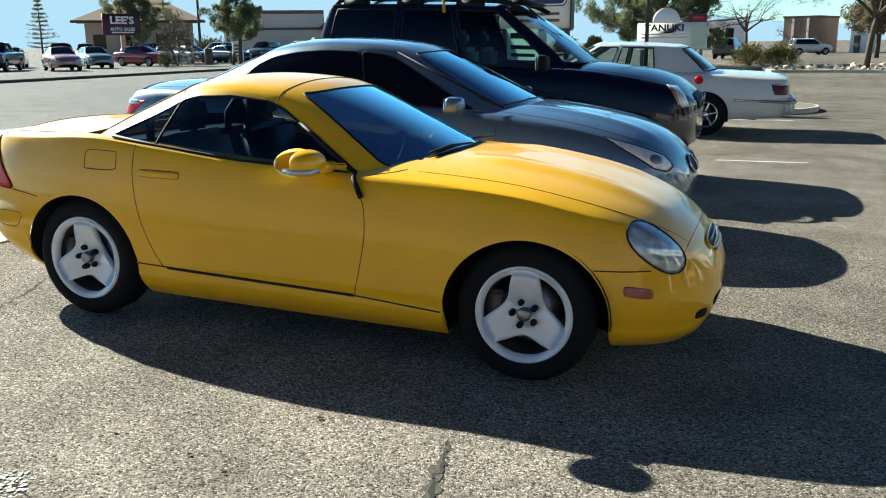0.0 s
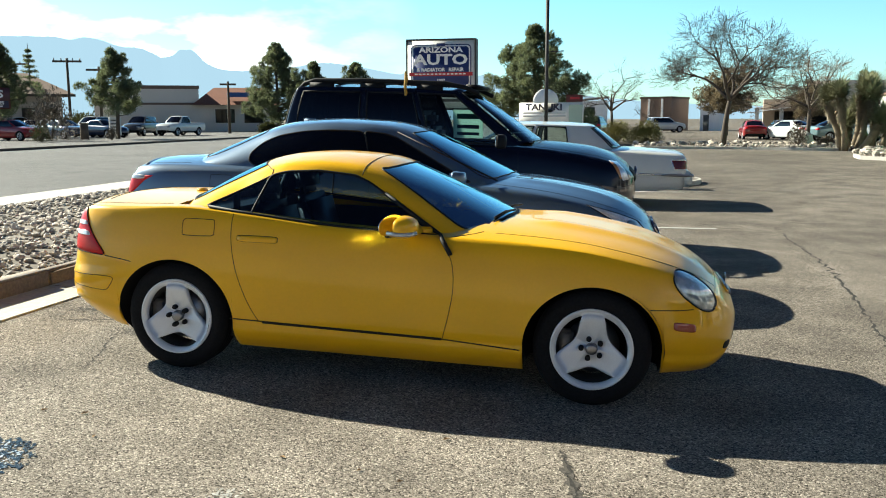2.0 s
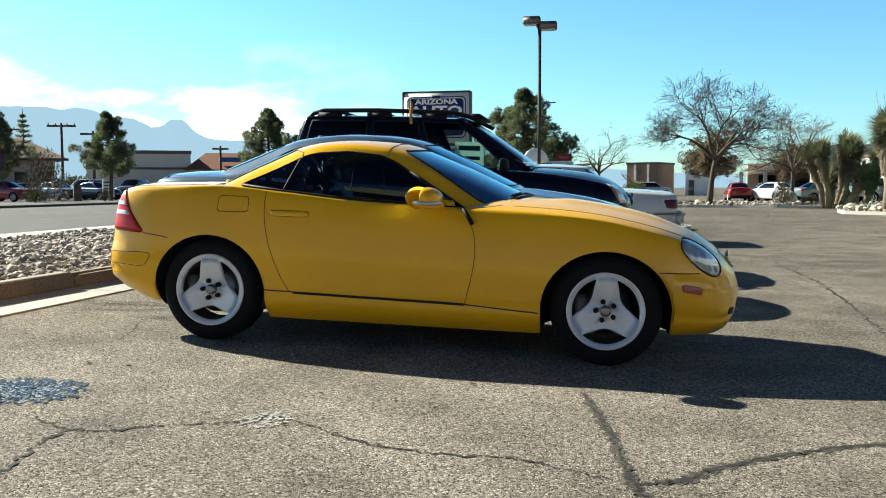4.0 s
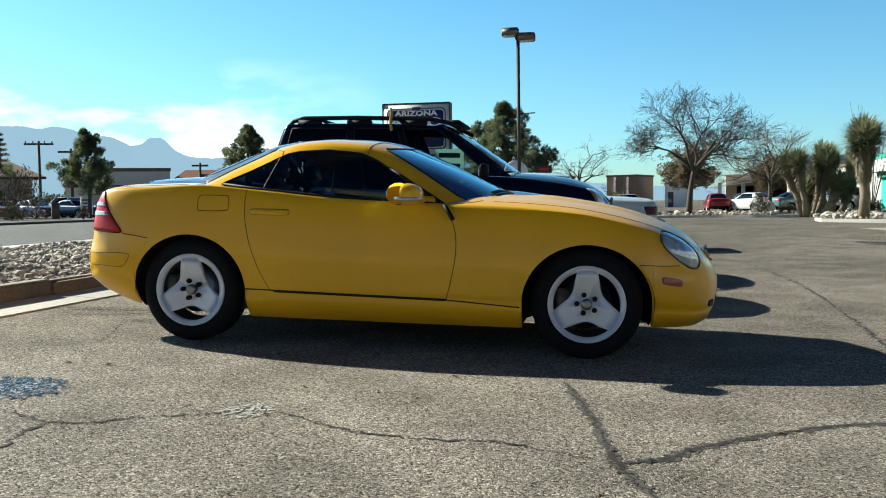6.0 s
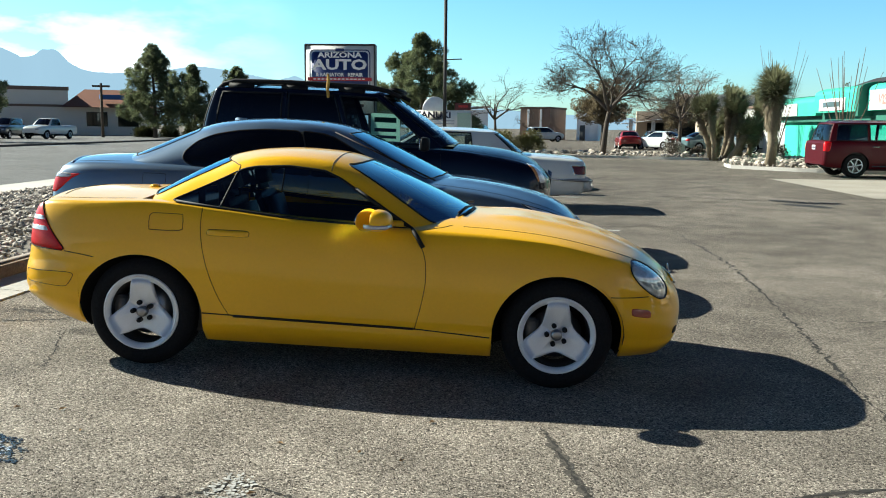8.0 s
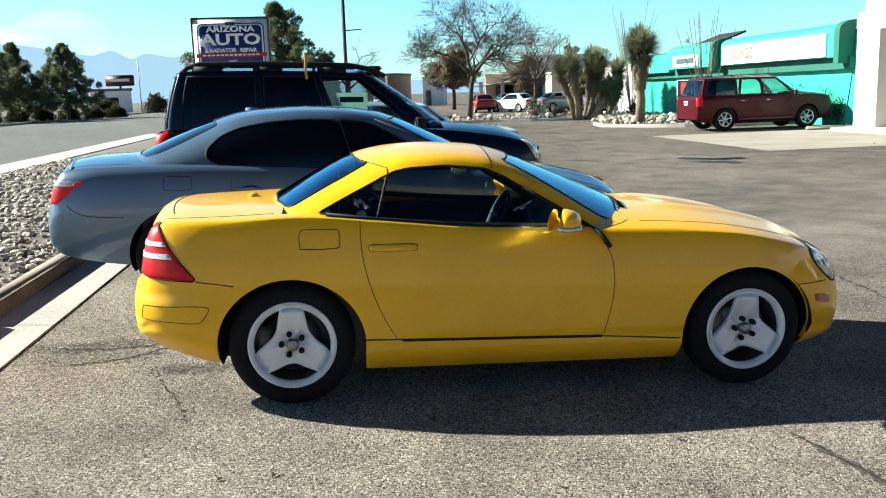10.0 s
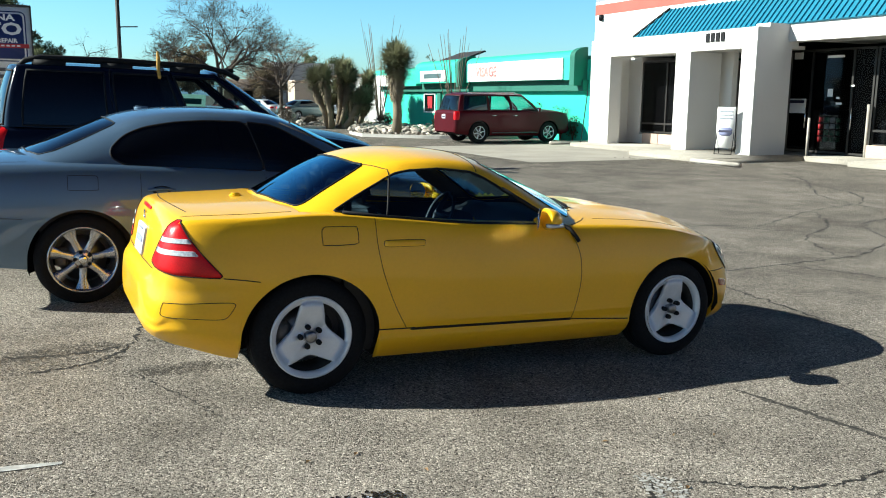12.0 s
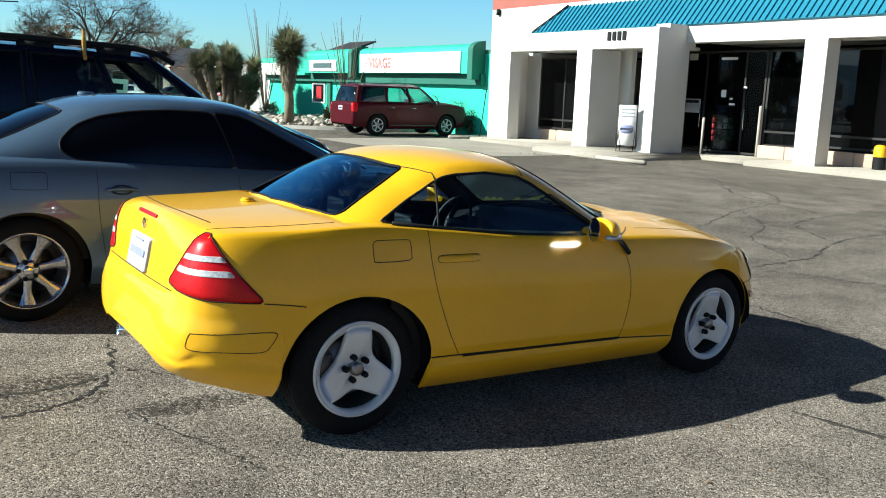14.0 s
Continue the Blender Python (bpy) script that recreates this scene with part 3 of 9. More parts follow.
def greenhouse(lines, kinds, parent, mats, steps=5, levels=8, bulge=0.02, crown=0.03, hs=(0.03, 0.93), interior=True, labels=None):
    """Pillars, panes and roof over the belt. lines: (belt xyz, roof xyz) from the windscreen's middle round the right side to the rear
    window's middle; kinds: what lies between each two lines (wind, pillar, side, post, rear)."""
    labels = labels or {}
    belt, roof = catmull([a for a, b in lines], steps), catmull([b for a, b in lines], steps)
    kind = [k for k in kinds for _ in range(steps)]
    n = len(belt)
    full = [(belt[i], roof[i]) for i in range(n)] + [((b[0], -b[1], b[2]), (r[0], -r[1], r[2])) for b, r in list(zip(belt, roof))[-2:0:-1]]
    fk = kind + kind[::-1]
    m = len(full)
    cx = sum(p[0][0] for p in full) / m
    hl = sorted({0.0, hs[0], hs[1], 1.0} | {hs[0] + (hs[1] - hs[0]) * k / levels for k in range(levels + 1)})

    def at(i, h):
        b, r = Vector(full[i % m][0]), Vector(full[i % m][1])
        p = b.lerp(r, h)
        o = Vector(((p.x - cx) * 0.6, p.y, 0)).normalized()
        return p + o * bulge * 4 * h * (1 - h)

    made = {}

    def emit(key, cells):
        bm = bmesh.new()
        vs = {}
        for i, j in cells:
            q = []
            for a, b in ((i, j), (i + 1, j), (i + 1, j + 1), (i, j + 1)):
                k = (a % m, b)
                if k not in vs:
                    vs[k] = bm.verts.new(at(a, hl[b]))
                q.append(vs[k])
            if len(set(q)) == 4:
                bm.faces.new(q)
        bmesh.ops.recalc_face_normals(bm, faces=bm.faces)
        return bm

    runs, i = [], 0
    while i < m:
        j = i
        while j + 1 < m and fk[j + 1] == fk[i]:
            j += 1
        runs.append([fk[i], list(range(i, j + 1))])
        i = j + 1
    if len(runs) > 1 and runs[0][0] == runs[-1][0]:
        runs[0][1] = runs[-1][1] + runs[0][1]
        runs.pop()
    frame_cells = []
    for k, cols in runs:
        glass = k in ("wind", "side", "side2", "rear")
        mid_rows = [j for j in range(len(hl) - 1) if hs[0] - 1e-6 <= hl[j] < hs[1] - 1e-6]
        for c in cols:
            for j in range(len(hl) - 1):
                if not (glass and j in mid_rows):
                    frame_cells.append((c, j))
        if glass:
            bm = emit(k, [(c, j) for c in cols for j in mid_rows])
            name = {"wind": "windscreen", "side": "side_window", "side2": "side_window", "rear": "rear_window"}[k]
            ob = part(name, bm, mats.get(k, mats["glass"]), parent, labels.get(name, ""))
            ob.visible_shadow = mats.get("shadow", True)
            made.setdefault(name, []).append(ob)
            a, b = cols[0], cols[-1] + 1
            loop = [at(c, hs[0]) for c in range(a, b + 1)] + [at(b, h) for h in hl if hs[0] < h < hs[1]] + [at(c, hs[1]) for c in range(b, a - 1, -1)] + [at(a, h) for h in hl[::-1] if hs[0] < h < hs[1]]
            part("window_seal", tube(bmesh.new(), loop, mats.get("seal", 0.011), 5, closed=True), PLASTIC, parent)
        if k == "post":
            frame_cells = [q for q in frame_cells if q[0] not in cols]
            part("door_post", emit(k, [(c, j) for c in cols for j in range(len(hl) - 1)]), mats.get("post", PLASTIC), parent)
    bm = emit("frame", frame_cells)
    # the roof's edge rolls over into the roof
    rolls = []
    for i in range(n):
        b, r = Vector(belt[i]), Vector(roof[i])
        d = (r - b).normalized()
        inn = Vector((cx - r.x, -r.y * 1.6, 0)) if abs(r.y) > 1e-6 else Vector((cx - r.x, 0, 0))
        inn = inn.normalized() * mats.get("inset", 0.08)
        end = r + inn + Vector((0, 0, mats.get("lift", 0.022)))
        ctl = r + d * 0.03
        rolls.append([r.lerp(ctl, t).lerp(ctl.lerp(end, t), t) for t in (0.25, 0.5, 0.75, 1.0)])
    ring = [[r] + q for r, q in zip([Vector(r) for r in roof], rolls)]
    for k in (1, -1):
        vv = [[bm.verts.new((p.x, p.y * k, p.z)) for p in q] for q in ring]
        for i in range(n - 1):
            for j in range(4):
                q = [vv[i][j], vv[i + 1][j], vv[i + 1][j + 1], vv[i][j + 1]]
                bm.faces.new(q)
    roof = [tuple(q[-1]) for q in ring]
    rv, ymax = {}, max(abs(r[1]) for r in roof)
    across = 12
    for i in range(n):
        r = roof[i]
        for k in range(across + 1):
            q = 1 - 2 * k / across
            rv[i, k] = bm.verts.new((r[0], r[1] * q, r[2] + crown * (r[1] ** 2) * (1 - q * q) / ymax**2))
    for i in range(n - 1):
        for k in range(across):
            q = [rv[i, k], rv[i, k + 1], rv[i + 1, k + 1], rv[i + 1, k]]
            bm.faces.new(q)
    bmesh.ops.remove_doubles(bm, verts=bm.verts, dist=0.0008)
    bmesh.ops.recalc_face_normals(bm, faces=bm.faces)
    made["roof"] = part("roof", bm, mats["roof"], parent, labels.get("roof", ""))
    return made



class Cab:
    """Roof, pillars and panes as one smooth skin, cut along the panes' outlines. Sections along x run from belt over the cant rail to the middle."""

    def __init__(self, belt, cant, mid, fillet=0.04, bulge=0.02, crown=2.3, dx=0.022, m=30):
        f = [smooth_curve([(p[0], p[k]) for p in sorted(c)]) for c, k in ((belt, 1), (belt, 2), (cant, 1), (cant, 2), (mid, 1))]
        x0, x1 = min(p[0] for p in mid), max(p[0] for p in mid)
        self.xs = np.linspace(x0, x1, int((x1 - x0) / dx) + 1)
        raw = []
        for x in self.xs:
            yb, zb, yc, zc, zm = (g(float(x)) for g in f)
            zm = max(zm, zc + 0.005)
            zb = min(zb, zc - 0.03)
            t = np.linspace(0, 1, 40)[:, None]
            side = np.array((yb, zb)) * (1 - t) + np.array((yc, zc)) * t + np.array((bulge, 0)) * 4 * t * (1 - t)
            w = np.linspace(0, 1, 40)[1:]
            top = np.stack((yc * (1 - w), zc + (zm - zc) * (1 - (1 - w) ** crown)), 1)
            pl = np.concatenate((side, top))
            full = np.concatenate((pl, (pl * (-1, 1))[::-1][1:]))
            s = np.concatenate(((0,), np.cumsum(np.hypot(*np.diff(full, axis=0).T))))
            u = np.linspace(0, s[-1], 241)
            ev = np.stack((np.interp(u, s, full[:, 0]), np.interp(u, s, full[:, 1])), 1)
            sg = fillet / (u[1] - u[0])
            kk = np.arange(-int(3 * sg) - 1, int(3 * sg) + 2)
            ker = np.exp(-0.5 * (kk / sg) ** 2)
            ker /= ker.sum()
            pad = len(kk) // 2
            ext = np.concatenate((2 * ev[0] - ev[pad:0:-1], ev, 2 * ev[-1] - ev[-2:-pad - 2:-1]))
            sm = np.stack([np.convolve(ext[:, c], ker, "valid") for c in (0, 1)], 1)
            s = np.concatenate(((0,), np.cumsum(np.hypot(*np.diff(sm, axis=0).T))))
            u = np.linspace(0, s[-1], 2 * m + 1)
            raw.append(np.stack((np.interp(u, s, sm[:, 0]), np.interp(u, s, sm[:, 1])), 1))
        raw = np.array(raw)
        ker = np.array((1, 2, 3, 2, 1)) / 9.0  # fair the skin lengthwise
        out = raw.copy()
        for i in range(2, len(raw) - 2):
            out[i] = sum(k * raw[i + d] for k, d in zip(ker, range(-2, 3)))
        self.nj = 2 * m + 1
        self.v = [Vector((float(x), -float(y), float(z))) for x, row in zip(self.xs, out) for y, z in row]
        self.f = [(i * self.nj + j, (i + 1) * self.nj + j, (i + 1) * self.nj + j + 1, i * self.nj + j + 1) for i in range(len(self.xs) - 1) for j in range(self.nj - 1)]
        self.tree = BVHTree.FromPolygons(self.v, self.f)

    def put(self, plane, a, b, side=-1):
        if plane == "side":
            hit = self.tree.ray_cast(Vector((a, side * 3, b)), Vector((0, -side, 0)))[0]
        else:
            hit = self.tree.ray_cast(Vector((a, b, 4)), Vector((0, 0, -1)))[0]
        return hit

    def cut(self, panes, parent, roof_material, lining, seal=0.009, shadow=True, label=""):
        """panes: (name, plane, closed outline, material)."""
        outs = []
        for name, plane, pts, mat in panes:
            pts = list(pts)
            dense = []
            for i in range(len(pts)):
                a, b = np.array(pts[i - 1]), np.array(pts[i])
                n = max(int(np.hypot(*(b - a)) / 0.006), 1)
                dense += [tuple(a + (b - a) * k / n) for k in range(n)]
            outs.append((name, plane, pts, mat, np.array(dense)))
        cls = []
        for f in self.f:
            a, b, c, d = (self.v[k] for k in f)
            cen, nn = (a + b + c + d) / 4, (c - a).cross(d - b).normalized()
            got = None
            for i, (name, plane, pts, mat, dense) in enumerate(outs):
                if plane == "side" and abs(nn.y) > 0.45 and inside(pts, cen.x, cen.z):
                    got = (i, -1 if cen.y < 0 else 1)
                    break
                if plane == "top" and abs(nn.y) < 0.8 and inside(pts, cen.x, cen.y):
                    got = (i, 0)
                    break
            cls.append(got)
        touch = {}
        for f, c in zip(self.f, cls):
            for k in f:
                touch.setdefault(k, set()).add(c)
        for k, s in touch.items():
            if len(s) > 1:
                i, side = sorted((c for c in s if c), key=lambda c: c[0])[0]
                name, plane, pts, mat, dense = outs[i]
                p = self.v[k]
                q = np.array((p.x, p.z if plane == "side" else p.y))
                n = dense[np.argmin(((dense - q) ** 2).sum(1))]
                hit = self.put(plane, float(n[0]), float(n[1]), side)
                if hit is not None and (hit - p).length < 0.08:
                    self.v[k] = hit
        normals = [Vector() for _ in self.v]
        for f in self.f:
            a, b, c, d = (self.v[k] for k in f)
            nn = (c - a).cross(d - b)
            for k in f:
                normals[k] += nn
        normals = [n.normalized() if n.length else Vector((0, 0, 1)) for n in normals]

        def emit(name, fs, material, lift=0.0, note=""):
            ids = sorted({k for f in fs for k in f})
            at = {k: i for i, k in enumerate(ids)}
            me = bpy.data.meshes.new(name)
            me.from_pydata([self.v[k] + normals[k] * lift for k in ids], [], [[at[k] for k in f] for f in fs])
            me.polygons.foreach_set("use_smooth", [True] * len(me.polygons))
            me.normals_split_custom_set_from_vertices([normals[k] for k in ids])
            me.materials.append(material)
            ob = new(name, me)
            ob.parent = parent
            if note:
                ob["label"] = note
            return ob

        groups = {}
        for f, c in zip(self.f, cls):
            groups.setdefault(c, []).append(f)
        for c, fs in groups.items():
            if c is None:
                emit("roof", fs, roof_material, 0.0, label)
                emit("headliner", fs, lining, -0.014)
            else:
                name, plane, pts, mat, dense = outs[c[0]]
                ob = emit(name, fs, mat)
                ob.visible_shadow = shadow
                if name != "door_post":
                    loop = [self.put(plane, a, b, c[1] or -1) for a, b in dense[::4]]
                    part("window_seal", tube(bmesh.new(), [p for p in loop if p], seal, 5, closed=True), PLASTIC, parent)


def round_corners(pts, r=0.03, n=5):
    out = []
    for i in range(len(pts)):
        a, b, c = np.array(pts[i - 1]), np.array(pts[i]), np.array(pts[(i + 1) % len(pts)])
        k = min(r, 0.45 * np.hypot(*(a - b)), 0.45 * np.hypot(*(c - b)))
        p, q = b + (a - b) / np.hypot(*(a - b)) * k, b + (c - b) / np.hypot(*(c - b)) * k
        for t in np.linspace(0, 1, n):
            v = (1 - t) ** 2 * p + 2 * t * (1 - t) * b + t * t * q
            out.append((float(v[0]), float(v[1])))
    return out


def both(pts):
    """The outline of a pane across the car, from its half: (x, |y|)."""
    return [(x, -y) for x, y in pts] + [(x, y) for x, y in pts[::-1] if y > 1e-6]


def wheel_mesh_parts(radius, rim, width, style, parent, at, right=True, material=None):
    """A wheel under its car: tyre and rim are parts of the wheel."""
    w = new("wheel")
    w.parent = parent
    w.matrix_local = Matrix.Translation(at) @ (Matrix.Identity(4) if right else Matrix.Rotation(math.pi, 4, "Z"))
    key = (radius, rim, style)
    h = width / 2
    if key not in WHEELS:
        bm = bmesh.new()
        prof = [(rim - 0.004, -h + 0.012), (rim + 0.010, -h + 0.002), (rim + (radius - rim) * 0.5, -h - 0.006), (radius - 0.018, -h + 0.012), (radius - 0.004, -h + 0.03)]
        for k in range(4):
            o = -h + 0.04 + k * (width - 0.08) / 4
            prof += [(radius, o), (radius, o + (width - 0.08) / 4 - 0.008), (radius - 0.008, o + (width - 0.08) / 4 - 0.007), (radius - 0.008, o + (width - 0.08) / 4 - 0.001)]
        prof += [(radius - 0.004, h - 0.03), (radius - 0.018, h - 0.012), (rim + 0.01, h), (rim - 0.004, h - 0.012)]
        lathe(bm, prof, 64)
        tyre = part("tyre", bm, TYRE, w)
        bm = bmesh.new()
        lathe(bm, [(rim + 0.006, -h + 0.012), (rim + 0.004, -h - 0.002), (rim - 0.006, -h - 0.002), (rim - 0.014, -h + 0.014), (rim - 0.018, -h + 0.024)], 64)
        if style == "three":
            three_spoke(bm, rim - 0.008, -h + 0.022)
        elif style == "star":
            bars(bm, rim, -h + 0.02, 7, 0.050, 0.190, False, 0.012)
        else:
            bars(bm, rim, -h + 0.015, 6, 0.05, 0.075, False)
        bmesh.ops.recalc_face_normals(bm, faces=bm.faces)
        rm = part("rim", bm, material or RIM, w, "", True)
        barrel = part("barrel", lathe(bmesh.new(), [(rim - 0.018, -h + 0.024), (rim - 0.03, -h + 0.05), (rim - 0.035, h - 0.02)], 48), BARRELSHADE, w)
        bm = bmesh.new()
        lathe(bm, [(0.0001, 0.0), (rim - 0.07, 0.0), (rim - 0.07, 0.012), (0.0001, 0.012)], 40, at=(0, 0.0, 0))
        disc = part("brake_disc", bm, STEEL, w)
        bm = boxes((-0.19, -0.10, -0.05, 0.03, -0.06, 0.08), bevel=0.015)
        cal = part("brake_caliper", bm, LAMPMETAL, w)
        bolts = []
        for k in range(5):
            a = k * math.tau / 5 + math.pi / 2 + 0.3
            bolts.append(part("wheel_bolt", lathe(bmesh.new(), [(0.0001, -h + 0.004), (0.012, -h + 0.004), (0.0145, -h + 0.012), (0.0145, -h + 0.05)], 10, at=(0.055 * math.cos(a), 0, 0.055 * math.sin(a))), PLASTIC, w))
        bm = lathe(bmesh.new(), [(0.0001, -h + 0.000), (0.020, -h + 0.001), (0.030, -h + 0.005), (0.032, -h + 0.014), (0.032, -h + 0.05)], 28)
        cap = part("hub_cap", bm, CHROME if style != "three" else STEEL, w)
        WHEELS[key] = [(o.name.split(".")[0], o.data) for o in (tyre, rm, barrel, disc, cal, *bolts, cap)]
    else:
        for name, me in WHEELS[key]:
            new(name, me).parent = w
    return w


WHEELS = {}


def three_spoke(bm, r1, face):
    """A dished wheel face with three broad spokes and three lens-shaped openings."""
    steps, half = 120, radians(42)
    rows, thick = [], 0.03
    for k in range(steps):
        a = k * math.tau / steps
        d = min(abs((a - c + math.pi) % math.tau - math.pi) for c in (radians(30), radians(150), radians(270)))
        e = min(d / half, 1.0)
        ro = r1 - 0.020
        ri = 0.104 + (ro - 0.104) * e**2.4
        ri = min(ri, ro)
        c, s = math.cos(a), math.sin(a)

        def dish(r):
            t = r / r1
            return face + 0.018 * math.cos(t * 3.0) + 0.016 * max(0, 1 - e) * (1 - abs(t - 0.45)) - 0.004

        radii = [0.0001, 0.030, 0.062, 0.062 + (ri - 0.062) * 0.35, 0.062 + (ri - 0.062) * 0.75, ri]
        inner = [bm.verts.new((r * c, dish(r), r * s)) for r in radii]
        wall = bm.verts.new(((ri - 0.004) * c, dish(ri) + thick, (ri - 0.004) * s))
        outer_wall = bm.verts.new(((ro + 0.002) * c, dish(ro) + thick, (ro + 0.002) * s))
        outer = [bm.verts.new((r * c, dish(r) - (0.004 if r > ro else 0), r * s)) for r in (ro, r1)]
        rows.append((inner, wall, outer_wall, outer, e))
    for k in range(steps):
        A, B = rows[k], rows[(k + 1) % steps]
        for i in range(len(A[0]) - 1):
            bm.faces.new((A[0][i], B[0][i], B[0][i + 1], A[0][i + 1]))
        bm.faces.new((A[3][0], B[3][0], B[3][1], A[3][1]))
        if A[4] < 0.999 or B[4] < 0.999:
            bm.faces.new((A[0][-1], B[0][-1], B[1], A[1]))
            bm.faces.new((A[3][0], A[2], B[2], B[3][0]))
        else:
            bm.faces.new((A[0][-1], B[0][-1], B[3][0], A[3][0]))


def bars(bm, rim, face, count, w0, w1, double, groove=0.0):
    """Spokes from hub to rim, ridged or with a groove along the middle."""
    lathe(bm, [(0.0001, face - 0.004), (0.05, face - 0.004), (0.07, face + 0.01), (0.07, face + 0.05)], 40)
    for k in range(count):
        for off in ((-0.10, 0.10) if double else (0.0,)):
            a = k * math.tau / count + 0.2
            d0, d1 = a + off * 0.9, a + off * 1.35
            p0, p1 = Vector((0.05 * math.cos(d0), 0, 0.05 * math.sin(d0))), Vector(((rim - 0.006) * math.cos(d1), 0, (rim - 0.006) * math.sin(d1)))
            s = (p1 - p0).normalized().cross(Vector((0, 1, 0)))
            v = []
            for p, w, y in ((p0, w0, face + 0.002), (p0.lerp(p1, 0.55), w0 * (0.95 if groove else 0.62), face + 0.004), (p1, w1 * 0.6, face - 0.012)):
                h = w / 2 * (0.62 if double else 1)
                v.append([bm.verts.new(p + s * h + Vector((0, y + 0.006, 0))), bm.verts.new(p + Vector((0, y + groove * 1.5, 0))), bm.verts.new(p - s * h + Vector((0, y + 0.006, 0))),
                          bm.verts.new(p - s * h + Vector((0, y + 0.04, 0))), bm.verts.new(p + s * h + Vector((0, y + 0.04, 0)))])
            for i in range(2):
                for j in range(5):
                    bm.faces.new((v[i][j], v[i][(j + 1) % 5], v[i + 1][(j + 1) % 5], v[i + 1][j]))


def seam(shell, pts, parent, radius=0.0022, right=True, steps=6, name="panel_gap", material=None, out=-0.0005):
    path = [shell.on_side(x, z, out, right) for x, z in catmull(pts, steps)]
    return part(name, tube(bmesh.new(), path, radius, 5), material or SEAM, parent)


def seam_top(shell, pts, parent, radius=0.0018, name="panel_gap"):
    """A gap over the top, through (x, y) points."""
    path = []
    for x, y in pts:
        hit, nn = shell.project((x, y, 3), (0, 0, -1))
        if hit is not None:
            path.append(hit)
    return part(name, tube(bmesh.new(), path, radius, 5), SEAM, parent)


def underside(spec, parent, hw, inner=0.30):
    """Floor pan and wheel wells."""
    wb, r, hz = spec["wb"], spec["arch"], spec["hub"]
    xs = [p[0] for p in spec["hw"]]
    bm = boxes((-wb / 2 + r, wb / 2 - r, -hw + 0.12, hw - 0.12, spec["pan"], spec["pan"] + 0.04), (xs[0] + 0.45, xs[-1] - 0.45, -hw + 0.36, hw - 0.36, spec["pan"] + 0.05, spec["pan"] + 0.09))
    part("floor_pan", bm, PLASTIC, parent, "", False)
    for c in (-wb / 2, wb / 2):
        for k in (-1, 1):
            bm = bmesh.new()
            ring = []
            for a in np.linspace(-0.36, math.pi + 0.36, 30):
                p = (c + (r + 0.012) * math.cos(a), hz + (r + 0.012) * math.sin(a) * spec.get("archh", 1.0))
                tuck = 0.015 * max(0.0, 0.5 - math.sin(a)) + 0.30 * max(0.0, -math.sin(a))  # follows the body, which draws in towards the sill
                ring.append([bm.verts.new((p[0], k * y, p[1])) for y in (hw - 0.035 - tuck, hw - inner)] + [bm.verts.new((c, k * (hw - inner), hz))])
            for i in range(len(ring) - 1):
                A, B = ring[i], ring[i + 1]
                bm.faces.new((A[0], B[0], B[1], A[1]))
                bm.faces.new((A[1], B[1], B[2]))
            part("wheel_well", bm, PLASTIC, parent)


# ---- ground ----
def gz(x, y):
    """The lot falls gently away from the kerb."""
    return -0.0335 * max(-3.3, min(1.8, x)) - 0.0065 * max(-6.0, min(4.0, y))


def grid_sheet(xs, ys, f):
    bm = bmesh.new()
    v = [[bm.verts.new((x, y, f(x, y))) for y in ys] for x in xs]
    for i in range(len(xs) - 1):
        for j in range(len(ys) - 1):
            bm.faces.new((v[i][j], v[i + 1][j], v[i + 1][j + 1], v[i][j + 1]))
    return bm


def spaced(*pieces):
    out = []
    for a, b, n in pieces:
        out += list(np.linspace(a, b, n, endpoint=False))
    return [float(v) for v in out]


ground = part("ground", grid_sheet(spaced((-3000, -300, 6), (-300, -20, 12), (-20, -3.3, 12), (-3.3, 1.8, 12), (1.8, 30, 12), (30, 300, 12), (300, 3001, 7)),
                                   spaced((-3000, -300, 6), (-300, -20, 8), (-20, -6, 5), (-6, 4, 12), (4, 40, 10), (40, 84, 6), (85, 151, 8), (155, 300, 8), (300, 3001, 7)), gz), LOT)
tagged(ground, "worn grey asphalt lot with exposed pale aggregate", "ground", kind="structure")

KERB = -3.32
road = part("road", grid_sheet([-29.3, -27.0, -22, -17, -13, -8.75], spaced((-300, 0, 12), (0, 60, 12), (60, 700, 12)), lambda x, y: gz(x, y) + 0.012 + 0.05 * math.sin(min(max((x + 27) / 18.3, 0), 1) * math.pi)), ROAD)
tagged(road, "wide pale grey asphalt street", "road", kind="structure")
lot_far = part("pavement", boxes((-95, -26.4, -60, 140, 0.02, 0.13)), ROAD, None, "", False)
tagged(lot_far, "raised asphalt lot across the street", "pavement", kind="structure")


def kerb_run(x0, x1, y0, y1, h, step, material, label, gutter=None):
    """A kerb cast in lengths."""
    root = thing("kerb", Matrix.Identity(4), label, "kerb", kind="structure")
    y, rng = y0, random.Random(5)
    while y < y1 - 0.01:
        b = min(y + step, y1)
        zz = gz(x1, (y + b) / 2)
        bm = boxes((x0, x1, y + 0.006, b - 0.006, zz - 0.1, zz + h + rng.uniform(-0.004, 0.004)), bevel=0.018)
        part("kerb_stone", bm, material, root, "", True)
        y = b
    return root


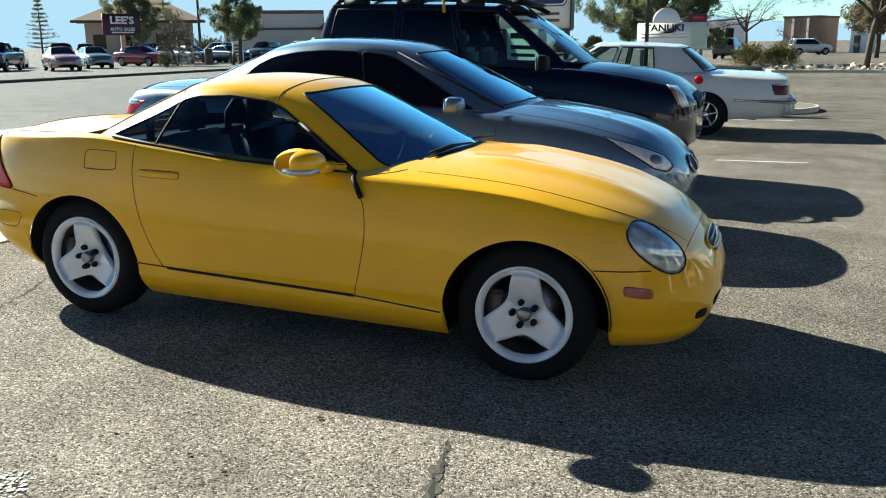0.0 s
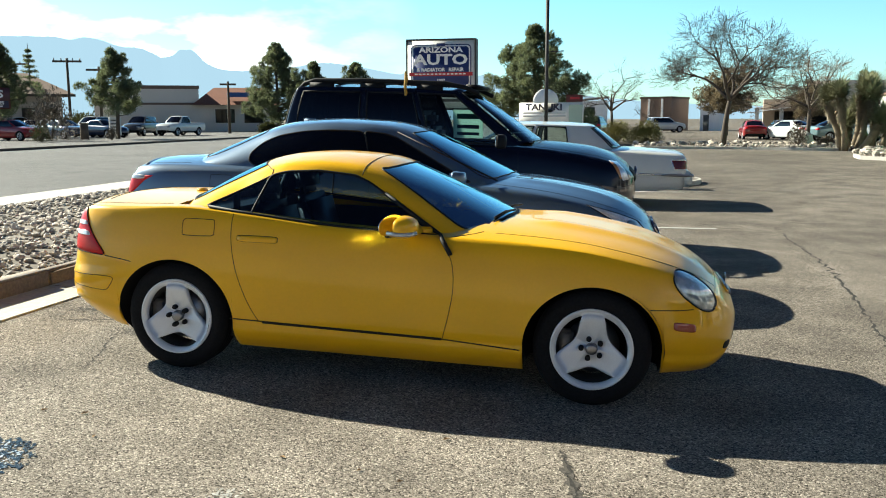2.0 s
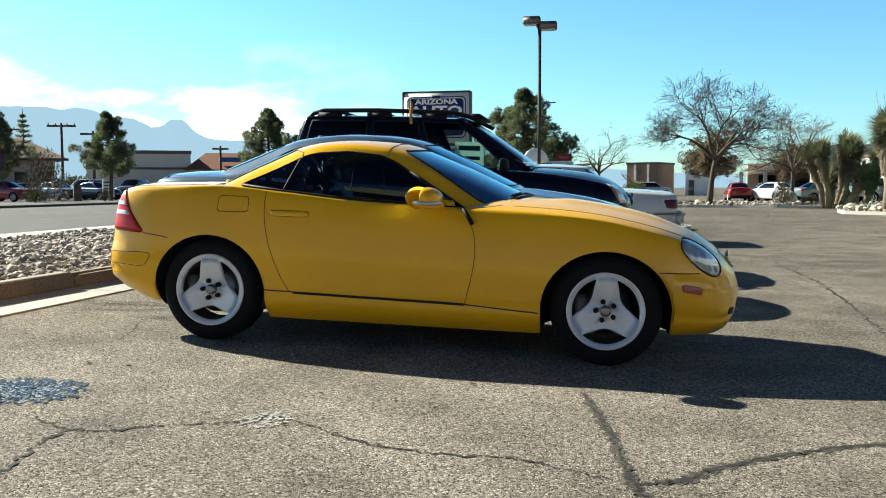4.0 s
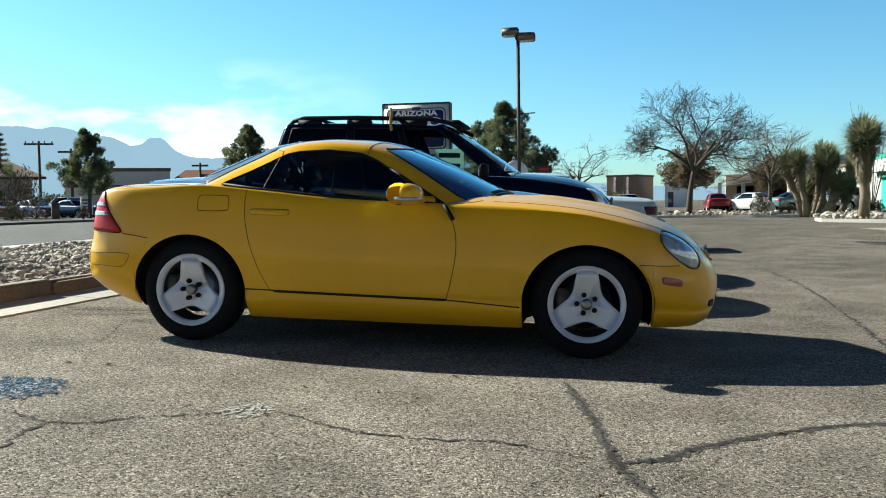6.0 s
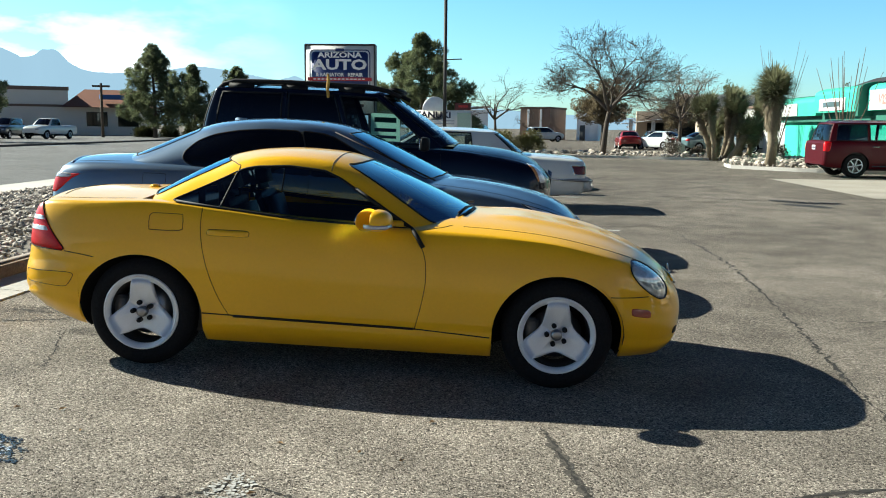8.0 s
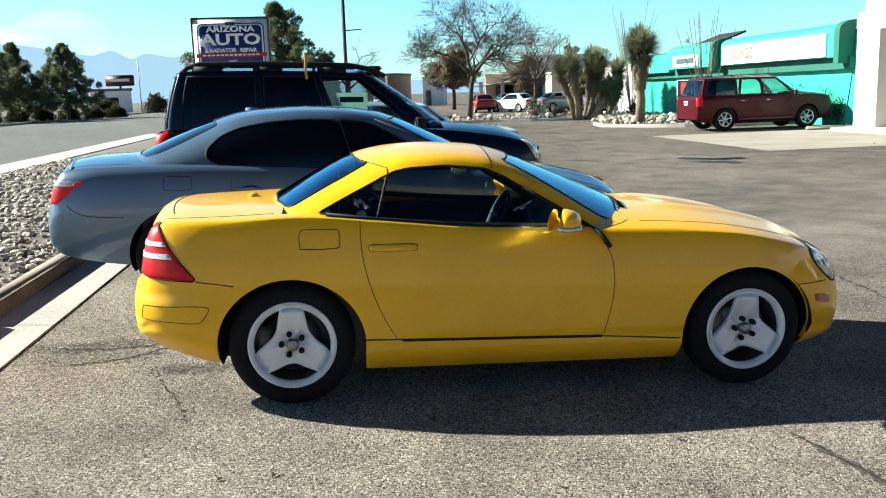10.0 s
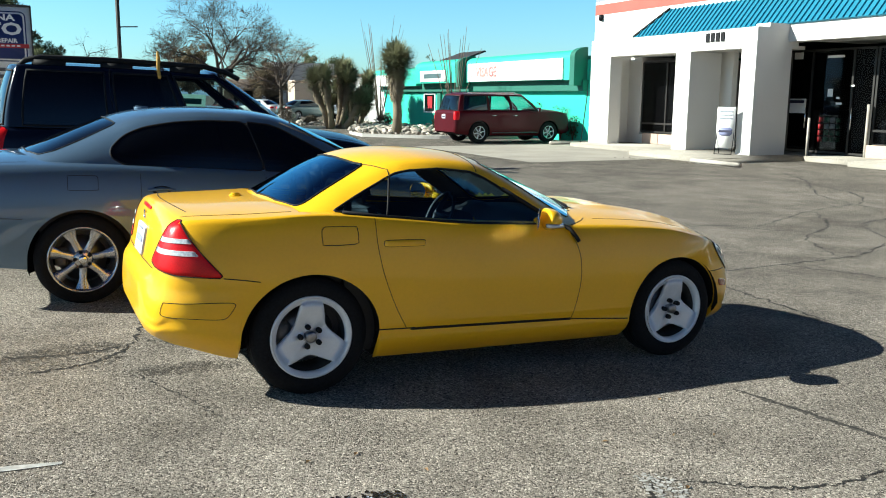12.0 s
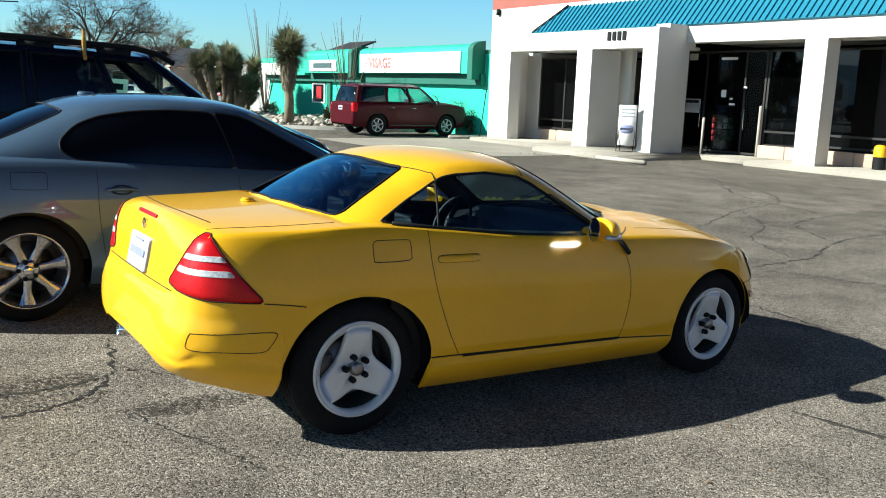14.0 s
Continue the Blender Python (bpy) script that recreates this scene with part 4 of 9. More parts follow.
kerb_run(KERB - 0.16, KERB, -14.0, 34.0, 0.15, 3.0, KERBTAN, "weathered tan concrete kerb along the gravel bed")
bm = bmesh.new()
for k in range(16):
    y0, y1 = -14 + 3 * k, -11 + 3 * k
    q = [bm.verts.new((x, y, gz(x, y) + z)) for x, y, z in ((KERB + 0.002, y0 + 0.006, 0.028), (-2.90, y0 + 0.006, 0.012), (-2.90, y1 - 0.006, 0.012), (KERB + 0.002, y1 - 0.006, 0.028))]
    bm.faces.new(q)
    bm.faces.new([bm.verts.new(p.co + Vector((0, 0, d))) for p, d in ((q[1], -0.04), (q[1], 0), (q[2], 0), (q[2], -0.04))])
tagged(part("gutter", bm, PALECON, None, "", False), "pale concrete gutter strip at the kerb foot", "gutter", kind="structure")


def bed(x, y):
    e = min((KERB - 0.16 - x) / 0.8, (x + 7.75) / 0.8, 1.0)
    return 0.205 + 0.09 * max(0, e) + 0.03 * noise.noise(Vector((x * 0.7, y * 0.7, 0))) * max(0, e)


bedsheet = part("gravel_bed", grid_sheet(spaced((-7.75, KERB - 0.155, 16)) + [KERB - 0.155], spaced((-14, 34.1, 60)), bed), EARTH)
tagged(bedsheet, "dry earth bed strewn with pale river stones", "gravel bed", kind="structure")
walk_strip = part("sidewalk", boxes((-8.75, -7.75, -14, 34, 0.02, 0.235)), PALECON, None, "", False)
tagged(walk_strip, "pale concrete strip beside the street", "pavement", kind="structure")


def stone_template(rng, n=3):
    bm = bmesh.new()
    bmesh.ops.create_icosphere(bm, subdivisions=1, radius=1)
    for v in bm.verts:
        v.co *= rng.uniform(0.72, 1.12)
    bmesh.ops.scale(bm, vec=(1.0, rng.uniform(0.6, 0.95), rng.uniform(0.42, 0.75)), verts=bm.verts)
    vs, fs = [tuple(v.co) for v in bm.verts], [tuple(w.index for w in f.verts) for f in bm.faces]
    bm.free()
    return np.array(vs), np.array(fs)


def strew(name, spots, material, label, category, seed=3):
    """Stones laid at (x, y, z, size), joined, as nobody could count them."""
    rng = random.Random(seed)
    kinds = [stone_template(rng) for _ in range(8)]
    V, Fc, base = [], [], 0
    for x, y, z, s in spots:
        v, f = rng.choice(kinds)
        a, t = rng.uniform(0, math.tau), rng.uniform(-0.4, 0.4)
        m = np.array(Matrix.Rotation(a, 3, "Z") @ Matrix.Rotation(t, 3, "X"))
        V.append(v @ m.T * s + np.array((x, y, z)))
        Fc.append(f + base)
        base += len(v)
    me = bpy.data.meshes.new(name)
    me.from_pydata(np.concatenate(V).tolist(), [], np.concatenate(Fc).tolist())
    me.materials.append(material)
    return tagged(new(name, me), label, category, kind="stuff")


rng = random.Random(11)
spots = []
for _ in range(15000):
    x, y = rng.uniform(-7.7, KERB - 0.2), -3.0 + 21 * rng.random() ** 1.25
    s = 0.018 + 0.045 * rng.random() ** 2.2
    spots.append((x, y, bed(x, y) + s * 0.3, s))
STONES = surface("mixed river stones", (0.44, 0.385, 0.32), 0.85, grain=40, var=0.2, stain=60, stain_var=0.0, bump=0.2)
_nt = STONES.node_tree
_geo, _hsv, _mr = _nt.nodes.new("ShaderNodeNewGeometry"), _nt.nodes.new("ShaderNodeHueSaturation"), _nt.nodes.new("ShaderNodeMapRange")
_mr.inputs[3].default_value, _mr.inputs[4].default_value = 0.35, 1.6
_b = _nt.nodes["Principled BSDF"]
_src = _b.inputs["Base Color"].links[0].from_socket
_nt.links.new(_geo.outputs["Random Per Island"], _mr.inputs[0])
_nt.links.new(_mr.outputs[0], _hsv.inputs["Value"])
_nt.links.new(_src, _hsv.inputs["Color"])
_nt.links.new(_hsv.outputs[0], _b.inputs["Base Color"])
strew("river_stones", spots, STONES, "pale tan and grey river stones covering the bed", "stones")


# ---- the yellow roadster ----
def ground_pose(x, y, turn=0.0):
    """Where a car stands: on the lot's slope."""
    sx, sy = (gz(x + 1, y) - gz(x - 1, y)) / 2, (gz(x, y + 1) - gz(x, y - 1)) / 2
    return pose(x, y, gz(x, y), math.degrees(math.atan(sy)), -math.degrees(math.atan(sx)), 0) @ pose(0, 0, 0, 0, 0, turn)


def panel(poly, x, z):
    return inside(poly, x, z)


ROADSTER = dict(
    wb=2.40, arch=0.368, archh=0.925, hub=0.316, pan=0.17, crown=2.6, bulges=((-1.48, -1.85, 0.28, 0.585, 0.016), (1.50, 1.66, 0.26, 0.50, 0.008)),
    hw=[(-2.02, 0.40), (-2.008, 0.51), (-1.975, 0.61), (-1.92, 0.68), (-1.85, 0.735), (-1.75, 0.777), (-1.6, 0.807), (-1.2, 0.835), (-0.5, 0.845), (0.4, 0.845), (1.2, 0.835),
        (1.45, 0.80), (1.62, 0.735), (1.75, 0.66), (1.85, 0.565), (1.92, 0.46), (1.97, 0.33), (2.0, 0.18)],
    zb=[(-2.02, 0.385), (-1.99, 0.335), (-1.90, 0.295), (-1.80, 0.27), (-1.55, 0.205), (-0.85, 0.160), (0.85, 0.158), (1.5, 0.178), (1.8, 0.180), (1.9, 0.205), (1.96, 0.27), (2.0, 0.36)],
    zs=[(-2.02, 0.555), (-2.01, 0.595), (-1.985, 0.622), (-1.962, 0.645), (-1.945, 0.70), (-1.91, 0.83), (-1.87, 0.90), (-1.80, 0.925), (-1.5, 0.94), (-1.15, 0.958), (-0.8, 0.935), (-0.3, 0.893), (0.3, 0.868), (0.7, 0.86), (1.1, 0.835),
        (1.4, 0.78), (1.6, 0.725), (1.75, 0.665), (1.85, 0.60), (1.93, 0.53), (1.98, 0.48), (2.0, 0.46)],
    zc=[(-2.02, 0.57), (-2.01, 0.61), (-1.985, 0.635), (-1.968, 0.66), (-1.955, 0.72), (-1.925, 0.89), (-1.905, 0.95), (-1.87, 0.968), (-1.7, 0.974), (-1.3, 0.985), (0.0, 0.95), (0.62, 0.945), (0.9, 0.935), (1.3, 0.885), (1.6, 0.81), (1.76, 0.745),
        (1.86, 0.675), (1.93, 0.60), (1.98, 0.53), (2.0, 0.47)],
    ridges=((0.30, 0.016, 0.075, 0.75, 1.8),),
    side=[(0, -0.115), (0.05, -0.072), (0.12, -0.030), (0.17, -0.016), (0.20, -0.020), (0.30, -0.005), (0.48, 0.0), (0.70, -0.014), (0.86, -0.038), (0.95, -0.060), (1.0, -0.080)],
    cuts=(-1.24, 0.62),
)
DOOR = [(-0.852, 0.95), (-0.848, 0.80), (-0.812, 0.63), (-0.745, 0.46), (-0.673, 0.333), (0.395, 0.318), (0.428, 0.46), (0.447, 0.60), (0.434, 0.73), (0.385, 0.83), (0.36, 0.95)]


def roadster_panels(x, y, z, tag, w):
    if tag == "top":
        if -1.24 < x < 0.62:
            return "body" if w < 0.10 or (x > 0.34 and abs(y) > np.interp(x, (0.34, 0.43, 0.565, 0.64), (0.66, 0.59, 0.47, 0.27))) else None
        if x < -1.965:
            return "rear_bumper"
        if x > 0.62:
            return "bonnet" if w > 0.16 and x < 1.86 else "body"
        return "boot_lid" if w > 0.13 and x > -1.95 else "body"
    if tag == "cap":
        return "rear_bumper" if x < 0 else "front_bumper" if x > 0 else "boot_lid"
    if x < -1.86 and z > 0.65 and abs(y) < 0.50:
        return "boot_lid"
    if z < 0.545 and x > 1.50:
        return "front_bumper"
    if (z < 0.57 and x < -1.53) or (z < 0.65 and x < -1.95):
        return "rear_bumper"
    if -0.86 < x < 0.86 and z < 0.325 - 0.018 * x:
        return "sill" if y < 0 else "sill/left"
    if panel(DOOR, x, z):
        return "door" if y < 0 else "door/left"
    return "body"


def build_roadster():
    car = thing("roadster", ground_pose(0, 0), "bright yellow two-seat hardtop roadster parked on the asphalt lot", "car")
    sh = Shell(ROADSTER, 1.5)
    panels = sh.split(roadster_panels, {"body": YELLOW}, car, {})
    underside(ROADSTER, car, 0.83)
    # unseen filler added so no sunlight leaks through the front bay
    part("bay_filler", boxes((0.70, 1.52, -0.44, 0.44, 0.21, 0.66), bevel=0.03), PLASTIC, car)
    for x in (-1.2, 1.2):
        for k in (-1, 1):
            wheel_mesh_parts(0.316, 0.217, 0.205, "three", car, (x, k * 0.697, 0.316), k < 0)
    for right in (True, False):
        k = -1 if right else 1
        d = panels["door"] if right else panels["door/left"]
        seam(sh, DOOR[:5], car, right=right)
        seam(sh, DOOR[5:-1], car, right=right)
        seam(sh, [(-0.85, 0.338), (-0.4, 0.331), (0.0, 0.324)], car, 0.004, right)
        seam(sh, [(-0.65, 0.331), (0.0, 0.322), (0.39, 0.316)], car, 0.008, right)
        seam(sh, [(0.39, 0.316), (0.82, 0.288)], car, 0.004, right)
        seam(sh, [(1.49, 0.548), (1.62, 0.544), (1.72, 0.545)], car, 0.003, right)
        seam(sh, [(-1.475, 0.628), (-1.56, 0.640), (-1.655, 0.650)], car, 0.003, right)
        # rear rubbing strip outline
        strip = [(-1.62, 0.475), (-1.60, 0.52), (-1.66, 0.53), (-1.80, 0.527), (-1.93, 0.522)]
        seam(sh, strip, car, 0.0022, right)
        seam(sh, [(-1.62, 0.475), (-1.66, 0.445), (-1.80, 0.448), (-1.93, 0.452), (-1.94, 0.49), (-1.93, 0.522)], car, 0.0022, right)
        fuel = [(-1.152 + 0.02, 0.897), (-0.98, 0.897), (-0.958, 0.885), (-0.955, 0.83), (-0.972, 0.806), (-1.13, 0.803), (-1.15, 0.815), (-1.152, 0.88), (-1.132, 0.897)]
        if right:
            seam(sh, fuel, car, 0.0023, right, 2, "fuel_flap_gap")
        # handle
        hb, edge = patch(sh, "door_handle", (-0.69, k * 0.8, 0.803), (1, 0, 0), (0, 0, 1), oval(0.120, 0.0165, 6), (0, -k, 0), YELLOW, d, out=0.004, dome=0.007, thick=0.006, steps=56)
        part("handle_gap", tube(bmesh.new(), [p + Vector((0, -k * 0.005, 0)) for p in edge], 0.0032, 5, closed=True), SEAM, d)
        # lamps
        lens, edge = patch(sh, "headlight", (1.735, k * 0.62, 0.638), Vector((0.135, 0, -0.085)), Vector((0.048, 0, 0.062)), oval(1, 1, 2.3), (-0.30, -k * 0.95, -0.12), HEADLENS, car, out=0.004, dome=0.012, label="oval clear headlamp with a bluish lens")
        part("headlight_seal", tube(bmesh.new(), edge, 0.0035, 5, closed=True), PLASTIC, lens)
        patch(sh, "side_marker", (1.675, k * 0.7, 0.454), (0.070, 0, -0.009), (0, 0, 0.022), oval(1, 1, 5), (-0.35, -k, 0), ORANGELENS, car, out=0.006, label="orange side marker lens")
        tail = [(-0.055, 0.126), (-0.025, 0.127), (-0.005, 0.112), (0.10, -0.01), (0.212, -0.135), (0.205, -0.148), (0.0, -0.138), (-0.16, -0.116), (-0.222, -0.102), (-0.222, -0.088), (-0.15, 0.01), (-0.09, 0.10)]
        at, u, d_in = (-1.812, k * 0.65, 0.80), (0.737, k * 0.676, 0), (0.676, -k * 0.737, 0)
        lens, edge = patch(sh, "tail_light", at, u, (0, 0, 1), polygon(tail), d_in, REDLENS, car, out=0.005, dome=0.006, steps=72, label="red wedge tail lamp with two clear bars")
        part("lamp_seal", tube(bmesh.new(), edge, 0.003, 5, closed=True), SEAM, lens)
        for bar in ([(-0.118, 0.042), (0.048, 0.042), (0.068, 0.019), (-0.135, 0.019)], [(-0.155, -0.014), (0.085, -0.016), (0.108, -0.041), (-0.172, -0.039)]):
            cx, cz = sum(q[0] for q in bar) / 4, sum(q[1] for q in bar) / 4
            patch(sh, "clear_bar", Vector(at) + Vector(u) * cx + Vector((0, 0, cz)), u, (0, 0, 1), polygon([(q[0] - cx, q[1] - cz) for q in bar]), d_in, LAMPGLASS, lens, out=0.0135, thick=0.006, steps=48)
    # bonnet and boot gaps
    for k in (-1, 1):
        seam_top(sh, [(x, k * sh.top(x, 0.16)[0]) for x in np.linspace(0.64, 1.84, 30)], car)
        seam_top(sh, [(x, k * sh.top(x, 0.13)[0]) for x in np.linspace(-1.28, -1.83, 18)], car)
    seam_top(sh, [(1.84 + 0.03 * (1 - (t / 0.5) ** 2), t) for t in np.linspace(-0.5, 0.5, 17)], car)
    part("panel_gap", tube(bmesh.new(), [h for h in (sh.project((-3, y, 0.668), (1, 0, 0))[0] for y in np.linspace(-0.52, 0.52, 21)) if h], 0.003, 5), SEAM, car)
    # nose: grille, air slots, plate, star emblem as a plain ring
    grille, edge = patch(sh, "grille", (1.95, 0, 0.60), (0, 0.23, 0), (0.05, 0, 0.055), oval(1, 1, 3.0), (-1, 0, -0.35), PLASTIC, car, out=0.006, label="dark oval grille")
    part("grille_surround", tube(bmesh.new(), edge, 0.006, 6, closed=True), YELLOW, grille)
    for z in (0.575, 0.60, 0.625):
        path = [sh.project((3, y, z + 0.3), (-1, 0, -0.3))[0] for y in np.linspace(-0.19, 0.19, 13)]
        part("grille_bar", tube(bmesh.new(), [p + Vector((0.010, 0, 0.0)) for p in path if p], 0.006, 5), STEEL, grille)
    bm = lathe(bmesh.new(), [(0.040, -0.004), (0.048, 0.0), (0.040, 0.004), (0.034, 0.0)], 28, axis="y", closed=True)
    for a in (90, 210, 330):
        tube(bm, [(0, 0, 0), (0.040 * math.cos(radians(a)), 0, 0.040 * math.sin(radians(a)))], 0.007, 6, 0.002)
    bmesh.ops.rotate(bm, matrix=Matrix.Rotation(radians(90), 3, "Z"), verts=bm.verts)
    e = part("emblem", bm, CHROME, grille)
    hit = sh.project((3, 0, 0.70), (-1, 0, -0.1))[0]
    e.matrix_local = Matrix.Translation((hit.x + 0.014, 0, 0.605))
    for k in (-1, 1):
        patch(sh, "fog_lamp_slot", (1.88, k * 0.40, 0.315), (0.0, k * 0.06, 0), (0, 0, 0.022), oval(1, 1, 3), (-1, -k * 0.55, 0), PLASTIC, car, out=0.003)
    patch(sh, "air_slot", (1.97, 0, 0.34), (0, 0.30, 0), (0, 0, 0.035), oval(1, 1, 4), (-1, 0, 0), PLASTIC, car, out=0.003)
    # tail: plate, high brake lamp, pegs, pipe
    pl, _ = patch(sh, "licence_plate", (-1.98, 0.0, 0.755), (0, 0.155, 0), (0, 0, 0.078), oval(1, 1, 30), (1, 0, 0), PLATE, panels["boot_lid"], out=0.012, thick=0.02, steps=80, label="pale licence plate with plain bars")
    for z, h in ((0.755, 0.022), (0.812, 0.006)):
        patch(sh, "plate_bar", (-1.98, 0.0, z), (0, 0.115 if h > 0.01 else 0.07, 0), (0, 0, h * 0.75), oval(1, 1, 12), (1, 0, 0), STRIPEBLUE, pl, out=0.016, thick=0.003)
    patch(sh, "brake_light", (-1.90, 0.0, 0.925), (0, 0.145, 0), (-0.018, 0, 0.022), oval(1, 1, 8), (0.85, 0, -0.5), REDLENS, panels["boot_lid"], out=0.006, label="slim red high brake lamp")
    bm = lathe(bmesh.new(), [(0.021, -0.004), (0.027, 0), (0.021, 0.004)], 24, axis="y", closed=True)
    bmesh.ops.rotate(bm, matrix=Matrix.Rotation(radians(90), 3, "Z"), verts=bm.verts)
    rim_line = [sh.project((-1.845 + 0.055 * (y / 0.5) ** 2, y, 2.0), (0, 0, -1))[0] for y in np.linspace(-0.50, 0.50, 25)]
    part("lid_edge_gap", tube(bmesh.new(), [q_ + Vector((0, 0, 0.0005)) for q_ in rim_line if q_], 0.0028, 5), SEAM, panels["boot_lid"])
    e = part("rear_emblem", bm, CHROME, panels["boot_lid"])
    hit = sh.project((-3, 0, 0.885), (1, 0, 0))[0]
    e.matrix_local = Matrix.Translation((hit.x - 0.006, 0, 0.885))
    bm = boxes((-1.46, -1.40, -0.03, 0.03, 0.975, 1.0), bevel=0.008)
    part("boot_knob", bm, YELLOW, panels["boot_lid"])
    part("exhaust_pipe", lathe(bmesh.new(), [(0.03, -0.0), (0.036, 0.0), (0.036, 0.12), (0.03, 0.12)], 24, axis="z", closed=True, at=(0, 0, 0)), CHROME, car).matrix_local = pose(-1.95, 0.42, 0.27, 0, 90, 0)
    # roof
    cab = Cab(belt=[(0.75, 0.70, 0.80), (0.52, 0.705, 0.83), (0.36, 0.717, 0.852), (-0.25, 0.744, 0.875), (-0.70, 0.738, 0.908), (-1.0, 0.724, 0.93), (-1.2, 0.70, 0.90), (-1.42, 0.66, 0.82)],
              cant=[(0.75, 0.72, 0.70), (0.55, 0.69, 0.815), (0.40, 0.655, 0.905), (-0.10, 0.537, 1.192), (-0.20, 0.538, 1.218), (-0.42, 0.545, 1.232), (-0.60, 0.540, 1.219), (-0.74, 0.530, 1.180), (-0.86, 0.535, 1.122),
                    (-1.05, 0.590, 1.025), (-1.22, 0.640, 0.935), (-1.42, 0.66, 0.83)],
              mid=[(0.78, 0.90), (0.685, 0.947), (0.02, 1.224), (-0.08, 1.258), (-0.22, 1.278), (-0.45, 1.286), (-0.66, 1.272), (-0.80, 1.247), (-0.91, 1.208), (-1.31, 0.990), (-1.42, 0.925)], fillet=0.032, bulge=0.018)
    glass_front = round_corners([(0.345, 0.872), (-0.095, 1.133), (-0.19, 1.172), (-0.40, 1.190), (-0.588, 1.178), (-0.66, 1.163), (-0.702, 1.147), (-0.765, 0.936), (-0.25, 0.893)], 0.012)
    quarter = round_corners([(-0.765, 0.936), (-0.702, 1.147), (-0.77, 1.110), (-1.058, 0.966)], 0.012)
    screen = both([(0.012, 0.0), (0.005, 0.15), (-0.012, 0.28), (-0.045, 0.395), (-0.075, 0.435), (-0.045, 0.462), (0.20, 0.540), (0.43, 0.612), (0.50, 0.600), (0.565, 0.52), (0.64, 0.30), (0.672, 0.12), (0.678, 0.0)])
    back = both([(-0.872, 0.0), (-0.860, 0.20), (-0.832, 0.33), (-0.800, 0.395), (-0.815, 0.418), (-1.0, 0.478), (-1.175, 0.532), (-1.205, 0.528), (-1.228, 0.49), (-1.275, 0.32), (-1.30, 0.0)])
    cab.cut([("side_window", "side", glass_front, GLASS), ("side_window", "side", quarter, GLASS), ("windscreen", "top", screen, FRONTGLASS), ("rear_window", "top", back, SCREENGLASS)], car, YELLOW, LEATHER, 0.0065)
    for right in (True, False):
        k = -1 if right else 1
        part("belt_trim", tube(bmesh.new(), [(x, k * y, z + 0.004) for x, y, z in ((-1.02, 0.728, 0.962), (-0.76, 0.742, 0.933), (-0.25, 0.750, 0.890), (0.30, 0.728, 0.868), (0.36, 0.722, 0.864))], 0.010, 6), PLASTIC, car)
        trim = [cab.put("side", x, z, k) for x, z in ((0.0, 1.078), (0.10, 1.019), (0.20, 0.960), (0.28, 0.913), (0.345, 0.874))] + [sh.on_side(x, z, 0.014, right) for x, z in ((0.372, 0.850), (0.392, 0.825), (0.410, 0.800), (0.425, 0.778))]
        part("pillar_trim", tube(bmesh.new(), [q + Vector((0, k * 0.006, 0)) for q in trim if q], 0.013, 6), PLASTIC, car)
        # roof gaps
        gap = [cab.put("side", -0.150, z, k) for z in (1.172, 1.185, 1.20)] + [cab.put("top", -0.152 + 0.03 * (0.5 - y), k * y) for y in np.linspace(0.50, 0.0, 14)]
        part("roof_gap", tube(bmesh.new(), [g for g in gap if g], 0.003, 5), SEAM, car)
        gap = [cab.put("side", -0.70, z, k) for z in (1.150, 1.165, 1.18)] + [cab.put("top", -0.725 - (0.52 - y) * 0.6, k * y) for y in np.linspace(0.52, 0.40, 7)]
        part("roof_gap", tube(bmesh.new(), [g for g in gap if g], 0.003, 5), SEAM, car)
        # door mirror
        mir = new("door_mirror")
        mir.parent = panels["door"] if right else panels["door/left"]
        bm = bmesh.new()
        bmesh.ops.create_uvsphere(bm, u_segments=28, v_segments=18, radius=1)
        for v in bm.verts:
            p = v.co
            if p.x < 0:
                p.x *= 0.18
            for ax in (1, 2):
                p[ax] = math.copysign(abs(p[ax]) ** 0.85, p[ax])
        bmesh.ops.scale(bm, vec=(0.085, 0.105, 0.062), verts=bm.verts)
        c = Vector((0.165, k * 0.862, 0.925))
        bmesh.ops.rotate(bm, matrix=Matrix.Rotation(radians(k * 14), 3, "Z"), verts=bm.verts)
        bmesh.ops.translate(bm, vec=c, verts=bm.verts)
        part("mirror_housing", bm, YELLOW, mir)
        bm = lathe(bmesh.new(), [(0.0001, 0.0), (0.5, 0.0), (1.0, 0.0), (1.0, 0.06)], 36)
        bmesh.ops.rotate(bm, matrix=Matrix.Rotation(radians(90), 3, "Z"), verts=bm.verts)
        bmesh.ops.scale(bm, vec=(0.05, 0.108, 0.064), verts=bm.verts)
        bmesh.ops.rotate(bm, matrix=Matrix.Rotation(radians(1.5), 3, "Y"), verts=bm.verts)
        bmesh.ops.rotate(bm, matrix=Matrix.Rotation(radians(k * (MIRROR_TURN if right else 8)), 3, "Z"), verts=bm.verts)
        bmesh.ops.translate(bm, vec=c + Vector((-0.052, 0, 0)), verts=bm.verts)
        part("mirror_glass", bm, MIRROR, mir, "", False)
        part("mirror_arm", tube(bmesh.new(), [(0.22, k * 0.70, 0.885), (0.20, k * 0.76, 0.895), (0.185, k * 0.81, 0.91)], 0.036, 10, 0.03), YELLOW, mir)
        part("mirror_foot", boxes((0.17, 0.30, k * 0.712 - 0.010, k * 0.712 + 0.010, 0.862, 0.915), bevel=0.008), YELLOW, mir)
        bm = bmesh.new()
        tube(bm, [(0.105, k * 0.957, 0.898), (0.16, k * 0.962, 0.895), (0.22, k * 0.942, 0.895), (0.245, k * 0.887, 0.897)], 0.013, 8)
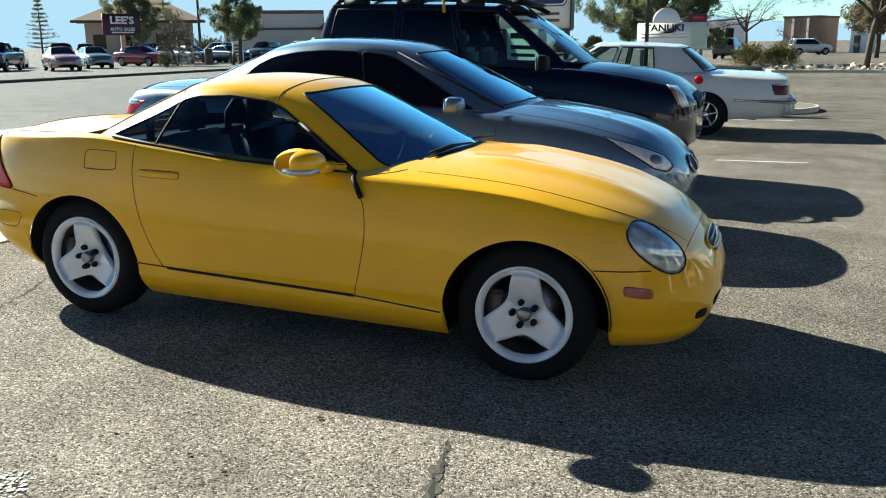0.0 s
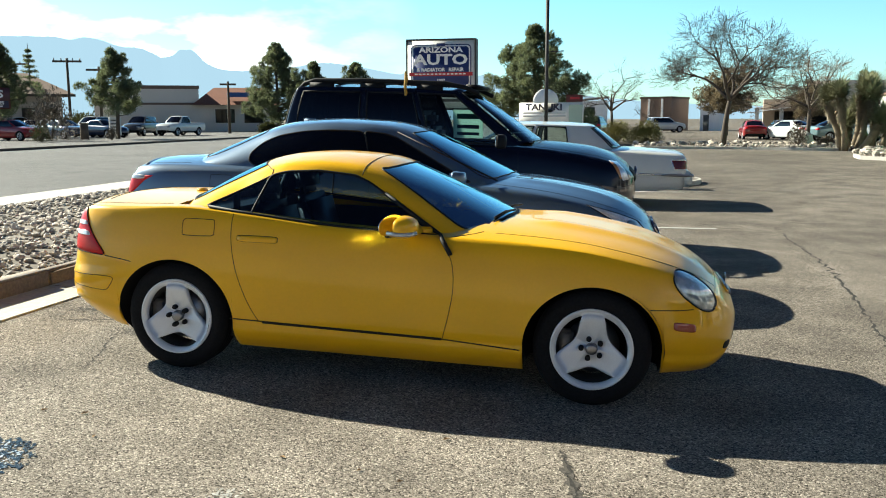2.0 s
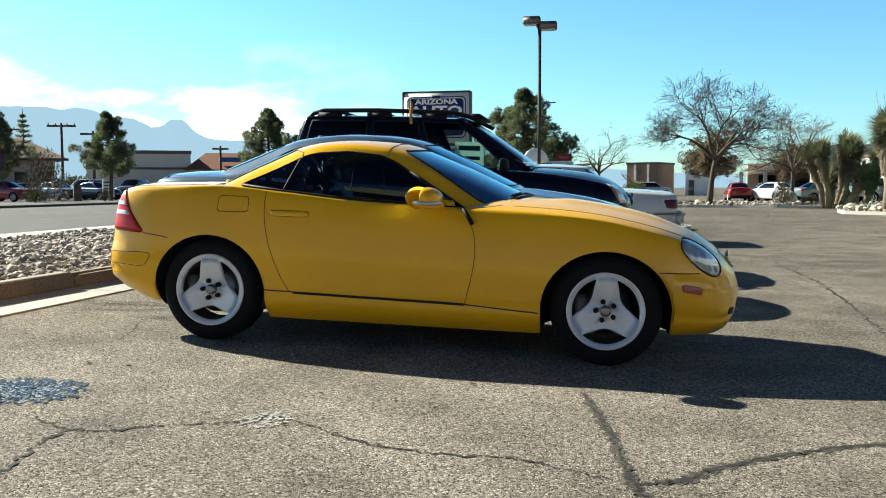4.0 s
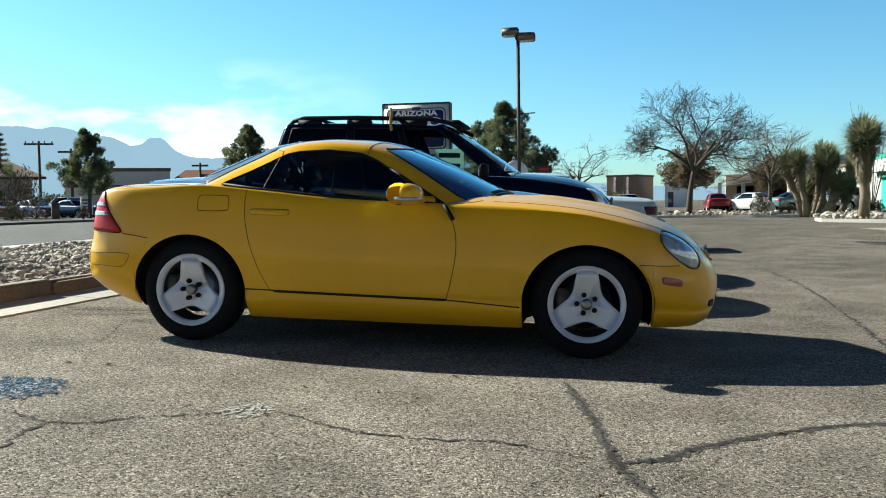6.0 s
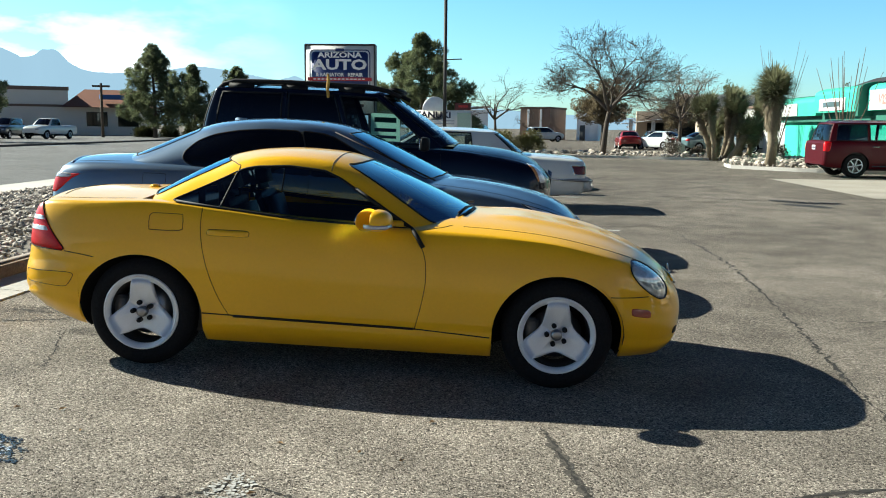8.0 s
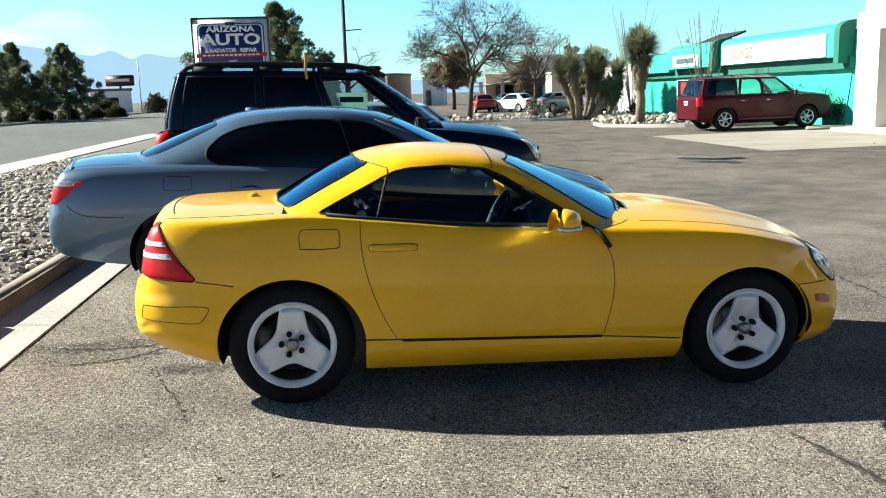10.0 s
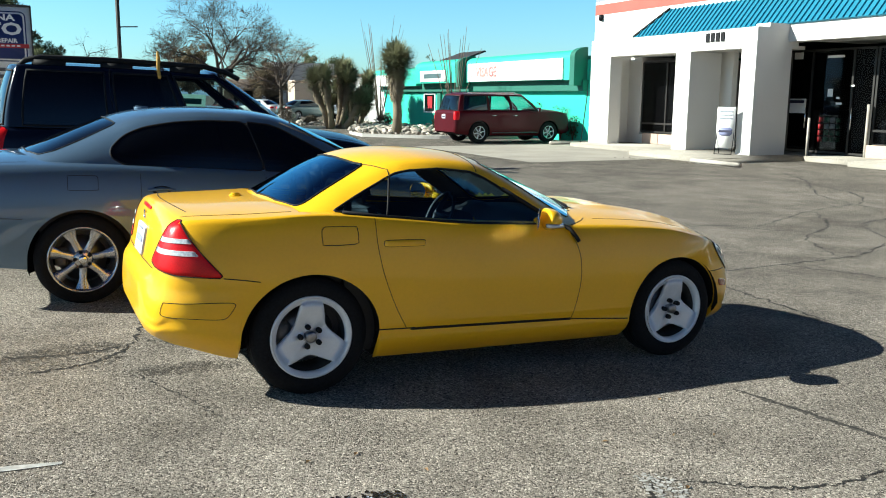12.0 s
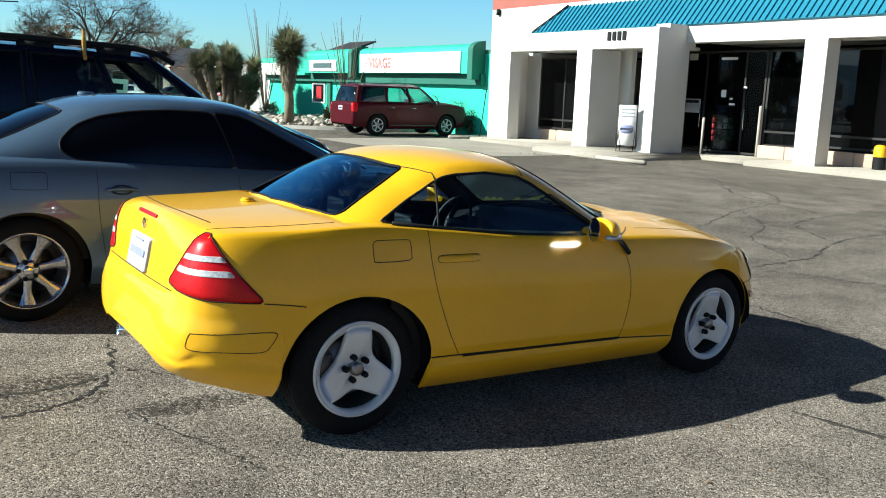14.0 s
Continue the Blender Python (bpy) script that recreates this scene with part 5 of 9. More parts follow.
        part("turn_signal", bm, CLEARLENS, mir, "clear turn signal strip")
    for k in (-1, 1):
        seam_top(sh, [(0.415, k * 0.745), (0.47, k * 0.715), (0.53, k * 0.675), (0.575, k * 0.63)], car, 0.0024)
    # wipers
    for y0, y1 in ((-0.44, 0.05), (0.0, 0.44)):
        part("wiper", tube(bmesh.new(), [(0.665, y1, 0.955), (0.635, (y0 + y1) / 2, 0.968), (0.60, y0 + 0.04, 0.950)], 0.007, 6), PLASTIC, car)
    part("cowl_grille", tube(bmesh.new(), [(0.632, -0.38, 0.918), (0.665, -0.2, 0.930), (0.68, 0, 0.935), (0.665, 0.2, 0.930), (0.632, 0.38, 0.918)], 0.020, 6), PLASTIC, car)
    # cabin
    bm = boxes((-1.25, 0.62, -0.70, 0.70, 0.20, 0.24), (-1.25, -1.0, -0.68, 0.68, 0.24, 0.93), (-1.0, 0.5, -0.72, -0.69, 0.24, 0.86), (-1.0, 0.5, 0.69, 0.72, 0.24, 0.86))
    part("cabin_lining", bm, LEATHER, car, "", False)
    # unseen bulkhead added to stop sun streaking through the cabin onto the ground
    part("firewall", boxes((0.56, 0.60, -0.70, 0.70, 0.16, 0.80)), PLASTIC, car, "", False)
    bm = bmesh.new()
    for i in range(15):
        x = 0.22 + 0.40 * i / 14
        z = 0.80 + 0.10 * math.sin(min(1, i / 7) * 1.57)
        for j in range(13):
            y = -0.66 + 1.32 * j / 12
            bm.verts.new((x, y, z - 0.06 * (abs(y) / 0.66) ** 3 * min(1, i / 6) + (0.035 if 0.12 < y < 0.55 and i < 5 else 0)))
    bm.verts.ensure_lookup_table()
    for i in range(14):
        for j in range(12):
            a = i * 13 + j
            bm.faces.new([bm.verts[k] for k in (a, a + 13, a + 14, a + 1)])
    part("dashboard", bm, LEATHER, car)
    bm = lathe(bmesh.new(), [(0.172, -0.013), (0.185, 0), (0.172, 0.013), (0.160, 0)], 36, axis="z", closed=True)
    tube(bm, [(-0.17, 0, 0), (0, 0, 0.03), (0.17, 0, 0)], 0.018, 8)
    tube(bm, [(0, -0.17, 0), (0, 0, 0.03)], 0.018, 8)
    part("steering_wheel", bm, LEATHER, car).matrix_local = pose(0.06, 0.36, 0.80, 0, -66, 0)
    for y in (-0.36, 0.36):
        seat = new("seat")
        seat.parent = car
        part("cushion", boxes((-0.62, -0.05, y - 0.25, y + 0.25, 0.32, 0.50), bevel=0.05), LEATHER, seat)
        bm = boxes((-0.09, 0.06, -0.25, 0.25, 0.0, 0.55), bevel=0.05)
        part("backrest", bm, LEATHER, seat).matrix_local = pose(-0.62, y, 0.45, 0, -17, 0)
        bm = boxes((-0.05, 0.05, -0.14, 0.14, 0.0, 0.18), bevel=0.04)
        part("headrest", bm, LEATHER, seat).matrix_local = pose(-0.80, y, 0.98, 0, -14, 0)
        part("roll_hoop", tube(bmesh.new(), [(-0.93, y - 0.19, 0.90), (-0.93, y - 0.19, 1.03), (-0.93, y - 0.12, 1.09), (-0.93, y + 0.12, 1.09), (-0.93, y + 0.19, 1.03), (-0.93, y + 0.19, 0.90)], 0.022, 8), PLASTIC, seat)
    return car


MIRROR_TURN = 30
build_roadster()


# ---- other cars ----
def generic_panels(spec):
    b0, b1 = spec["cuts"]
    doors = spec.get("doors", [])

    def f(x, y, z, tag, w):
        if tag == "top":
            if b0 < x < b1:
                keep = spec.get("keep")
                return "body" if w < 0.12 or (keep and ((x > keep[0][0] and abs(y) > np.interp(x, *keep[:2])) or (x < -keep[2][0] and abs(y) > np.interp(-x, *keep[2:])))) else None
            return "bonnet" if x > b1 and w > 0.14 else "boot_lid" if x < b0 and w > 0.12 else "body"
        if tag == "cap":
            return "front_bumper" if x > 0 else "rear_bumper"
        zf, zr = spec["bump"]
        if z < zf and x > spec["wb"] / 2 + spec["arch"]:
            return "front_bumper"
        if z < zr and x < -spec["wb"] / 2 - spec["arch"]:
            return "rear_bumper"
        for i, (xa, xb, za, zb_) in enumerate(doors):
            if xa < x < xb and za < z < zb_:
                return "door/%d%s" % (i, "r" if y < 0 else "l")
        return "body"

    return f


def build_car(name, label, m, spec, lines, kinds, colour, glass, wheel, fine=0.8, mats=None, seams=True, group="", trim=0.03):
    car = thing(name, m, label, "car", group)
    sh = Shell(spec, fine)
    materials = {"body": colour}
    materials.update(mats or {})
    made = sh.split(generic_panels(spec), materials, car, {})
    hwm = max(p[1] for p in spec["hw"])
    underside(spec, car, hwm - 0.01)
    radius, rim, width, style, mat = wheel
    for x in (-spec["wb"] / 2, spec["wb"] / 2):
        for k in (-1, 1):
            wheel_mesh_parts(radius, rim, width, style, car, (x, k * (hwm - width / 2 - trim), radius), k < 0, mat)
    gm = dict(glass=glass, roof=colour, seal=0.012)
    gm.update(spec.get("glass", {}))
    if "cab" in spec:
        skin = Cab(**spec["cab"])
        skin.cut(spec["panes"], car, colour, LEATHER, 0.0065)
    else:
        greenhouse(lines, kinds, car, gm, 5 if fine > 0.5 else 2, 6 if fine > 0.5 else 3, spec.get("bulge", 0.03), spec.get("roofcrown", 0.05), (0.03, 0.94))
    b0, b1 = spec["cuts"]
    bm = boxes((b0 + 0.05, b1 - 0.05, -hwm + 0.16, hwm - 0.16, spec["zb"][2][1] + 0.06, spec["floor"]))
    part("cabin_lining", bm, LEATHER, car, "", False)
    if seams:
        e0, e1 = spec["hw"][0][0], spec["hw"][-1][0]
        # unseen fillers front and rear, added to keep the cast shadow solid
        part("bay_filler", boxes((b1 - 0.1, e1 - 0.38, -0.58, 0.58, spec["pan"] + 0.06, spec["zs"][-3][1] - 0.06), bevel=0.03), PLASTIC, car)
        part("boot_filler", boxes((e0 + 0.35, b0 + 0.1, -0.58, 0.58, spec["pan"] + 0.14, spec["floor"] - 0.12), bevel=0.03), PLASTIC, car)
        for right in (True, False):
            k = -1 if right else 1
            for i, (xa, xb, za, zb_) in enumerate(spec.get("doors", [])):
                seam(sh, [(xa + 0.05, za), (xa, (za + zb_) / 2), (xa - 0.01, zb_)], car, right=right, steps=5)
                seam(sh, [(xb, za), (xb, (za + zb_) / 2), (xb - 0.02, zb_)], car, right=right, steps=5)
                seam(sh, [(xa + 0.05, za), ((xa + xb) / 2, za - 0.005), (xb, za)], car, 0.005, right, 6)
                d = made.get("door/%d%s" % (i, "r" if right else "l"), car)
                zh = zb_ - 0.12
                path = [sh.on_side(x, zh + 0.004 * math.cos((x - xa - 0.14) * 20), 0.022 if abs(x - xa - 0.14) < 0.07 else 0.004, right) for x in np.linspace(xa + 0.04, xa + 0.24, 9)]
                part("door_handle", tube(bmesh.new(), path, 0.014, 6), spec.get("handle", colour), d)
                # dark oval laid on the door paints the shade of a recess
                patch(sh, "handle_shade", (xa + 0.14, k, zh), (1, 0, 0), (0, 0, 1), oval(0.075, 0.032), (0, -k, 0), SEAM, d, out=0.001, dome=-0.002, thick=0.003, rings=3, steps=20)
            for z, pts in spec.get("crease", []):
                seam(sh, pts, car, 0.003, right)
        for k in (-1, 1):
            seam_top(sh, [(x, k * sh.top(x, 0.14)[0]) for x in np.linspace(b1 + 0.02, spec["hw"][-1][0] - 0.12, 24)], car)
            seam_top(sh, [(x, k * sh.top(x, 0.12)[0]) for x in np.linspace(b0 - 0.02, spec["hw"][0][0] + 0.06, 12)], car)
    return car, sh, made


def mirrors(car, at, size, colour, glass=True):
    for k in (-1, 1):
        mir = new("door_mirror")
        mir.parent = car
        bm = bmesh.new()
        bmesh.ops.create_uvsphere(bm, u_segments=20, v_segments=12, radius=1)
        for v in bm.verts:
            v.co *= 1 + 0.55 * (1 / max(abs(v.co.x), abs(v.co.y), abs(v.co.z)) - 1)
            if v.co.x < 0:
                v.co.x *= 0.2
        bmesh.ops.scale(bm, vec=size, verts=bm.verts)
        bmesh.ops.translate(bm, vec=(at[0], k * at[1], at[2]), verts=bm.verts)
        part("mirror_housing", bm, colour, mir)
        bm = boxes((-0.012, 0.0, -size[1] * 0.8, size[1] * 0.8, -size[2] * 0.75, size[2] * 0.75), bevel=0.004)
        bmesh.ops.translate(bm, vec=(at[0] - size[0] * 0.2, k * at[1], at[2]), verts=bm.verts)
        part("mirror_glass", bm, MIRROR, mir)
        part("mirror_arm", tube(bmesh.new(), [(at[0] + 0.03, k * (at[1] - size[1] - 0.06), at[2] - 0.03), (at[0] + 0.02, k * (at[1] - size[1] * 0.6), at[2] - 0.02)], 0.03, 8), colour, mir)


# grey sedan
SEDAN = dict(
    wb=2.888, arch=0.375, hub=0.335, pan=0.19, crown=2.4, floor=0.92, bump=(0.52, 0.60), cuts=(-1.78, 0.98), bulge=0.045, roofcrown=0.085,
    hw=[(-2.475, 0.56), (-2.455, 0.70), (-2.41, 0.785), (-2.25, 0.85), (-2.0, 0.885), (-1.3, 0.915), (0, 0.92), (1.3, 0.91), (1.8, 0.865), (2.05, 0.79), (2.22, 0.67), (2.32, 0.52), (2.38, 0.34), (2.40, 0.2)],
    zb=[(-2.475, 0.47), (-2.41, 0.38), (-2.2, 0.315), (-1.75, 0.26), (-1.0, 0.22), (1.7, 0.21), (2.2, 0.22), (2.33, 0.27), (2.40, 0.38)],
    zs=[(-2.475, 0.665), (-2.455, 0.725), (-2.415, 0.755), (-2.395, 0.84), (-2.36, 0.93), (-2.30, 0.985), (-2.0, 1.015), (-1.3, 1.025), (0.0, 0.985), (0.9, 0.95), (1.4, 0.905), (1.9, 0.80), (2.15, 0.71), (2.30, 0.62), (2.40, 0.52)],
    zc=[(-2.475, 0.68), (-2.455, 0.745), (-2.415, 0.78), (-2.395, 0.92), (-2.375, 1.0), (-2.33, 1.055), (-2.1, 1.085), (-1.75, 1.10), (0.9, 1.03), (1.0, 1.025), (1.485, 0.985), (1.96, 0.90), (2.18, 0.81), (2.33, 0.68), (2.40, 0.56)],
    ridges=((0.38, 0.012, 0.06, 1.05, 2.2),), doors=[(-1.02, -0.06, 0.34, 0.97), (-0.06, 1.02, 0.32, 0.95)],
    crease=[(0, [(-2.26, 0.735), (-2.20, 0.685), (-2.08, 0.655), (-1.84, 0.645)])],
)
SEDAN["keep"] = ((0.70, 0.93, 1.0, 1.06), (0.72, 0.62, 0.50, 0.28), (1.45, 1.62, 1.72, 1.80), (0.66, 0.55, 0.46, 0.25))
SEDAN["cab"] = dict(belt=[(1.25, 0.74, 0.85), (0.95, 0.752, 0.92), (0.79, 0.768, 0.945), (-0.08, 0.80, 0.965), (-0.90, 0.795, 0.99), (-1.24, 0.778, 1.0), (-1.72, 0.72, 0.97), (-2.05, 0.66, 0.90)],
                    cant=[(1.25, 0.76, 0.80), (0.93, 0.705, 0.985), (0.50, 0.60, 1.215), (0.14, 0.535, 1.385), (0.0, 0.553, 1.418), (-0.25, 0.582, 1.437), (-0.50, 0.588, 1.437), (-0.75, 0.582, 1.416), (-1.0, 0.568, 1.368),
                          (-1.20, 0.575, 1.285), (-1.45, 0.615, 1.165), (-1.75, 0.665, 1.035), (-2.05, 0.69, 0.89)],
                    mid=[(1.25, 0.965), (1.10, 1.032), (0.26, 1.405), (0.12, 1.448), (-0.15, 1.480), (-0.45, 1.488), (-0.75, 1.474), (-1.05, 1.432), (-1.22, 1.378), (-1.86, 1.10), (-2.05, 1.02)], fillet=0.05, bulge=0.035, dx=0.028)
SIDE_A = round_corners([(0.80, 0.978), (0.10, 1.332), (0.0, 1.362), (-0.185, 1.378), (-0.06, 0.992)], 0.015)
SIDE_B = round_corners([(-0.06, 0.992), (-0.185, 1.378), (-0.50, 1.380), (-0.75, 1.360), (-0.98, 1.315), (-1.13, 1.248), (-1.225, 1.15), (-1.23, 1.085), (-1.14, 1.035), (-0.90, 1.020)], 0.07)
SEDAN_WIND = tinted("sedan windscreen", (0.10, 0.13, 0.17), 0.01, 0.9, ior=9.0, sheen=(0.60, 0.93, 1.0))
SEDAN["panes"] = [("side_window", "side", SIDE_A, DARKGLASS), ("side_window", "side", SIDE_B, DARKGLASS),
                  ("windscreen", "top", both([(0.29, 0.0), (0.275, 0.25), (0.235, 0.42), (0.21, 0.465), (0.25, 0.495), (0.55, 0.575), (0.84, 0.655), (0.93, 0.64), (0.99, 0.54), (1.06, 0.30), (1.085, 0.0)]), SEDAN_WIND),
                  ("rear_window", "top", both([(-1.23, 0.0), (-1.215, 0.25), (-1.18, 0.42), (-1.17, 0.465), (-1.20, 0.49), (-1.45, 0.55), (-1.62, 0.58), (-1.72, 0.55), (-1.80, 0.35), (-1.835, 0.0)]), DARKGLASS)]
sedan, sh, made = build_car("sedan", "slate grey metallic sedan with blacked-out side windows", ground_pose(-0.727, 2.66), SEDAN, None, None, GREYBLUE, DARKGLASS,
                            (0.335, 0.242, 0.235, "star", RIMDARK), 1.1, {})
mirrors(sedan, (0.70, 1.0, 1.02), (0.10, 0.10, 0.065), GREYBLUE)
for k in (-1, 1):
    lens, edge = patch(sh, "headlight", (2.08, k * 0.72, 0.715), Vector((0.245, 0, -0.035)), Vector((-0.01, 0, 0.082)), polygon([(-1.25, 0.9), (-0.2, 0.75), (0.8, 0.45), (1.05, -0.3), (0.8, -0.95), (0.3, -1.0), (-0.2, -0.4), (-0.7, 0.15)]),
                       (-0.35, -k * 0.9, -0.1), LAMPGLASS, sedan, out=0.006, dome=0.012, label="swept clear headlamp")
    part("lamp_seal", tube(bmesh.new(), edge, 0.004, 5, closed=True), PLASTIC, lens)
    patch(sh, "headlamp_bowl", (2.17, k * 0.70, 0.69), (0.06, 0, 0), (0, 0, 0.035), oval(1, 1), (-0.35, -k * 0.9, -0.1), STEEL, lens, out=0.019, thick=0.006, rings=3, steps=24)
    lens, edge = patch(sh, "tail_light", (-2.33, k * 0.75, 0.845), (0.75, k * 0.66, 0), (0, 0, 1), polygon([(-0.24, 0.055), (0.02, 0.068), (0.215, 0.075), (0.15, 0.03), (0.09, -0.05), (0.03, -0.095), (-0.24, -0.10)]),
                       (0.7, -k * 0.72, 0), REDLENS, sedan, out=0.006, dome=0.006, label="red wraparound tail lamp")
    patch(sh, "clear_bar", (-2.31, k * 0.768, 0.902), (0.75 * 0.12, k * 0.66 * 0.12, 0), (0, 0, 0.021), oval(1, 1, 4), (0.7, -k * 0.72, 0), CLEARLENS, lens, out=0.014, thick=0.008, rings=3, steps=24)
    patch(sh, "grille", (2.39, k * 0.13, 0.62), (0, 0.105, 0), (0, 0, 0.07), oval(1, 1, 3), (-1, 0, -0.2), PLASTIC, sedan, out=0.006, rings=3, label="dark kidney grille with chrome edge")
    part("grille_rim", tube(bmesh.new(), [Vector((0.012, 0, 0)) + sh.project((3.4, k * 0.13 + 0.105 * math.cos(a), 0.82 + 0.07 * math.sin(a)), (-1, 0, -0.2))[0] for a in np.linspace(0, math.tau, 24, endpoint=False)], 0.008, 5, closed=True), CHROME, sedan)
    part("drip_strip", tube(bmesh.new(), [(1.02, k * 0.72, 1.0), (0.5, k * 0.69, 1.22), (0.10, k * 0.575, 1.38)], 0.008, 5), PLASTIC, sedan)
patch(sh, "lower_intake", (2.38, 0, 0.33), (0, 0.42, 0), (0, 0, 0.05), oval(1, 1, 4), (-1, 0, 0), PLASTIC, sedan, out=0.003, rings=3)
seam(sh, [(-1.345, 0.955), (-1.52, 0.955), (-1.535, 0.94), (-1.535, 0.865), (-1.52, 0.85), (-1.345, 0.85), (-1.33, 0.865), (-1.33, 0.94), (-1.345, 0.955)], sedan, 0.0022, True, 2, "fuel_flap_gap")
lip = []
for y in np.linspace(-0.70, 0.70, 25):
    hit = sh.project((-2.345 + 0.10 * (y / 0.7) ** 2, y, 3.0), (0, 0, -1))
    if hit:
        lip.append(hit[0] - Vector((0, 0, 0.009)))
part("boot_lip", tube(bmesh.new(), lip, 0.019, 8), GREYBLUE, sedan)
part("roof_fin", boxes((-0.98, -0.86, -0.02, 0.02, 1.43, 1.475), bevel=0.01), GREYBLUE, sedan)

# black sport utility
SUV = dict(
    wb=2.70, arch=0.435, hub=0.372, pan=0.34, crown=2.2, floor=1.12, bump=(0.80, 0.80), cuts=(-2.10, 1.0), bulge=0.025, roofcrown=0.05,
    hw=[(-2.18, 0.72), (-2.16, 0.82), (-2.08, 0.885), (-1.9, 0.905), (-1.3, 0.92), (1.35, 0.925), (1.8, 0.90), (1.98, 0.85), (2.10, 0.74), (2.17, 0.60), (2.20, 0.45)],
    zb=[(-2.18, 0.55), (-2.1, 0.48), (-1.9, 0.46), (-0.9, 0.40), (0.9, 0.40), (1.8, 0.44), (2.1, 0.46), (2.20, 0.52)],
    zs=[(-2.18, 1.10), (-2.15, 1.18), (-2.0, 1.21), (0.5, 1.21), (1.0, 1.195), (1.6, 1.13), (1.9, 1.07), (2.08, 0.99), (2.20, 0.90)],
    zc=[(-2.18, 1.13), (-2.15, 1.21), (0.9, 1.27), (1.0, 1.275), (1.6, 1.235), (1.9, 1.16), (2.08, 1.05), (2.20, 0.93)],
    doors=[(-0.95, -0.22, 0.50, 1.16), (-0.22, 0.88, 0.50, 1.16)], handle=PLASTIC,
)
SUV_LINES = [((1.04, 0, 1.285), (0.15, 0, 1.865)), ((1.0, -0.5, 1.275), (0.13, -0.42, 1.860)), ((0.88, -0.74, 1.245), (0.09, -0.575, 1.840)), ((0.74, -0.805, 1.215), (0.01, -0.63, 1.820)),
             ((-0.18, -0.825, 1.215), (-0.4, -0.655, 1.830)), ((-0.27, -0.825, 1.215), (-0.46, -0.655, 1.830)), ((-0.95, -0.825, 1.215), (-1, -0.66, 1.830)), ((-1.05, -0.825, 1.215), (-1.08, -0.66, 1.830)),
             ((-1.86, -0.81, 1.215), (-1.8, -0.655, 1.820)), ((-2.04, -0.74, 1.215), (-1.92, -0.60, 1.810)), ((-2.12, -0.4, 1.215), (-1.98, -0.35, 1.820)), ((-2.13, 0, 1.215), (-1.99, 0, 1.825))]
SUV_KINDS = ["wind", "wind", "pillar", "side2", "post", "side", "post", "side", "pillar", "rear", "rear"]
SUV["glass"] = dict(wind=CLEARGLASS, side2=CLEARGLASS, post=BLACKP)
suv, sh, made = build_car("sport_utility_car", "black boxy sport utility car with a tubular roof rack", ground_pose(-0.70, 5.46), SUV, SUV_LINES, SUV_KINDS, BLACKP, DARKGLASS,
                          (0.372, 0.222, 0.26, "six", RIM), 0.9, {"front_bumper": GREYP})
mirrors(suv, (0.66, 1.06, 1.27), (0.09, 0.11, 0.085), PLASTIC)
rack = new("roof_rack")
rack.parent = suv
for k in (-1, 1):
    part("rack_rail", tube(bmesh.new(), [(0.34, k * 0.58, 1.800), (0.18, k * 0.60, 1.872), (-0.05, k * 0.61, 1.915), (-1.0, k * 0.61, 1.928), (-1.68, k * 0.60, 1.918), (-1.82, k * 0.59, 1.88), (-1.88, k * 0.58, 1.82)], 0.028, 8), PLASTIC, rack)
    for x in (-0.25, -0.95, -1.6):
        part("rack_foot", boxes((x - 0.16, x + 0.16, k * 0.61 - 0.028, k * 0.61 + 0.028, 1.80, 1.915), bevel=0.02), PLASTIC, rack)
for x in (-0.45, -0.95, -1.5):
    part("rack_bar", tube(bmesh.new(), [(x, -0.6, 1.908), (x, 0.6, 1.908)], 0.022, 8), PLASTIC, rack)
part("air_dam", boxes((0.16, 0.32, -0.52, 0.52, 1.865, 1.915), bevel=0.02), PLASTIC, rack)
for k in (-1, 1):
    lens, edge = patch(sh, "headlight", (2.06, k * 0.80, 0.985), (0.10, 0, 0.0), (-0.03, 0, 0.115), polygon([(-1.0, 0.95), (0.6, 0.8), (1.0, -0.9), (-0.2, -1.0)]), (-0.45, -k * 0.9, 0), LAMPGLASS, suv, out=0.006, dome=0.008, label="large clear headlamp with an orange edge")
    patch(sh, "turn_signal", (2.0, k * 0.82, 0.985), (0.035, 0, 0), (-0.03, 0, 0.10), polygon([(-1.0, 0.95), (0.9, 0.9), (1.0, -0.9), (0.2, -0.95)]), (-0.45, -k * 0.9, 0), AMBERLENS, lens, out=0.012, thick=0.01)
    patch(sh, "tail_light", (-2.13, k * 0.83, 1.05), (0.07, k * 0.06, 0), (0, 0, 0.19), oval(1, 1, 5), (0.7, -k * 0.7, 0), REDLENS, suv, out=0.008, label="tall red tail lamp")
patch(sh, "grille", (2.2, 0, 0.92), (0, 0.45, 0), (0, 0, 0.09), oval(1, 1, 5), (-1, 0, -0.1), PLASTIC, suv, out=0.006)
for y in (-0.25, 0.0, 0.25):
    hit = sh.project((3, y, 0.92), (-1, 0, 0))[0]
    part("grille_bar", boxes((hit.x, hit.x + 0.02, y - 0.02, y + 0.02, 0.85, 0.99), bevel=0.006), CHROME, suv)
for y in (-0.38, 0.38):
    seat = new("seat")
    seat.parent = suv
    part("backrest", boxes((-0.42, -0.28, y - 0.26, y + 0.26, 0.9, 1.40), bevel=0.05), LEATHER, seat)
    part("headrest", boxes((-0.46, -0.36, y - 0.13, y + 0.13, 1.42, 1.58), bevel=0.04), LEATHER, seat)
paper = part("window_notice", boxes((-0.20, 0.20, -0.004, 0.004, 0.0, 0.38)), leafy(surface("thin mint paper", (0.68, 0.86, 0.78), 0.8, grain=20, var=0.04), 0.75), suv, "white notice with green and dark bars inside the window", False)
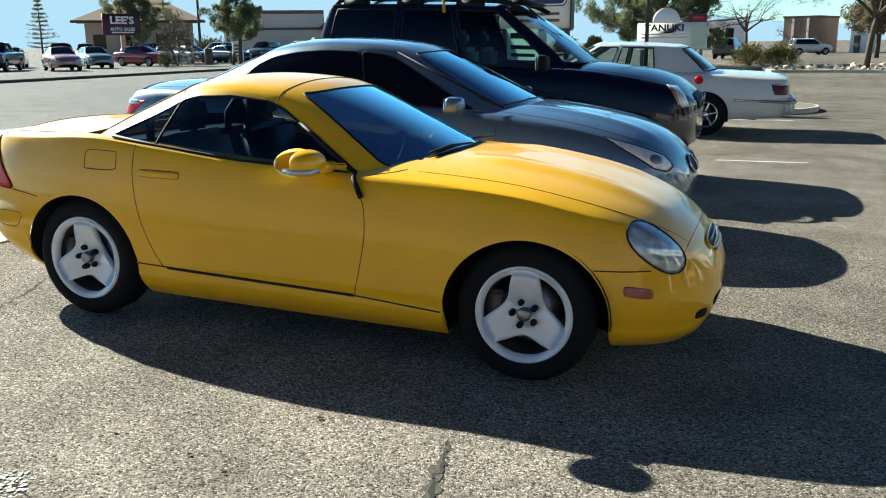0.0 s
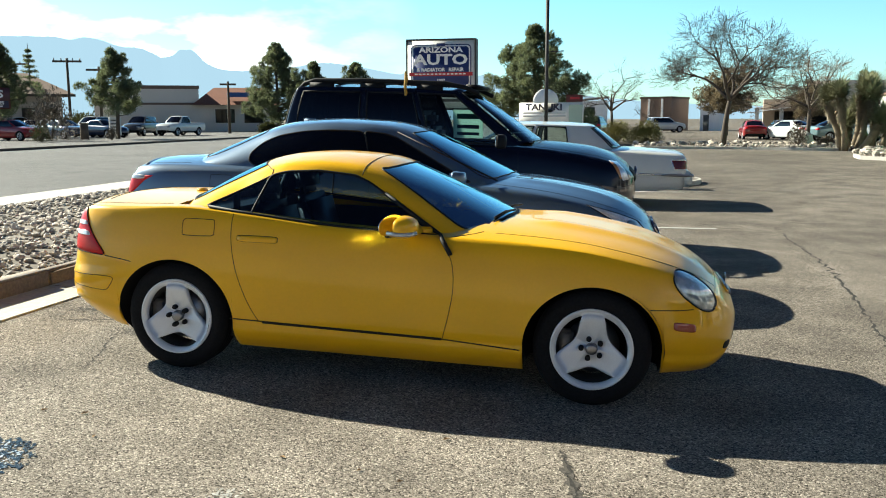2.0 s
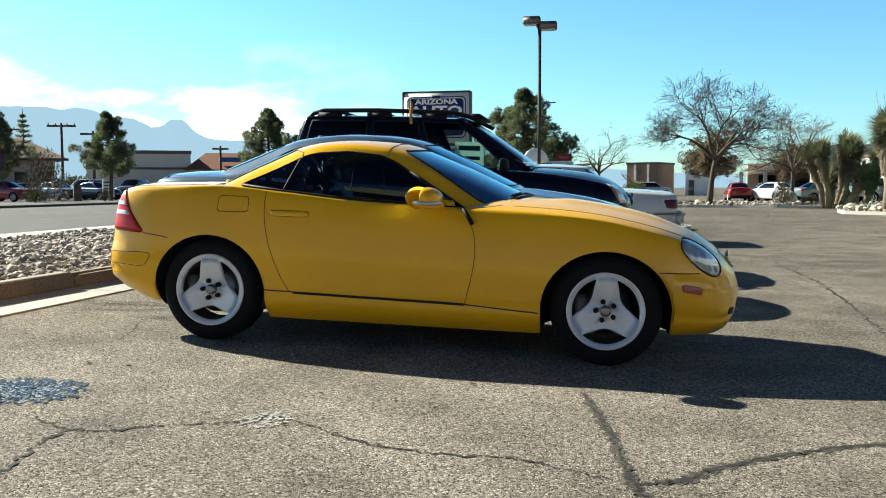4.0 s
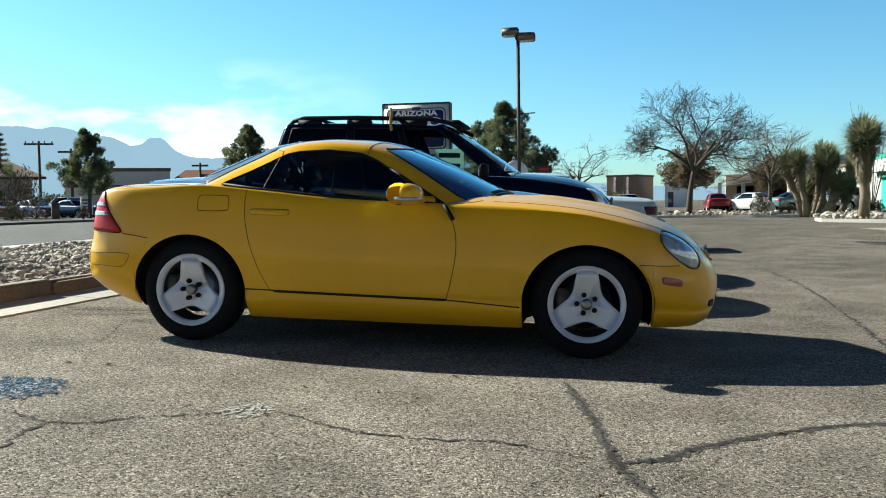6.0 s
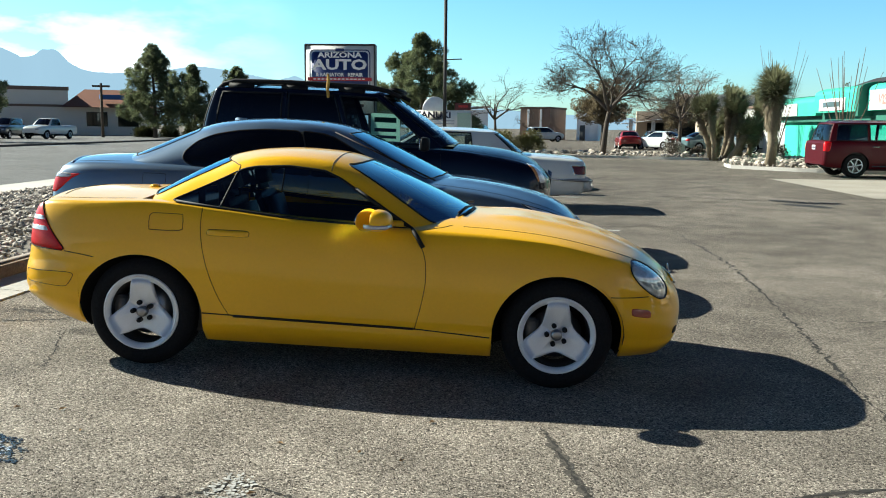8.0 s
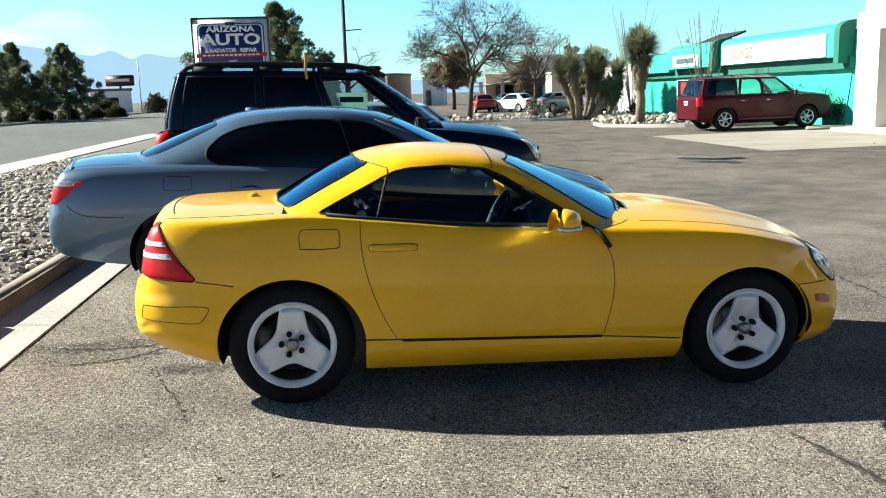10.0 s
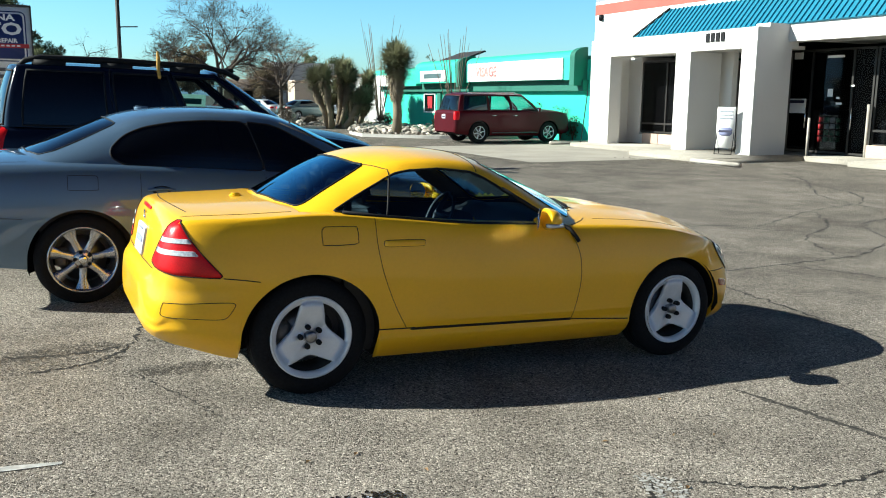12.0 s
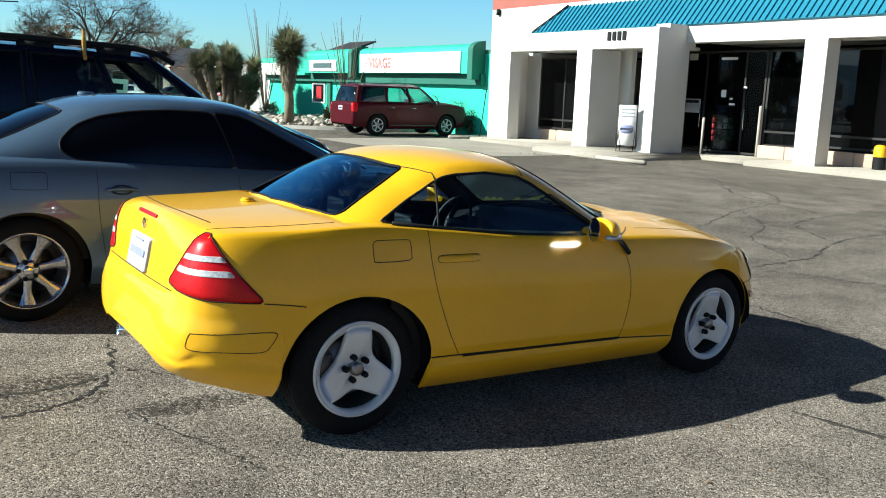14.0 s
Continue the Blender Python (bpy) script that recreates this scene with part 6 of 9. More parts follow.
paper.matrix_local = pose(0.0, 0.745, 1.25, 14)
for z, h, mt in ((0.26, 0.07, DARKGREEN), (0.13, 0.05, INK), (0.04, 0.04, INK)):
    part("notice_bar", boxes((-0.15, 0.15, -0.008, -0.004, z, z + h)), mt, paper, "", False)
# cloth ribbon tied to the rack
bm = bmesh.new()
pts = [(-1.17, 4.80, 2.06), (-1.165, 4.795, 1.97), (-1.175, 4.79, 1.88), (-1.165, 4.785, 1.80), (-1.17, 4.79, 1.72)]
prev = None
for i, p in enumerate(pts):
    w = (0.010, 0.020, 0.015, 0.018, 0.007)[i]
    cur = [bm.verts.new((p[0] + sx * w, p[1] + sy * 0.012 + 0.01 * math.sin(i * 2.0), p[2])) for sx, sy in ((-1, -1), (1, -1), (1, 1), (-1, 1))]
    if prev:
        for k in range(4):
            bm.faces.new((prev[k], prev[(k + 1) % 4], cur[(k + 1) % 4], cur[k]))
    prev = cur
tagged(part("ribbon", bm, FABRIC), "faded yellow cloth ribbon hanging from the roof rack", "ribbon")

# white sedan, parked the other way round
LIMO = dict(
    wb=2.98, arch=0.37, hub=0.345, pan=0.22, crown=3.0, floor=0.92, bump=(0.58, 0.60), cuts=(-1.42, 1.12), bulge=0.02, roofcrown=0.05,
    hw=[(-2.74, 0.80), (-2.71, 0.90), (-2.6, 0.945), (-2.2, 0.97), (0, 0.985), (1.8, 0.965), (2.4, 0.92), (2.6, 0.85), (2.66, 0.72)],
    zb=[(-2.74, 0.42), (-2.68, 0.36), (-2.4, 0.32), (-1.0, 0.25), (1.8, 0.25), (2.4, 0.30), (2.66, 0.40)],
    zs=[(-2.74, 0.86), (-2.70, 0.93), (-2.5, 0.965), (-1.3, 0.99), (1.0, 0.965), (2.3, 0.90), (2.58, 0.85), (2.66, 0.78)],
    zc=[(-2.74, 0.88), (-2.70, 0.97), (-2.5, 1.02), (-1.4, 1.05), (1.1, 1.02), (2.3, 0.95), (2.58, 0.88), (2.66, 0.80)],
    doors=[(-0.95, 0.10, 0.36, 0.93), (0.10, 1.15, 0.36, 0.92)], handle=CHROME,
)
LIMO_LINES = [((1.22, 0, 1.02), (0.48, 0, 1.43)), ((1.16, -0.5, 1.01), (0.45, -0.42, 1.425)), ((1.02, -0.74, 0.985), (0.38, -0.56, 1.41)), ((0.92, -0.80, 0.97), (0.30, -0.60, 1.40)),
              ((0.12, -0.83, 0.975), (0.02, -0.635, 1.405)), ((0.04, -0.83, 0.975), (-0.05, -0.635, 1.405)), ((-0.62, -0.83, 0.985), (-0.55, -0.635, 1.405)), ((-0.95, -0.82, 0.99), (-0.72, -0.62, 1.40)), ((-1.42, -0.70, 1.02), (-0.98, -0.54, 1.40)),
              ((-1.55, -0.4, 1.04), (-1.04, -0.35, 1.415)), ((-1.58, 0, 1.045), (-1.06, 0, 1.42))]
LIMO_KINDS = ["wind", "wind", "pillar", "side", "post", "side", "pillar", "pillar", "rear", "rear"]
LIMO["glass"] = dict(post=WHITEP)
limo, sh, made = build_car("large_sedan", "white large older sedan parked tail outwards", ground_pose(-0.23, 11.45, 180), LIMO, LIMO_LINES, LIMO_KINDS, WHITEP, CLEARGLASS, (0.345, 0.205, 0.22, "six", CHROME), 0.7)
for k in (-1, 1):
    lens, edge = patch(sh, "tail_light", (-2.66, k * 0.90, 0.785), (0.17, k * 0.10, 0.0), (0, 0, 0.085), polygon([(-1, 0.95), (0.95, 0.9), (0.75, -0.95), (-1, -0.95)]), (0.55, -k * 0.85, 0), DARKRED, limo, out=0.008, label="dark red wraparound tail lamp with a chrome edge")
    part("lamp_bezel", tube(bmesh.new(), edge, 0.010, 5, closed=True), CHROME, lens)
    part("bumper_strip", tube(bmesh.new(), [(-2.30, k * 0.985, 0.60), (-2.62, k * 0.985, 0.60), (-2.76, k * 0.95, 0.60), (-2.85, k * 0.85, 0.60)], 0.022, 6), STEEL, limo)
    part("side_moulding", tube(bmesh.new(), [sh.on_side(x, 0.60, 0.006, k < 0) for x in np.linspace(-2.62, -1.9, 12)], 0.016, 6), CHROME, limo)
    part("side_moulding", tube(bmesh.new(), [sh.on_side(x, 0.52, 0.006, k < 0) for x in np.linspace(-1.05, 1.05, 16)], 0.014, 6), CHROME, limo)
    patch(sh, "headlight", (2.62, k * 0.66, 0.74), (0, 0.16, 0), (0, 0, 0.06), oval(1, 1, 5), (-1, 0, 0), CLEARLENS, limo, out=0.006)
bm = lathe(bmesh.new(), [(0.0001, -0.02), (0.055, -0.02), (0.07, 0.0), (0.055, 0.02), (0.0001, 0.02)], 20)
part("round_reflector", bm, REDLENS, limo).matrix_local = pose(-1.36, 0.975, 0.90)
part("bumper", boxes((-2.85, -2.66, -0.93, 0.93, 0.40, 0.655), bevel=0.05), WHITEP, limo)
part("rear_bumper_strip", tube(bmesh.new(), [(-2.855, -0.85, 0.60), (-2.86, 0.0, 0.60), (-2.855, 0.85, 0.60)], 0.022, 6), STEEL, limo)

# maroon sport utility by the green shop
BIG = dict(
    wb=3.05, arch=0.45, hub=0.392, pan=0.24, crown=2.4, floor=1.15, bump=(0.78, 0.78), cuts=(-2.45, 1.25), bulge=0.025, roofcrown=0.05,
    hw=[(-2.56, 0.80), (-2.53, 0.90), (-2.4, 0.955), (-1.5, 0.985), (1.5, 0.985), (2.2, 0.95), (2.45, 0.88), (2.56, 0.75), (2.60, 0.6)],
    zb=[(-2.56, 0.42), (-2.45, 0.36), (-2.2, 0.33), (-1.0, 0.29), (1.0, 0.29), (2.2, 0.33), (2.60, 0.42)],
    zs=[(-2.56, 1.12), (-2.5, 1.2), (0.8, 1.2), (1.4, 1.19), (2.0, 1.15), (2.4, 1.10), (2.60, 1.0)],
    zc=[(-2.56, 1.14), (-2.5, 1.22), (1.2, 1.28), (1.4, 1.28), (2.0, 1.24), (2.4, 1.17), (2.60, 1.03)],
    doors=[(-1.05, -0.12, 0.48, 1.14), (-0.12, 1.05, 0.48, 1.14)], handle=CHROME,
)
BIG_LINES = [((1.32, 0, 1.28), (0.55, 0, 1.83)), ((1.27, -0.5, 1.27), (0.52, -0.45, 1.825)), ((1.15, -0.78, 1.235), (0.46, -0.62, 1.805)), ((1.0, -0.855, 1.205), (0.38, -0.675, 1.785)),
             ((-0.08, -0.875, 1.205), (-0.15, -0.70, 1.795)), ((-0.17, -0.875, 1.205), (-0.22, -0.70, 1.795)), ((-1.05, -0.875, 1.205), (-1.05, -0.70, 1.795)), ((-1.15, -0.875, 1.205), (-1.13, -0.70, 1.795)),
             ((-2.15, -0.865, 1.205), (-2.05, -0.695, 1.785)), ((-2.38, -0.80, 1.205), (-2.22, -0.64, 1.775)), ((-2.47, -0.4, 1.205), (-2.30, -0.38, 1.79)), ((-2.48, 0, 1.205), (-2.31, 0, 1.795))]
BIG["glass"] = dict(side2=CLEARGLASS, wind=CLEARGLASS, post=MAROON)
big, sh, made = build_car("large_sport_utility_car", "maroon large sport utility car in front of the green shop", pose(14.27, 24.75, -0.07), BIG, BIG_LINES, ["wind", "wind", "pillar", "side2", "post", "side2", "post", "side", "pillar", "rear", "rear"],
                          MAROON, DARKGLASS, (0.392, 0.24, 0.26, "six", RIM), 0.7)
mirrors(big, (0.92, 1.12, 1.25), (0.10, 0.11, 0.09), MAROON)
for k in (-1, 1):
    patch(sh, "tail_light", (-2.5, k * 0.93, 1.02), (0.09, k * 0.07, 0), (0, 0, 0.16), oval(1, 1, 5), (0.7, -k * 0.7, 0), REDLENS, big, out=0.01, label="tall red tail lamp")
    patch(sh, "headlight", (2.5, k * 0.78, 0.98), (0.06, k * -0.1, 0), (0, 0, 0.09), oval(1, 1, 4), (-0.8, -k * 0.6, 0), CLEARLENS, big, out=0.008)
    part("roof_rail", tube(bmesh.new(), [(0.2, k * 0.62, 1.83), (0.1, k * 0.62, 1.88), (-1.9, k * 0.62, 1.88), (-2.0, k * 0.62, 1.83)], 0.02, 6), CHROME, big)
    part("running_board", boxes((-1.0, 1.0, k * 0.93 - 0.08, k * 0.93 + 0.08, 0.36, 0.41), bevel=0.02), GREYP, big)
pl, _ = patch(sh, "licence_plate", (-2.56, 0, 0.98), (0, 0.155, 0), (0, 0, 0.078), oval(1, 1, 12), (1, 0, 0), PLATE, big, out=0.012, label="pale licence plate with a plain bar")
patch(sh, "plate_bar", (-2.56, 0, 0.98), (0, 0.11, 0), (0, 0, 0.022), oval(1, 1, 12), (1, 0, 0), INK, pl, out=0.016, thick=0.003)

# small far cars: one low model of each shape, then copies in their colours
SMALL = dict(
    wb=2.65, arch=0.36, hub=0.32, pan=0.2, crown=2.4, floor=0.88, bump=(0.52, 0.56), cuts=(-1.70, 0.92), bulge=0.04, roofcrown=0.07,
    hw=[(-2.25, 0.55), (-2.2, 0.75), (-2.0, 0.84), (-1.2, 0.87), (1.2, 0.87), (1.8, 0.80), (2.1, 0.62), (2.22, 0.35)],
    zb=[(-2.25, 0.45), (-2.1, 0.32), (-1.6, 0.24), (1.6, 0.22), (2.0, 0.24), (2.22, 0.40)],
    zs=[(-2.25, 0.80), (-2.15, 0.95), (-1.2, 0.98), (0.9, 0.93), (1.6, 0.85), (2.0, 0.72), (2.22, 0.55)],
    zc=[(-2.25, 0.85), (-2.15, 1.02), (-1.7, 1.06), (0.9, 1.0), (1.6, 0.92), (2.0, 0.80), (2.22, 0.58)], doors=[])
SMALL_LINES = [((1.02, 0, 1.0), (0.2, 0, 1.40)), ((0.85, -0.62, 0.96), (0.12, -0.48, 1.37)), ((0.72, -0.71, 0.94), (0.05, -0.55, 1.35)), ((-1.1, -0.73, 0.985), (-0.85, -0.56, 1.34)), ((-1.62, -0.60, 1.03), (-1.02, -0.46, 1.34)), ((-1.78, 0, 1.055), (-1.08, 0, 1.38))]
SMALL_KINDS = ["wind", "pillar", "side", "pillar", "rear"]
TALL = dict(
    wb=2.75, arch=0.40, hub=0.36, pan=0.3, crown=2.2, floor=1.05, bump=(0.72, 0.74), cuts=(-2.15, 1.0), bulge=0.03, roofcrown=0.05,
    hw=[(-2.25, 0.70), (-2.2, 0.84), (-1.9, 0.90), (1.3, 0.91), (1.9, 0.86), (2.15, 0.7), (2.25, 0.45)],
    zb=[(-2.25, 0.5), (-2.1, 0.42), (-1.5, 0.36), (1.5, 0.36), (2.0, 0.40), (2.25, 0.5)],
    zs=[(-2.25, 1.02), (-2.15, 1.1), (0.8, 1.1), (1.5, 1.04), (2.0, 0.95), (2.25, 0.8)],
    zc=[(-2.25, 1.05), (-2.15, 1.12), (1.0, 1.17), (1.5, 1.12), (2.0, 1.02), (2.25, 0.83)], doors=[])
TALL_LINES = [((1.12, 0, 1.18), (0.3, 0, 1.68)), ((0.95, -0.66, 1.14), (0.22, -0.52, 1.65)), ((0.82, -0.75, 1.11), (0.15, -0.59, 1.63)), ((-1.7, -0.76, 1.11), (-1.6, -0.60, 1.63)), ((-2.05, -0.66, 1.11), (-1.86, -0.53, 1.62)), ((-2.15, 0, 1.11), (-1.92, 0, 1.66))]


PICKUP = dict(
    wb=3.2, arch=0.41, hub=0.36, pan=0.32, crown=2.2, floor=1.05, bump=(0.72, 0.74), cuts=(-0.72, 1.15), bulge=0.03, roofcrown=0.05,
    hw=[(-2.65, 0.80), (-2.62, 0.90), (-2.3, 0.93), (1.5, 0.93), (2.2, 0.88), (2.5, 0.72), (2.6, 0.5)],
    zb=[(-2.65, 0.5), (-2.5, 0.45), (-1.8, 0.40), (1.8, 0.40), (2.4, 0.44), (2.6, 0.52)],
    zs=[(-2.65, 1.06), (-2.6, 1.10), (0.9, 1.10), (1.7, 1.06), (2.3, 1.0), (2.6, 0.85)],
    zc=[(-2.65, 1.07), (-2.6, 1.11), (1.1, 1.17), (1.7, 1.15), (2.3, 1.08), (2.6, 0.88)], doors=[])
PICKUP_LINES = [((1.2, 0, 1.17), (0.5, 0, 1.70)), ((1.05, -0.66, 1.14), (0.42, -0.52, 1.67)), ((0.92, -0.77, 1.11), (0.35, -0.61, 1.65)), ((-0.45, -0.78, 1.11), (-0.40, -0.62, 1.65)), ((-0.66, -0.66, 1.11), (-0.58, -0.54, 1.64)), ((-0.70, 0, 1.11), (-0.62, 0, 1.68))]
def far_car(name, label, colour, x, y, turn, tall=False, z=None, group=""):
    spec, lines = (PICKUP, PICKUP_LINES) if tall == "pickup" else (TALL, TALL_LINES) if tall else (SMALL, SMALL_LINES)
    m = pose(x, y, gz(x, y) if z is None else z, 0, 0, turn)
    car, sh, made = build_car(name, label, m, spec, lines, SMALL_KINDS, colour, DARKGLASS, (0.36 if tall else 0.32, 0.22, 0.21, "six", RIM), 0.45, seams=False, group=group)
    e = spec["hw"][0][0]
    for k in (-1, 1):
        patch(sh, "tail_light", (e + 0.08, k * 0.68, 0.84 if not tall else 0.95), (0.12, k * 0.12, 0), (0, 0, 0.07), oval(1, 1, 4), (0.8, -k * 0.6, 0), REDLENS, car, out=0.01, rings=2, steps=14)
        patch(sh, "headlight", (-e - 0.15, k * 0.60, 0.64 if not tall else 0.80), (0.09, k * -0.10, 0), (0, 0, 0.06), oval(1, 1, 4), (-0.8, -k * 0.6, 0), CLEARLENS, car, out=0.01, rings=2, steps=14)
    return car


G1, G2 = "cars parked across the street", "cars parked by the shops"
Z2 = 0.13
for lab, col, x, y, turn, tall in (
        ("dull pink compact car with a pale roof", PINKP, -37.2, 37.2, -38, False), ("teal grey compact car facing the street", BLUEP, -39.3, 42.3, -36, False), ("dark red sedan beside the sign post", REDP, -39.6, 47.6, -8, False),
        ("dark blue sedan behind the desert shrub", NAVYP, -39.2, 52.6, -25, False), ("white sport utility car behind the notice board", WHITEP, -42.2, 60.8, -88, True), ("dark sport utility car beside the pickup", GREYP, -40.0, 64.6, -82, True),
        ("white pickup truck at the row's end", WHITEP, -36.6, 65.2, -96, "pickup"), ("dark blue hatchback beside the notice board", NAVYP, -38.6, 56.8, -18, False), ("white sport utility car in the second row", WHITEP, -47.6, 71.0, -45, True), ("white compact car in the second row", WHITEP, -48.6, 57.0, -50, False),
        ("dark wagon in the second row", GREYP, -49.6, 50.3, -50, True), ("silver compact car in the second row", SILVER, -49.2, 62.4, -50, False), ("white compact car in the second row", WHITEP, -50.0, 65.6, -50, False),
        ("dark compact car in the second row", NAVYP, -50.9, 71.0, -40, False), ("dark pickup truck near the lot's entrance", GREYP, -41.4, 36.5, -58, "pickup"), ("white compact car near the lot's entrance", WHITEP, -46.6, 42.6, -50, False),
        ("silver compact car at the lot's end", SILVER, -44.5, 92.5, -40, False), ("silver wagon by the hedge", SILVER, -55.5, 69.0, -40, True), ("white wagon behind the others", WHITEP, -54.0, 58.0, -50, True), ("dark sport utility car behind the others", GREYP, -47.4, 48.0, -50, True)):
    far_car("parked_car", lab, col, x, y, turn, tall, Z2, G1)
for lab, col, x, y, turn, tall in (
        ("red compact car seen from behind", REDP, 11.3, 64.0, 88, False), ("white compact car by the boulder", WHITEP, 13.4, 61.5, 120, False), ("dark green sedan behind the shrubs", BLUEP, 16.3, 58.5, 20, False),
        ("pale blue car beside the grey wall", SILVER, 19.3, 55.5, 20, True), ("dark car further back", GREYP, 14.2, 69.0, 90, False), ("white van-like car in the distance", WHITEP, 6.5, 96.0, 20, True), ("dark utility car beyond the hedge", GREYP, -0.6, 71.0, 80, True)):
    far_car("parked_car", lab, col, x, y, turn, tall, None, G2)


# ---- signs and poles ----
def words(name, text, size, m, material, parent, depth=0.012, wide=1.0, label=""):
    """Raised letters, made into a mesh."""
    cu = bpy.data.curves.new(name, "FONT")
    cu.body, cu.size, cu.extrude, cu.align_x, cu.align_y, cu.resolution_u = text, size, depth / 2, "CENTER", "CENTER", 2
    cu.offset = size * 0.034
    tmp = new("tmp_text", cu)
    bpy.context.view_layer.update()
    me = bpy.data.meshes.new_from_object(tmp.evaluated_get(bpy.context.evaluated_depsgraph_get()))
    bpy.data.objects.remove(tmp)
    bpy.data.curves.remove(cu)
    ob = new(name)
    ob.parent = parent
    ob.matrix_local = m @ Matrix.Diagonal((wide, 1, 1, 1))
    if label:
        ob["label"] = label
    whole = bmesh.new()
    whole.from_mesh(me)
    bpy.data.meshes.remove(me)
    bmesh.ops.remove_doubles(whole, verts=whole.verts, dist=1e-5)
    whole.verts.index_update()
    left = set(whole.verts)
    while left:  # each letter by itself
        todo, found = [next(iter(left))], set()
        while todo:
            v = todo.pop()
            if v not in found:
                found.add(v)
                todo += [e.other_vert(v) for e in v.link_edges]
        left -= found
        one = whole.copy()
        ids = {v.index for v in found}
        bmesh.ops.delete(one, geom=[v for v in one.verts if v.index not in ids], context="VERTS")
        part("letter", one, material, ob, "", False)
    whole.free()
    return ob


def rounded_plate(w, h, r, t, cut=True):
    """A board in x and z with rounded corners, its face towards -y."""
    bm = bmesh.new()
    loop = []
    for cx, cz, a0 in ((w / 2 - r, h / 2 - r, 0), (-w / 2 + r, h / 2 - r, 90), (-w / 2 + r, -h / 2 + r, 180), (w / 2 - r, -h / 2 + r, 270)):
        for k in range(7):
            a = radians(a0 + k * 15)
            loop.append((cx + r * math.cos(a), cz + r * math.sin(a)))
    f = [bm.verts.new((x, 0, z)) for x, z in loop]
    b = [bm.verts.new((x, t, z)) for x, z in loop]
    bm.faces.new(f)
    bm.faces.new(b[::-1])
    for k in range(len(f)):
        bm.faces.new((f[k], b[k], b[(k + 1) % len(f)], f[(k + 1) % len(f)]))
    bmesh.ops.recalc_face_normals(bm, faces=bm.faces)
    return bm


W_, H_ = 1.77, 1.72
sign = thing("shop_sign", pose(-3.19, 16.8, 0.04), "navy and white auto repair sign on two posts behind the cars", "sign")
part("cabinet", boxes((-W_ / 2, W_ / 2, 0.0, 0.28, 3.45 - H_, 3.45), bevel=0.012), SIGNWHITE, sign)
part("frame", boxes((-W_ / 2 - 0.02, W_ / 2 + 0.02, -0.03, 0.30, 3.45, 3.49), (-W_ / 2 - 0.03, -W_ / 2, -0.03, 0.30, 3.45 - H_, 3.47), (W_ / 2, W_ / 2 + 0.03, -0.03, 0.30, 3.45 - H_, 3.47), (-W_ / 2, W_ / 2, -0.03, 0.30, 3.41 - H_, 3.45 - H_)), POLEGREY, sign, "", False)
ol = part("border", rounded_plate(1.58, 1.09, 0.12, 0.010), SIGNBLUE, sign)
ol.matrix_local = pose(0, -0.012, 2.805)
ol = part("inner_border", rounded_plate(1.53, 1.04, 0.10, 0.010), SIGNWHITE, sign)
ol.matrix_local = pose(0, -0.020, 2.805)
ol = part("panel", rounded_plate(1.46, 0.97, 0.09, 0.010), SIGNBLUE, sign)
ol.matrix_local = pose(0, -0.028, 2.805)
part("tab", boxes((-0.11, 0.11, -0.034, -0.02, 3.30, 3.375), bevel=0.01), SIGNBLUE, sign)
part("band", boxes((-0.83, 0.83, -0.045, -0.03, 2.555, 2.645)), SIGNRED, sign, "", False)
part("band_writing", boxes(*[(-0.68 + i * 0.105, -0.61 + i * 0.105, -0.052, -0.046, 2.585, 2.618) for i in range(13)]), SIGNWHITE, sign, "small white script too blurred to read", False)
words("word_top", "ARIZONA", 0.185, pose(0, -0.032, 3.205, 90), SIGNWHITE, sign, wide=1.38)
words("word_large", "AUTO", 0.36, pose(0, -0.032, 2.955, 90), SIGNWHITE, sign, wide=1.40)
words("word_small", "& RADIATOR", 0.125, pose(-0.26, -0.032, 2.71, 90), SIGNWHITE, sign, wide=1.0)
words("word_small", "REPAIR", 0.125, pose(0.40, -0.032, 2.71, 90), SIGNWHITE, sign, wide=1.0)
words("year", "1997", 0.10, pose(0, -0.032, 2.44, 90), SIGNWHITE, sign, wide=1.1)
for z in (2.05, 1.90):
    part("line_bar", boxes((-0.62, 0.62, -0.008, 0.002, z, z + 0.07)), GREYP, sign, "", False)
for x in (-0.78, 0.78):
    part("post", boxes((x - 0.06, x + 0.06, 0.08, 0.20, 0.0, 3.45 - H_)), POLEGREY, sign, "", False)

pole = thing("street_lamp", pose(-0.47, 16.67, gz(-0.47, 16.67)), "brown square lamp post with two box heads", "street lamp")
part("post", boxes((-0.042, 0.042, -0.042, 0.042, 0, 5.1), bevel=0.01), POLEGREY, pole)
part("base", boxes((-0.25, 0.25, -0.25, 0.25, 0, 0.55), bevel=0.05), CONCRETE, pole)
for dx, dz, k in ((-0.20, 5.22, -1), (0.22, 5.08, 1)):
    h = new("lamp_head")
    h.parent = pole
    part("housing", boxes((dx - 0.22, dx + 0.22, -0.17, 0.17, dz - 0.07, dz + 0.12), bevel=0.02), LAMPMETAL, h)
    part("lens", boxes((dx - 0.17, dx + 0.17, -0.13, 0.13, dz - 0.085, dz - 0.068)), CLEARLENS, h, "", False)
    part("arm", tube(bmesh.new(), [(0, 0, 5.0), (dx * 0.5, 0, dz)], 0.035, 8), POLEGREY, h)
part("side_rod", tube(bmesh.new(), [(0, 0, 3.15), (0.42, 0, 3.17)], 0.014, 6), POLEGREY, pole)


